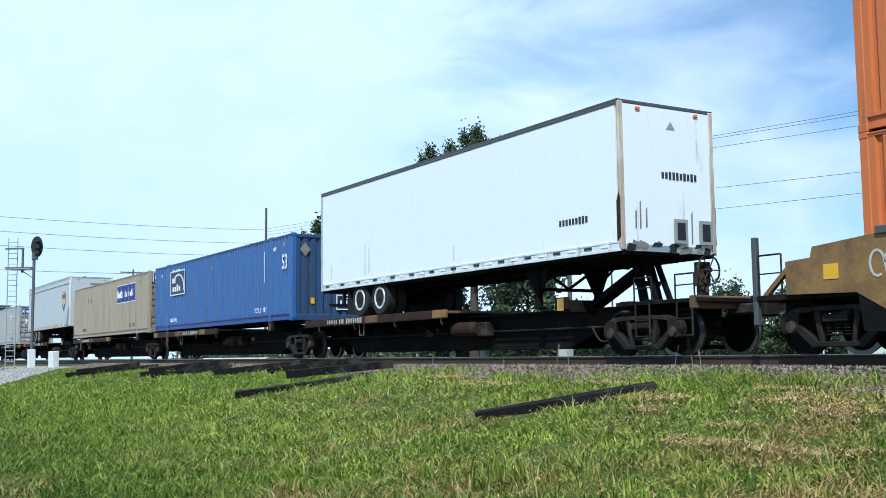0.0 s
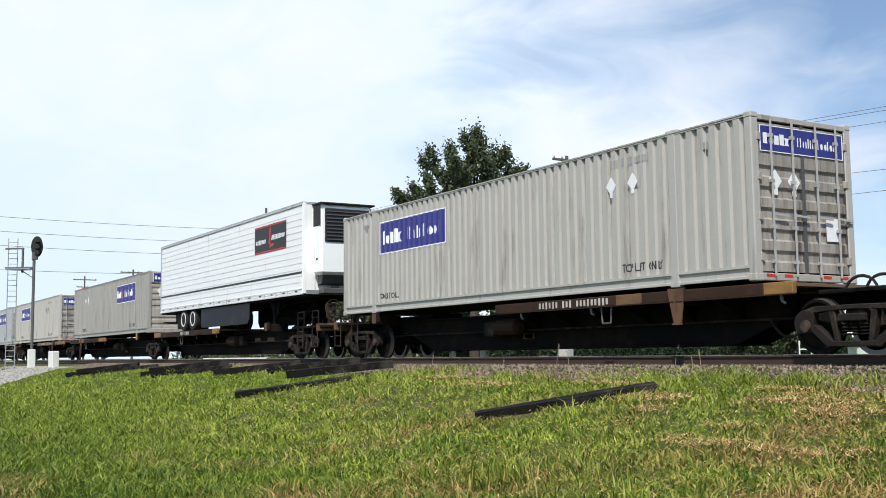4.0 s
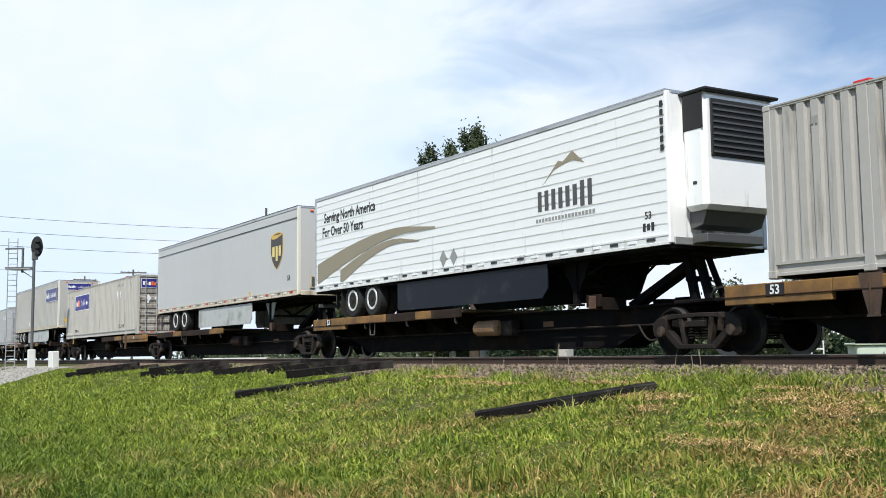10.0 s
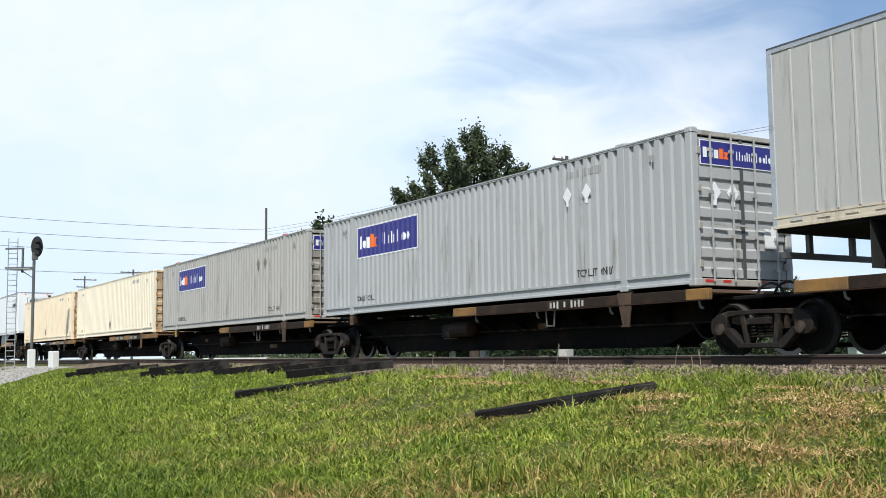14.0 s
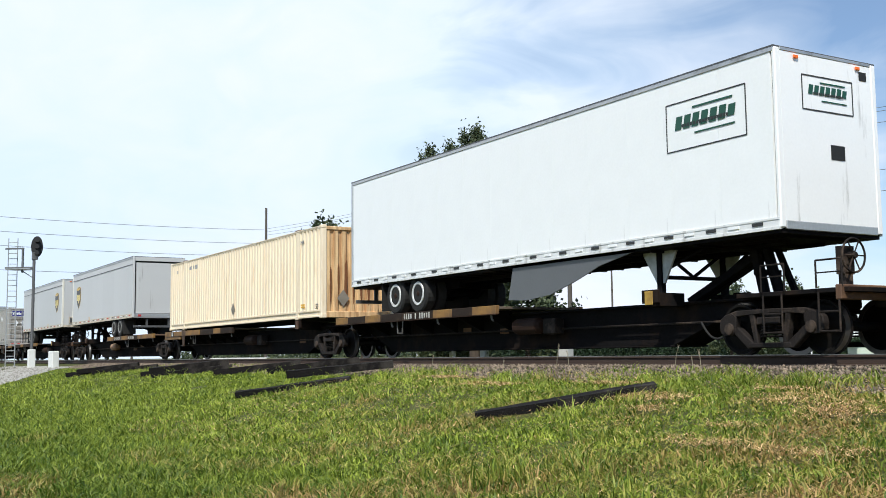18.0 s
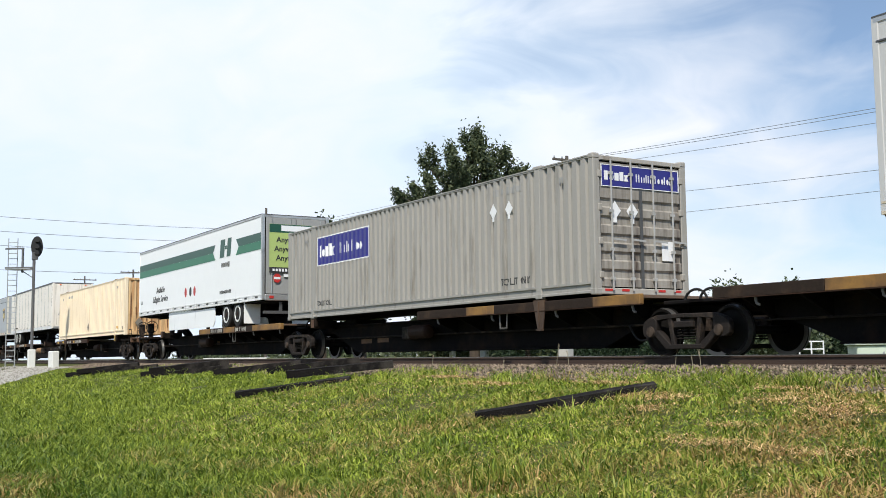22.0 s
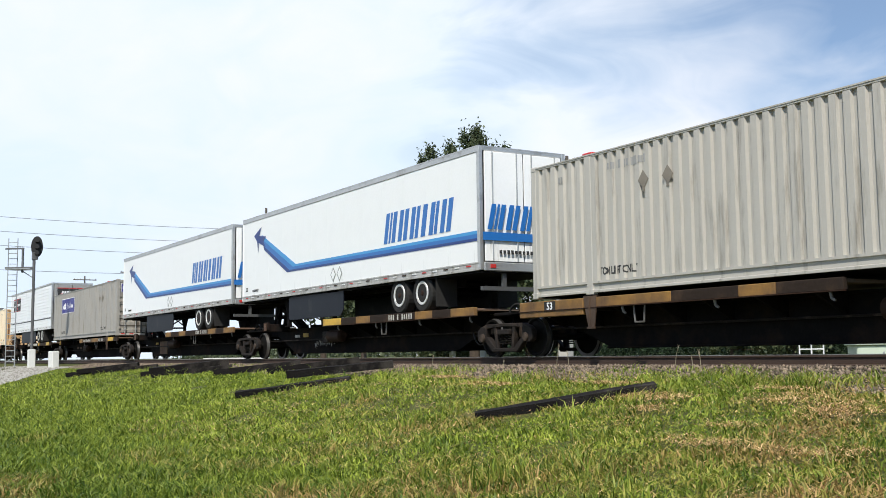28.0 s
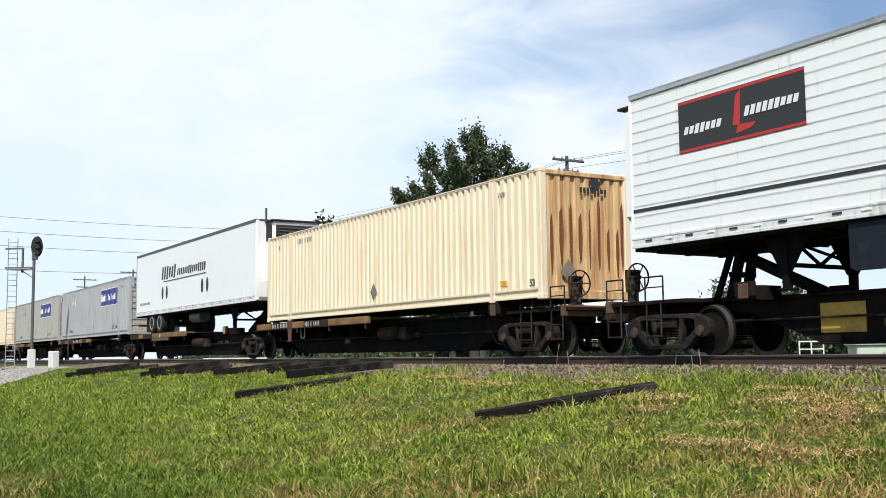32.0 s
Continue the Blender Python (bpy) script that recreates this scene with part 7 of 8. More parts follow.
def build_signal():
    t = thing("railway_signal", "tall galvanised signal mast with a black oval head", "signal")
    x, y = -65.57, -2.47
    zb = ground_z(y)
    t.location = (x, y, zb)
    part("mast", "m", lambda bm: rod(bm, (0, 0, 0.5), (0, 0, 6.7), 0.085, 12), "mast_grey", t)
    part("mast_base", "m", b_(-0.2, 0.2, -0.2, 0.2, 0.0, 1.1, 0.03), "pale_wall", t)
    def disc(bm):
        n = 24
        f = lambda k, yy: [bm.verts.new((k * 0.33 * math.cos(2 * math.pi * i / n), yy, 7.12 + k * 0.62 * math.sin(2 * math.pi * i / n))) for i in range(n)]
        A, B = f(1, -0.03), f(1, 0.03)
        for i in range(n):
            bm.faces.new((A[i], A[(i + 1) % n], B[(i + 1) % n], B[i]))
        bm.faces.new(A[::-1])
        bm.faces.new(B)
    h = part("signal_head", "m", disc, "signal_black", t, (0.08, 0.13, 0), 80, "black oval signal background")
    for z in (6.75, 7.12, 7.49):
        part("lens_hood", "m", lambda bm: (rod(bm, (0, -0.03, 0), (0, -0.3, 0), 0.13, 14)), "signal_black", h, (0, 0, z))
    part("head_bracket", "m", b_(-0.12, 0.12, -0.12, 0.2, 6.35, 6.8, 0.02), "mast_grey", t)
    part("platform_arm", "low", b_(-1.75, 0.0, -0.05, 0.05, 5.84, 5.94, 0.01), "mast_grey", t, (0, 0, 0), 55)
    part("platform_arm", "high", b_(-1.75, -0.62, -0.05, 0.05, 6.98, 7.08, 0.01), "mast_grey", t, (0, 0, 0), 55)
    part("platform_post", "m", b_(-0.74, -0.64, -0.05, 0.05, 5.6, 7.0), "mast_grey", t, (0, 0, 0), 55)
    part("platform_brace", "m", lambda bm: rod(bm, (-0.7, 0, 5.7), (-0.06, 0, 5.3), 0.03, 6), "mast_grey", t, (0, 0, 0), 55)
    part("platform_floor", "m", b_(-1.6, -0.1, -0.3, 0.3, 5.78, 5.83), "galv", t, (0, 0, 0), 55)
    lad = part("ladder_stile", "m", lambda bm: (rod(bm, (-0.27, 0, 0), (-0.27, 0, 7.6), 0.03, 6), rod(bm, (0.27, 0, 0), (0.27, 0, 7.6), 0.03, 6)), "galv", t, (-1.25, -0.98, 0.1), 60)
    for i in range(23):
        part("ladder_rung", "m", lambda bm: rod(bm, (-0.27, 0, 0), (0.27, 0, 0), 0.02, 6), "galv", lad, (0, 0, 0.3 + 0.32 * i))


build_signal()
solid("marker_post", "p", b_(-0.28, 0.28, -0.2, 0.2, 0.0, 0.95, 0.04), "pale_wall", (-60.39, -2.22, ground_z(-2.4)), 12, "short white painted marker post beside the track", "post")


def build_drive():
    """Pale gravel drive that meets the track."""
    ys = [-9.0, -7.5, -6.5, -5.5, -4.5, -3.6, -2.9, -2.3, -1.7]
    vs, fs = [], []
    for y in ys:
        x1 = -54.5 + (y + 3.6) * -1.8
        for k in range(7):
            vs.append((x1 - k * 2.2 + 0.25 * math.sin(y * 3 + k), y, ground_z(y) + 0.045))
    for j in range(len(ys) - 1):
        for k in range(6):
            fs.append((j * 7 + k, j * 7 + k + 1, (j + 1) * 7 + k + 1, (j + 1) * 7 + k))
    me = bpy.data.meshes.new("gravel_drive")
    me.from_pydata(vs, [], fs)
    me.materials.append(M["drive"])
    tagged(new("gravel_drive", me), "pale gravel drive beside the track", "driveway", kind="structure")


build_drive()


def pole(name, x, y, top, arms=(), seed=0, r=0.16, label="weathered wooden utility pole"):
    t = thing(name, label, "utility pole", "utility poles")
    zb = ground_z(y)
    t.location = (x, y, zb)
    part("pole_shaft", f"{top:.1f}{r}", lambda bm: rod(bm, (0, 0, -0.3), (0, 0, top - zb), r, 12, r * 0.65), "pole", t)
    for z, w in arms:
        a = part("cross_arm", f"{w}", b_(-0.06, 0.06, -w / 2, w / 2, -0.07, 0.07, 0.01), "pole", t, (0.14, 0, z - zb))
        for k in (-0.45, -0.2, 0.2, 0.45):
            part("insulator", "i", lambda bm: lathe(bm, [(0.03, 0.07), (0.06, 0.1), (0.05, 0.17), (0.025, 0.22)], 8, "Z"), "galv", a, (0, k * w, 0))
    return t


def wire(pts, sag, r=0.013):
    """A hanging wire between two places, as one thin tube."""
    a, b = Vector(pts[0]), Vector(pts[1])
    def fn(bm):
        n = 14
        q = [a.lerp(b, i / n) - Vector((0, 0, sag * 4 * (i / n) * (1 - i / n))) for i in range(n + 1)]
        side = (b - a).cross(Vector((0, 0, 1))).normalized()
        up = Vector((0, 0, 1))
        rings = [[bm.verts.new(p + r * (c * side + s * up)) for c, s in ((1, 0), (0, 1), (-1, 0), (0, -1))] for p in q]
        for A, B in zip(rings, rings[1:]):
            for i in range(4):
                bm.faces.new((A[i], A[(i + 1) % 4], B[(i + 1) % 4], B[i]))
    return solid("overhead_wire", f"{a}{b}", fn, "wire", label="thin overhead power wire", category="wire", group="overhead wires")


P1, P2, P3, P0 = (-51.7, 26.3), (-94.4, 23.3), (-80.0, -14.0), (-7.0, 29.4)
pole("utility_pole", *P1, 12.3, ((12.0, 2.4), (11.3, 1.6)))
pole("utility_pole", *P2, 14.2)
pole("utility_pole", *P3, 10.5, ((9.4, 2.0),))
pole("utility_pole", *P0, 12.6, ((12.3, 2.4),))
pole("utility_pole", -165, 22, 12.6, ((12.0, 3.4), (10.9, 2.4)))
pole("utility_pole", -141, 23, 11.8, ((11.4, 3.4),))
pole("utility_pole", -95, 66, 10.2, ((9.8, 2.2),), r=0.14)
for z1, z2, zz in ((12.05, 12.2, 10.35), (11.95, 11.9, 10.1), (11.5, 11.6, 9.5), (9.35, 9.5, 7.3), (8.05, 8.2, 6.7)):
    wire(((P0[0], P0[1], zz), (P1[0], P1[1], z1)), 0.15)
    wire(((P1[0], P1[1], z1), (P2[0], P2[1], z2)), 0.4)
for z2, z3 in ((12.1, 10.6), (10.8, 9.6), (9.6, 8.6), (7.9, 6.7)):
    wire(((P2[0], P2[1], z2), (P3[0], P3[1], z3)), 0.35, 0.018)


# ---- trees and far things ----
leaf_dark = patchy("tree_leaves", (0.036, 0.056, 0.030), (0.15, 0.175, 0.085), (0.15, 0.17, 0.085), 0.5, True, 0.25)


def leaf_mesh(c, size, rng, flat=0.55):
    """One mesh of small four-cornered leaves about the places c."""
    n = len(c)
    d1 = rng.normal(size=(n, 3)); d1 /= np.linalg.norm(d1, axis=1)[:, None]
    d2 = np.cross(d1, rng.normal(size=(n, 3))); d2 /= np.linalg.norm(d2, axis=1)[:, None]
    k = rng.uniform(0.6, 1.3, (n, 1)) * size
    V = np.stack([c - d1 * k, c - d2 * k * flat, c + d1 * k, c + d2 * k * flat], 1).astype(np.float32)
    me = bpy.data.meshes.new("crown")
    me.vertices.add(n * 4)
    me.vertices.foreach_set("co", V.ravel())
    me.loops.add(n * 4)
    me.loops.foreach_set("vertex_index", np.arange(n * 4, dtype=np.int32))
    me.polygons.add(n)
    me.polygons.foreach_set("loop_start", np.arange(0, n * 4, 4, dtype=np.int32))
    me.update(calc_edges=True)
    return me


def tree(label, x, y, height, spread, seed, sprays=60, leaves=240, leaf=0.11, low=0.35, size=0.42, fringe=()):
    """Limbs that end in drooping or upright sprays of leaves, with gaps between them. fringe adds limbs: turn, rise, reach."""
    t = thing("tree", label, "tree", "trees behind the track")
    t.location = (x, y, ground_z(y))
    rng = np.random.default_rng(seed)
    r = random.Random(seed)
    ends = []
    def wood(bm):
        rod(bm, (0, 0, -0.2), (0.05, 0, height * 0.45), 0.024 * height, 10, 0.014 * height)
        rod(bm, (0.05, 0, height * 0.45), (0.1, 0.05, height * 0.88), 0.014 * height, 8, 0.004 * height)
        limbs = [(i * 2.4 + r.uniform(-0.3, 0.3), low + (1.0 - low) * (i + 0.5) / sprays, None) for i in range(sprays)]
        for a, rise, reach in limbs + list(fringe):
            k = max(0.0, (rise - low) / (1.0 - low))
            if reach is None:
                reach = spread * (1.0 - k ** 2.2) ** 0.6 * r.uniform(0.55, 1.05)
            root = Vector((0.06, 0.02, height * (low * 0.8 + 0.6 * (rise - low))))
            e = Vector((math.cos(a) * reach, math.sin(a) * reach, height * rise - 0.25))
            rod(bm, root, e, 0.0055 * height, 5, 0.0015 * height)
            ends.append((e, (e - root).normalized() + Vector((0, 0, 0.5))))
            mid = root.lerp(e, r.uniform(0.5, 0.75)) + Vector((r.uniform(-0.3, 0.3), r.uniform(-0.3, 0.3), r.uniform(0.0, 0.3)))
            ends.append((mid, Vector((r.uniform(-1, 1), r.uniform(-1, 1), 0.8))))
    part("trunk", f"{seed}", wood, "bark", t, label="brown trunk and limbs")
    spots = []
    for e, way in ends:
        way = np.array(way.normalized())
        q = rng.normal(size=(leaves, 3)) * size * 0.36 + way * rng.normal(0, size * 0.62, (leaves, 1))
        spots.append(np.array(e) + q * rng.uniform(0.75, 1.2))
    me = leaf_mesh(np.concatenate(spots), leaf, rng)
    me.materials.append(leaf_dark)
    k = new("crown", me)
    k.parent = t
    k["label"] = "uneven crown of dark green leaf sprays with gaps"


# a turn of 4.17 points away from the open view's middle, to the west end of the crown; 1.03 to its east end
tree("tall dark green tree behind the track with an uneven top", -38.25, 10.7, 10.2, 2.75, 11, 46, 420, 0.072, 0.56, 0.33,
     ((4.0, 0.94, 1.75), (4.2, 0.90, 2.05), (4.3, 0.83, 1.9), (4.17, 0.765, 3.2), (4.0, 0.745, 2.8), (4.05, 0.715, 2.5), (0.8, 1.0, 0.2), (0.9, 1.02, 0.2), (1.0, 0.93, 1.3), (1.1, 0.85, 2.2), (1.0, 0.80, 2.7), (1.2, 0.76, 3.1), (4.1, 0.735, 3.1), (4.15, 0.765, 2.3), (4.25, 0.74, 1.7), (4.0, 0.79, 2.5), (4.3, 0.72, 2.2)))
tree("dark green tree behind the track", -37.5, 12.95, 5.5, 2.1, 12, 34, 150, 0.11, 0.2, 0.5)
tree("low spreading dark green tree behind the track", -42.6, 12.0, 4.0, 1.9, 17, 34, 150, 0.11, 0.15, 0.5)
tree("dark green tree behind the track", -64.0, 15.4, 9.6, 2.9, 13, 34, 110, 0.17, 0.35, 0.55)
tree("dark green tree behind the track", -60.5, 16.6, 8.6, 2.6, 14, 30, 110, 0.17, 0.35, 0.55)
tree("low dark green tree far behind the track", -46.0, 34.0, 4.5, 2.4, 15, 30, 120, 0.13, 0.2, 0.55)
tree("low dark green tree far behind the track", -43.0, 36.0, 4.4, 2.2, 16, 30, 120, 0.13, 0.2, 0.55)


def far_woods():
    """A low line of distant trees round the horizon."""
    rng = np.random.default_rng(21)
    n = 26000
    x = rng.uniform(-700, 260, n)
    y = 210 + rng.uniform(0, 30, n) + 25 * np.sin(x * 0.01)
    top = 5.0 + 2.2 * np.sin(x * 0.05) + 1.6 * np.sin(x * 0.17 + 1) + 1.0 * np.sin(x * 0.61)
    z = -0.5 + rng.random(n) ** 0.7 * np.maximum(top, 1.5)
    c = np.stack([x, y, z], 1)
    d1 = rng.normal(size=(n, 3)); d1 /= np.linalg.norm(d1, axis=1)[:, None]
    d2 = np.cross(d1, rng.normal(size=(n, 3))); d2 /= np.linalg.norm(d2, axis=1)[:, None]
    s = rng.uniform(0.6, 1.4, (n, 1))
    V = np.stack([c - d1 * s, c - d2 * s * 0.6, c + d1 * s, c + d2 * s * 0.6], 1).astype(np.float32)
    me = bpy.data.meshes.new("far_woods")
    me.vertices.add(n * 4)
    me.vertices.foreach_set("co", V.ravel())
    me.loops.add(n * 4)
    me.loops.foreach_set("vertex_index", np.arange(n * 4, dtype=np.int32))
    me.polygons.add(n)
    me.polygons.foreach_set("loop_start", np.arange(0, n * 4, 4, dtype=np.int32))
    me.update(calc_edges=True)
    me.materials.append(leaf_dark)
    tagged(new("far_woods", me), "low line of distant dark trees", "woods", kind="stuff")


far_woods()


def cabinet(x, y, turn):
    t = thing("equipment_cabinet", "low pale green trackside equipment cabinet", "cabinet")
    t.matrix_basis = pose(x, y, ground_z(y), 0, 0, turn)
    part("cabinet_body", "c", b_(-1.4, 1.4, -0.5, 0.5, 0.0, 0.8, 0.03), "green_box", t)
    part("cabinet_lid", "c", b_(-1.48, 1.48, -0.58, 0.58, 0.8, 0.88, 0.02), "green_box", t)
    for i in range(3):
        d = part("cabinet_door", "c", b_(-0.42, 0.42, -0.02, 0.0, 0.1, 0.72, 0.006), "green_box", t, (-0.93 + 0.93 * i, -0.5, 0))
        part("handle", "c", b_(-0.02, 0.02, -0.05, -0.02, 0.45, 0.6), "galv", d, (0.34, 0, 0))


cabinet(-21.65, 16.05, 55)


def barrier(x, y, turn):
    t = thing("pipe_barrier", "small white pipe barrier behind the track", "barrier")
    t.matrix_basis = pose(x, y, ground_z(y), 0, 0, turn)
    for k in (-0.38, 0.0, 0.38):
        part("post", "b", lambda bm: rod(bm, (0, 0, 0), (0, 0, 0.98), 0.025, 8), "white", t, (k, 0, 0))
    for z in (0.7, 0.95):
        part("bar", "b", lambda bm: rod(bm, (-0.38, 0, 0), (0.38, 0, 0), 0.022, 8), "white", t, (0, 0, z))


barrier(-23.8, 14.6, 50)
for x, y, w, lab in ((-31.9, 10.7, 0.42, "cream concrete block behind the track"), (-39.8, 12.2, 0.3, "white painted block behind the track"), (-41.2, 11.4, 0.24, "white painted block behind the track")):
    solid("marker_block", f"{w}", b_(-w / 2, w / 2, -w / 2, w / 2, 0, 0.98 if w < 0.4 else 1.2, 0.02), "pale_wall" if w < 0.4 else "concrete", (x, y, ground_z(y)), 20, lab, "block")

solid("low_wall", "w", b_(-2.3, 2.3, -0.15, 0.15, 0.0, 0.62, 0.02), "pale_wall", (-75.2, 13.4, ground_z(13.4)), 70, "low pale concrete wall beyond the track", "wall")

# ---- ballast, grass and weeds ----
stones("ballast", "grey broken stone ballast along the track", 62000, 31, ((-60, 4), (-3.2, 3.4)), (0.02, 0.045), ballast_mat, 0.0, lambda x, y: np.where(y < -1.9, np.clip(1.0 + (y + 1.9) * 1.6 + 1.6 * np.exp(-((x + 7.9) / 1.3) ** 2 - ((y + 2.5) / 0.6) ** 2), 0, 1), np.where(y < 0.5, 1.0, 0.35)))
stones("drive_gravel", "pale loose gravel on the drive", 5000, 32, ((-75, -47), (-9, -2)), (0.02, 0.05), island_stone("pale_gravel", (0.24, 0.22, 0.19), (0.48, 0.46, 0.41)), 0.04, lambda x, y: (x < -54.5 - (y + 3.6) * 1.8).astype(float))


# leaf greens darkened to stand for the shadow the hedge lies in
shaded_hedge_leaves = patchy("shaded_hedge_leaves", (0.010, 0.022, 0.009), (0.022, 0.042, 0.015), (0.025, 0.04, 0.015), 0.6, True, 0.1)


def hedge():
    """A low hedge beyond the track, with shade put into its leaf colour."""
    rng = np.random.default_rng(27)
    n = 24000
    x = rng.uniform(-80, 6, n)
    y = 38 + rng.uniform(0, 1.6, n)
    z = -0.5 + rng.random(n) ** 0.8 * (1.25 + 0.2 * np.sin(x * 0.7) + 0.12 * np.sin(x * 2.3))
    c = np.stack([x, y, z], 1)
    d1 = rng.normal(size=(n, 3)); d1 /= np.linalg.norm(d1, axis=1)[:, None]
    d2 = np.cross(d1, rng.normal(size=(n, 3))); d2 /= np.linalg.norm(d2, axis=1)[:, None]
    s = rng.uniform(0.06, 0.16, (n, 1))
    V = np.stack([c - d1 * s, c - d2 * s * 0.6, c + d1 * s, c + d2 * s * 0.6], 1).astype(np.float32)
    me = bpy.data.meshes.new("hedge")
    me.vertices.add(n * 4)
    me.vertices.foreach_set("co", V.ravel())
    me.loops.add(n * 4)
    me.loops.foreach_set("vertex_index", np.arange(n * 4, dtype=np.int32))
    me.polygons.add(n)
    me.polygons.foreach_set("loop_start", np.arange(0, n * 4, 4, dtype=np.int32))
    me.update(calc_edges=True)
    me.materials.append(shaded_hedge_leaves)
    tagged(new("hedge", me), "low green hedge beyond the track, its leaves darkened as in shade", "hedge", kind="stuff")


hedge()


# dry straw lies in a few patches: x, y, half length along and across the bank
STRAW = ((-11.2, -3.9, 0.9, 0.28), (-10.4, -4.5, 0.5, 0.2), (-8.6, -3.75, 0.8, 0.3), (-7.6, -4.1, 0.7, 0.45), (-8.3, -5.8, 0.55, 0.22), (-6.9, -5.9, 0.45, 0.18),
         (-6.2, -5.7, 0.4, 0.15), (-8.5, -5.1, 0.35, 0.14), (-15.8, -3.4, 0.9, 0.2), (-13.0, -2.9, 0.8, 0.2), (-9.6, -3.0, 0.6, 0.2), (-18.5, -2.6, 1.0, 0.2), (-6.2, -4.6, 0.4, 0.25))


def lawn_keep(x, y):
    """Blades stand where the camera looks, thinner with distance and on the stones."""
    d = -0.857 * x + 0.515 * (y + 13.775)
    u = (0.515 * x + 0.857 * (y + 13.775)) / np.maximum(d, 0.1)
    seen = (d > 4.0) & (np.abs(u) < 0.5)
    thin = np.where(y > -2.9, np.clip((-1.9 - y) / 1.0, 0.0, 1.0), 1.0) * (0.75 + 0.25 * np.sin(x * 0.9 + np.sin(y * 1.3)) * np.sin(y * 1.1))
    bare = 1.0 - 0.85 * np.max([np.exp(-((x - px) / a) ** 2 - ((y - py) / b) ** 2) for px, py, a, b in STRAW], axis=0)
    thin = thin * bare * (1.0 - 0.92 * np.exp(-((x + 7.9) / 1.25) ** 2 - ((y + 2.35) / 0.55) ** 2))
    drive = np.where(x < -54.5 - (y + 3.6) * 1.8, 0.0, 1.0)
    return np.where(seen, np.clip(14.0 / np.maximum(d, 1.0), 0.15, 1.0) * thin * drive, 0.0)


blades("grass", "short uneven lawn grass on the bank", 640000, 41, ((-62, 3), (-14.5, -1.5)), (0.06, 0.2), (0.006, 0.012), lawn_keep)
blades("low_grass", "short matted grass between the taller blades", 330000, 45, ((-34, 1), (-12.5, -2.2)), (0.03, 0.07), (0.007, 0.014), lambda x, y: lawn_keep(x, y) * 0.9, None, 1.6, -0.005)
blades("tall_grass", "taller grass tufts along the ballast edge", 60000, 42, ((-45, 1), (-8.0, -1.2)), (0.18, 0.4), (0.005, 0.009),
       lambda x, y: lawn_keep(x, np.minimum(y, -3.0)) * np.clip(np.sin(x * 1.3 + 0.7 * np.sin(x * 0.37)) * np.sin(y * 1.1 + x * 0.3) - 0.3, 0.0, 1.0) * 1.3)
def along_tie(x, y):
    """Most blades stand close before the near tie, fewer behind it."""
    u = ((x + 12.15) * 0.53 + (y + 4.47) * 0.85) / 1.35
    v = (x + 12.15) * 0.85 - (y + 4.47) * 0.53 - 0.22
    return np.where(np.abs(u) < 1.1, np.exp(-(v / 0.12) ** 2), 0.0) * (0.35 + 0.65 * (np.sin(x * 9.0 + y * 7.0) > -0.2))


blades("tie_grass", "grass growing against the fallen tie", 26000, 46, ((-14, -10.5), (-6.2, -2.6)), (0.10, 0.24), (0.005, 0.010), along_tie)
blades("edge_grass", "lush green tufts at the edge of the ballast", 46000, 47, ((-24, -8.6), (-3.4, -1.0)), (0.12, 0.32), (0.005, 0.010),
       lambda x, y: np.maximum(np.exp(-((x + 11.0) / 1.75) ** 4), np.maximum(np.exp(-((x + 20.7) / 0.7) ** 2), 0.5 * np.exp(-((x + 16.9) / 0.35) ** 2))) * np.exp(-((y + 2.25) / 0.6) ** 2) * (0.55 + 0.45 * np.sin(x * 6.3 + 2.0 * np.sin(y * 5.0))))
blades("shoulder_grass", "grass growing into the ballast shoulder", 46000, 43, ((-45, -3), (-2.6, -0.45)), (0.08, 0.24), (0.004, 0.008),
       lambda x, y: lawn_keep(x, y * 0 - 3.2) * np.clip(0.55 + 0.6 * np.sin(x * 0.83 + 0.4) + 0.3 * np.sin(x * 2.3 + y * 2) + (-1.6 - y) * 0.7, 0.0, 1.0))
def straw_keep(x, y):
    k = np.zeros_like(x)
    for px, py, a, b in STRAW:
        k = np.maximum(k, np.exp(-((x - px) / a) ** 2 - ((y - py) / b) ** 2))
    rough = 0.75 + 0.4 * np.sin(x * 5.3 + 2 * np.sin(y * 4.1)) * np.sin(y * 7.7 + 1.5 * np.sin(x * 3.3))
    return np.clip(k * 1.2 * rough - 0.1, 0.03, 1.0)


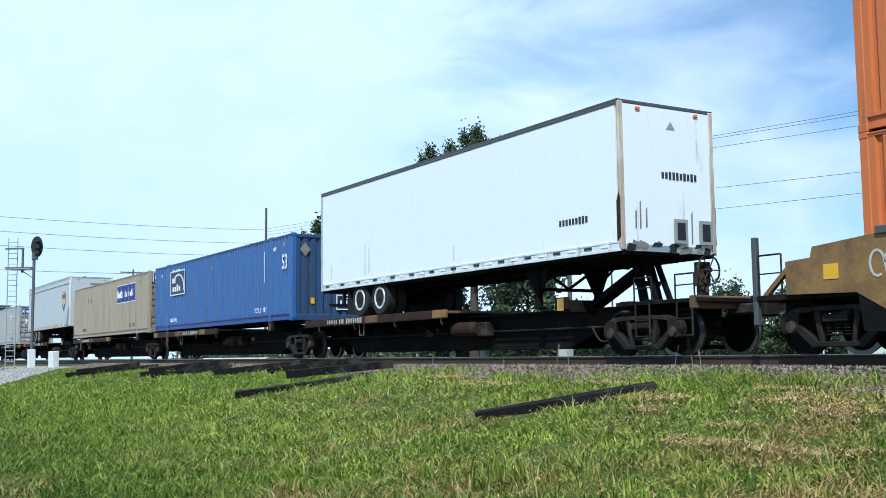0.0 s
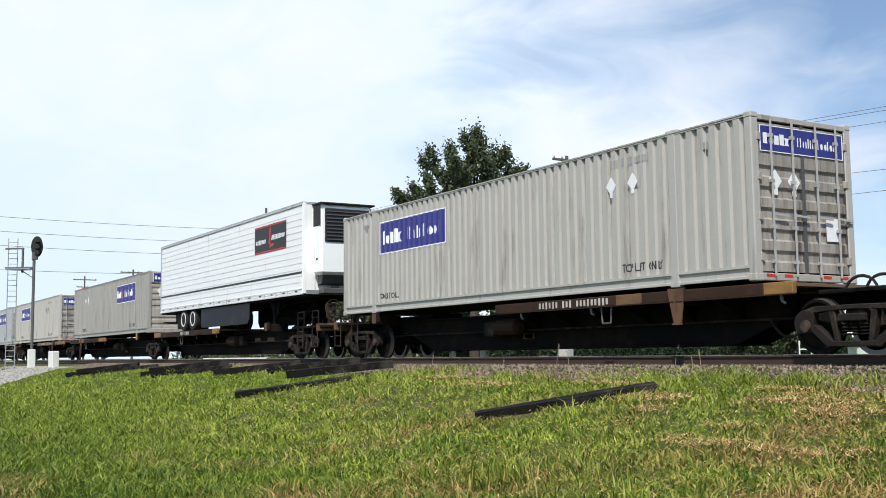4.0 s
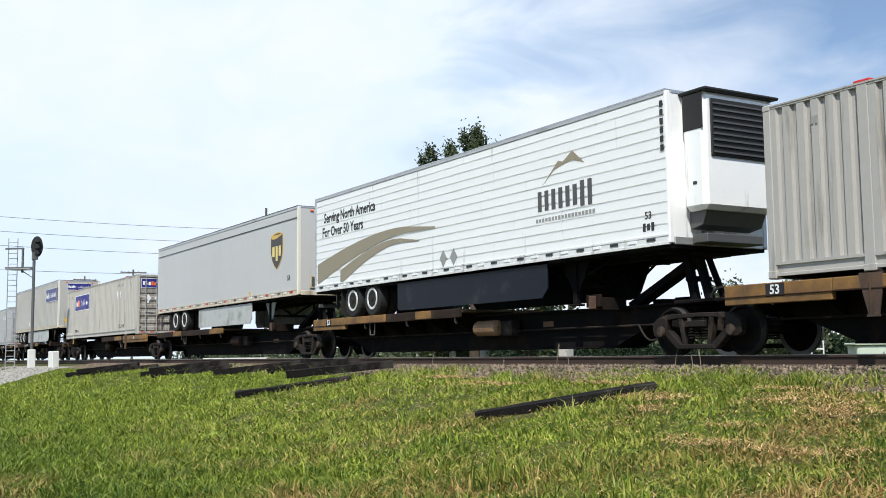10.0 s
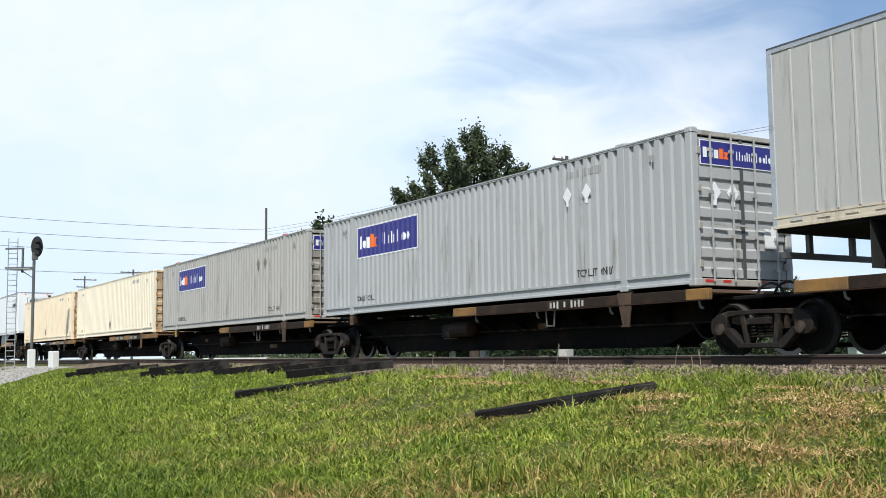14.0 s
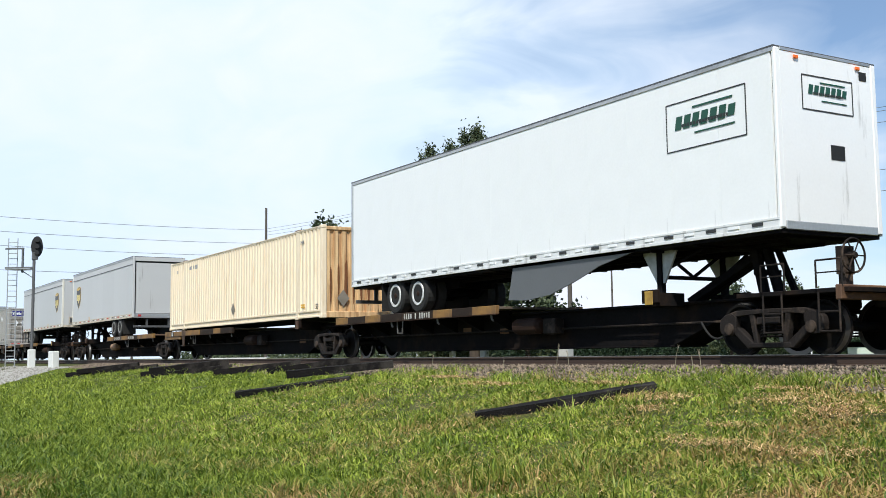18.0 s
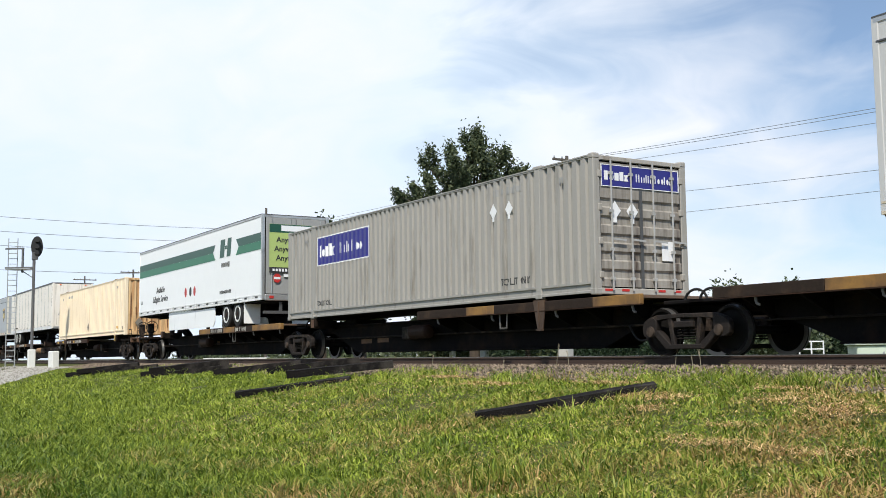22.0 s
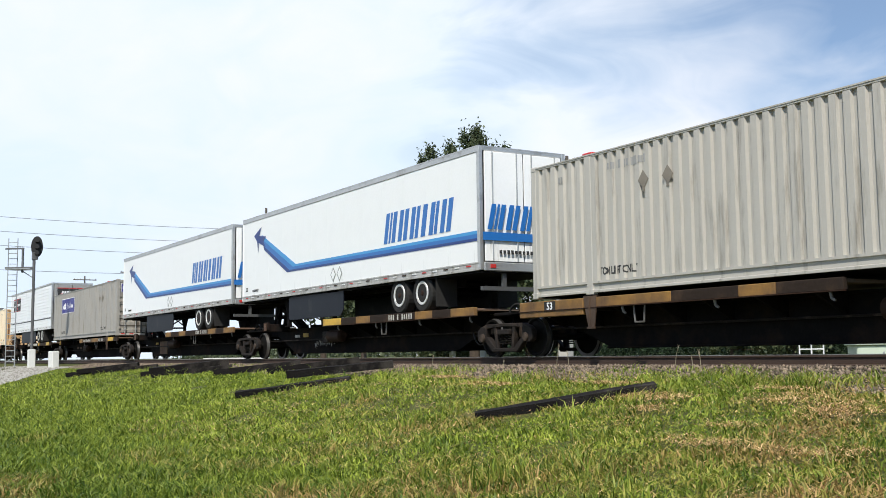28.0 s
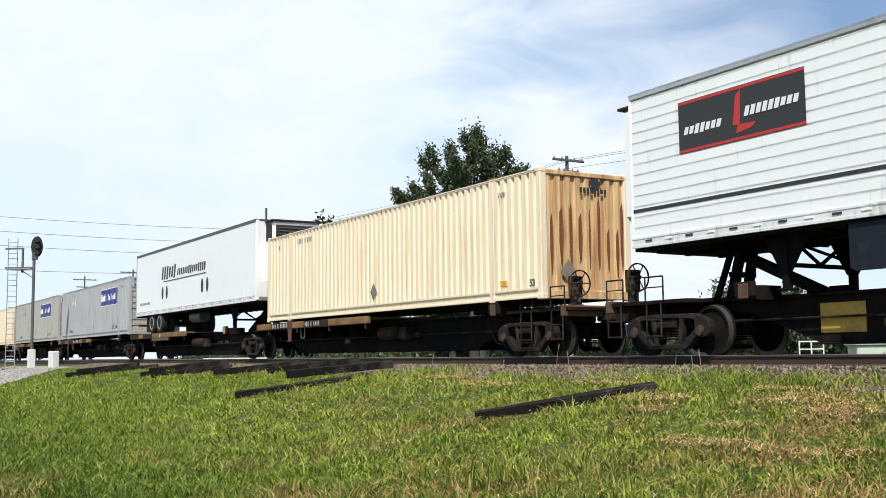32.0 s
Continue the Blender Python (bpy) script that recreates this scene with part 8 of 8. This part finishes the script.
blades("straw", "dry brown straw lying in patches on the bank", 230000, 44, ((-22, -3), (-8.5, -1.6)), (0.02, 0.05), (0.0028, 0.0055),
       straw_keep, island_stone("straw_stems", (0.26, 0.14, 0.055), (0.86, 0.58, 0.28)), 5.5, 0.075)


def weed(x, y, h, seed):
    rng = random.Random(seed)
    t = thing("weed_stalk", "dry weed stalk beside the rail", "weed", "weeds at the track")
    t.location = (x, y, ground_z(y) - 0.02)
    lean = rng.uniform(-0.3, 0.3) * h
    def fn(bm):
        rod(bm, (0, 0, 0), (lean * 0.4, 0, h * 0.6), 0.006, 5, 0.005)
        rod(bm, (lean * 0.4, 0, h * 0.6), (lean, 0.02, h), 0.005, 5, 0.003)
    part("stalk", f"{seed}", fn, "olive", t)
    def heads(bm):
        for i in range(3):
            z = h * (0.7 + 0.1 * i)
            c = Vector((lean * (z / h) ** 1.5, 0, z))
            e = c + Vector((rng.uniform(-0.03, 0.03), rng.uniform(-0.03, 0.03), rng.uniform(0.03, 0.07)))
            rod(bm, c, e, 0.006, 4, 0.002)
    part("seed_heads", f"{seed}", heads, "olive", t)


for i, (x, y, h) in enumerate(((-17.5, -0.6, 0.75), (-17.2, -0.5, 0.55), (-15.0, 0.3, 0.62), (-13.8, -0.4, 0.36), (-13.55, -0.45, 0.52), (-22.0, -0.9, 0.5), (-19.0, -0.9, 0.34))):
    weed(x, y, h * 0.72, i)


# ---- what moves ----
def motions():
    """The train rolls by; every wheelset turns with it."""
    for ob, along, z, turned in MOVING:
        walk(ob, [(t, pose(along + s, YC, z, 0, 0, turned)) for t, s in TRAIN])
    ts, ss = [t for t, _ in TRAIN], [s for _, s in TRAIN]
    rows = []
    for k in range(32 * FPS + 1):
        t = k / FPS
        turn = (float(np.interp(t, ts, ss)) - TRAIN[0][1]) / WHEEL_R
        rows.append((t, Matrix.Rotation(turn, 4, "Y")))
    first = WHEELSETS[0]
    walk(first, rows)
    keys = first.animation_data
    for w in WHEELSETS[1:]:
        w.rotation_mode = "QUATERNION"
        own = w.animation_data_create()
        own.action, own.action_slot = keys.action, keys.action_slot


motions()
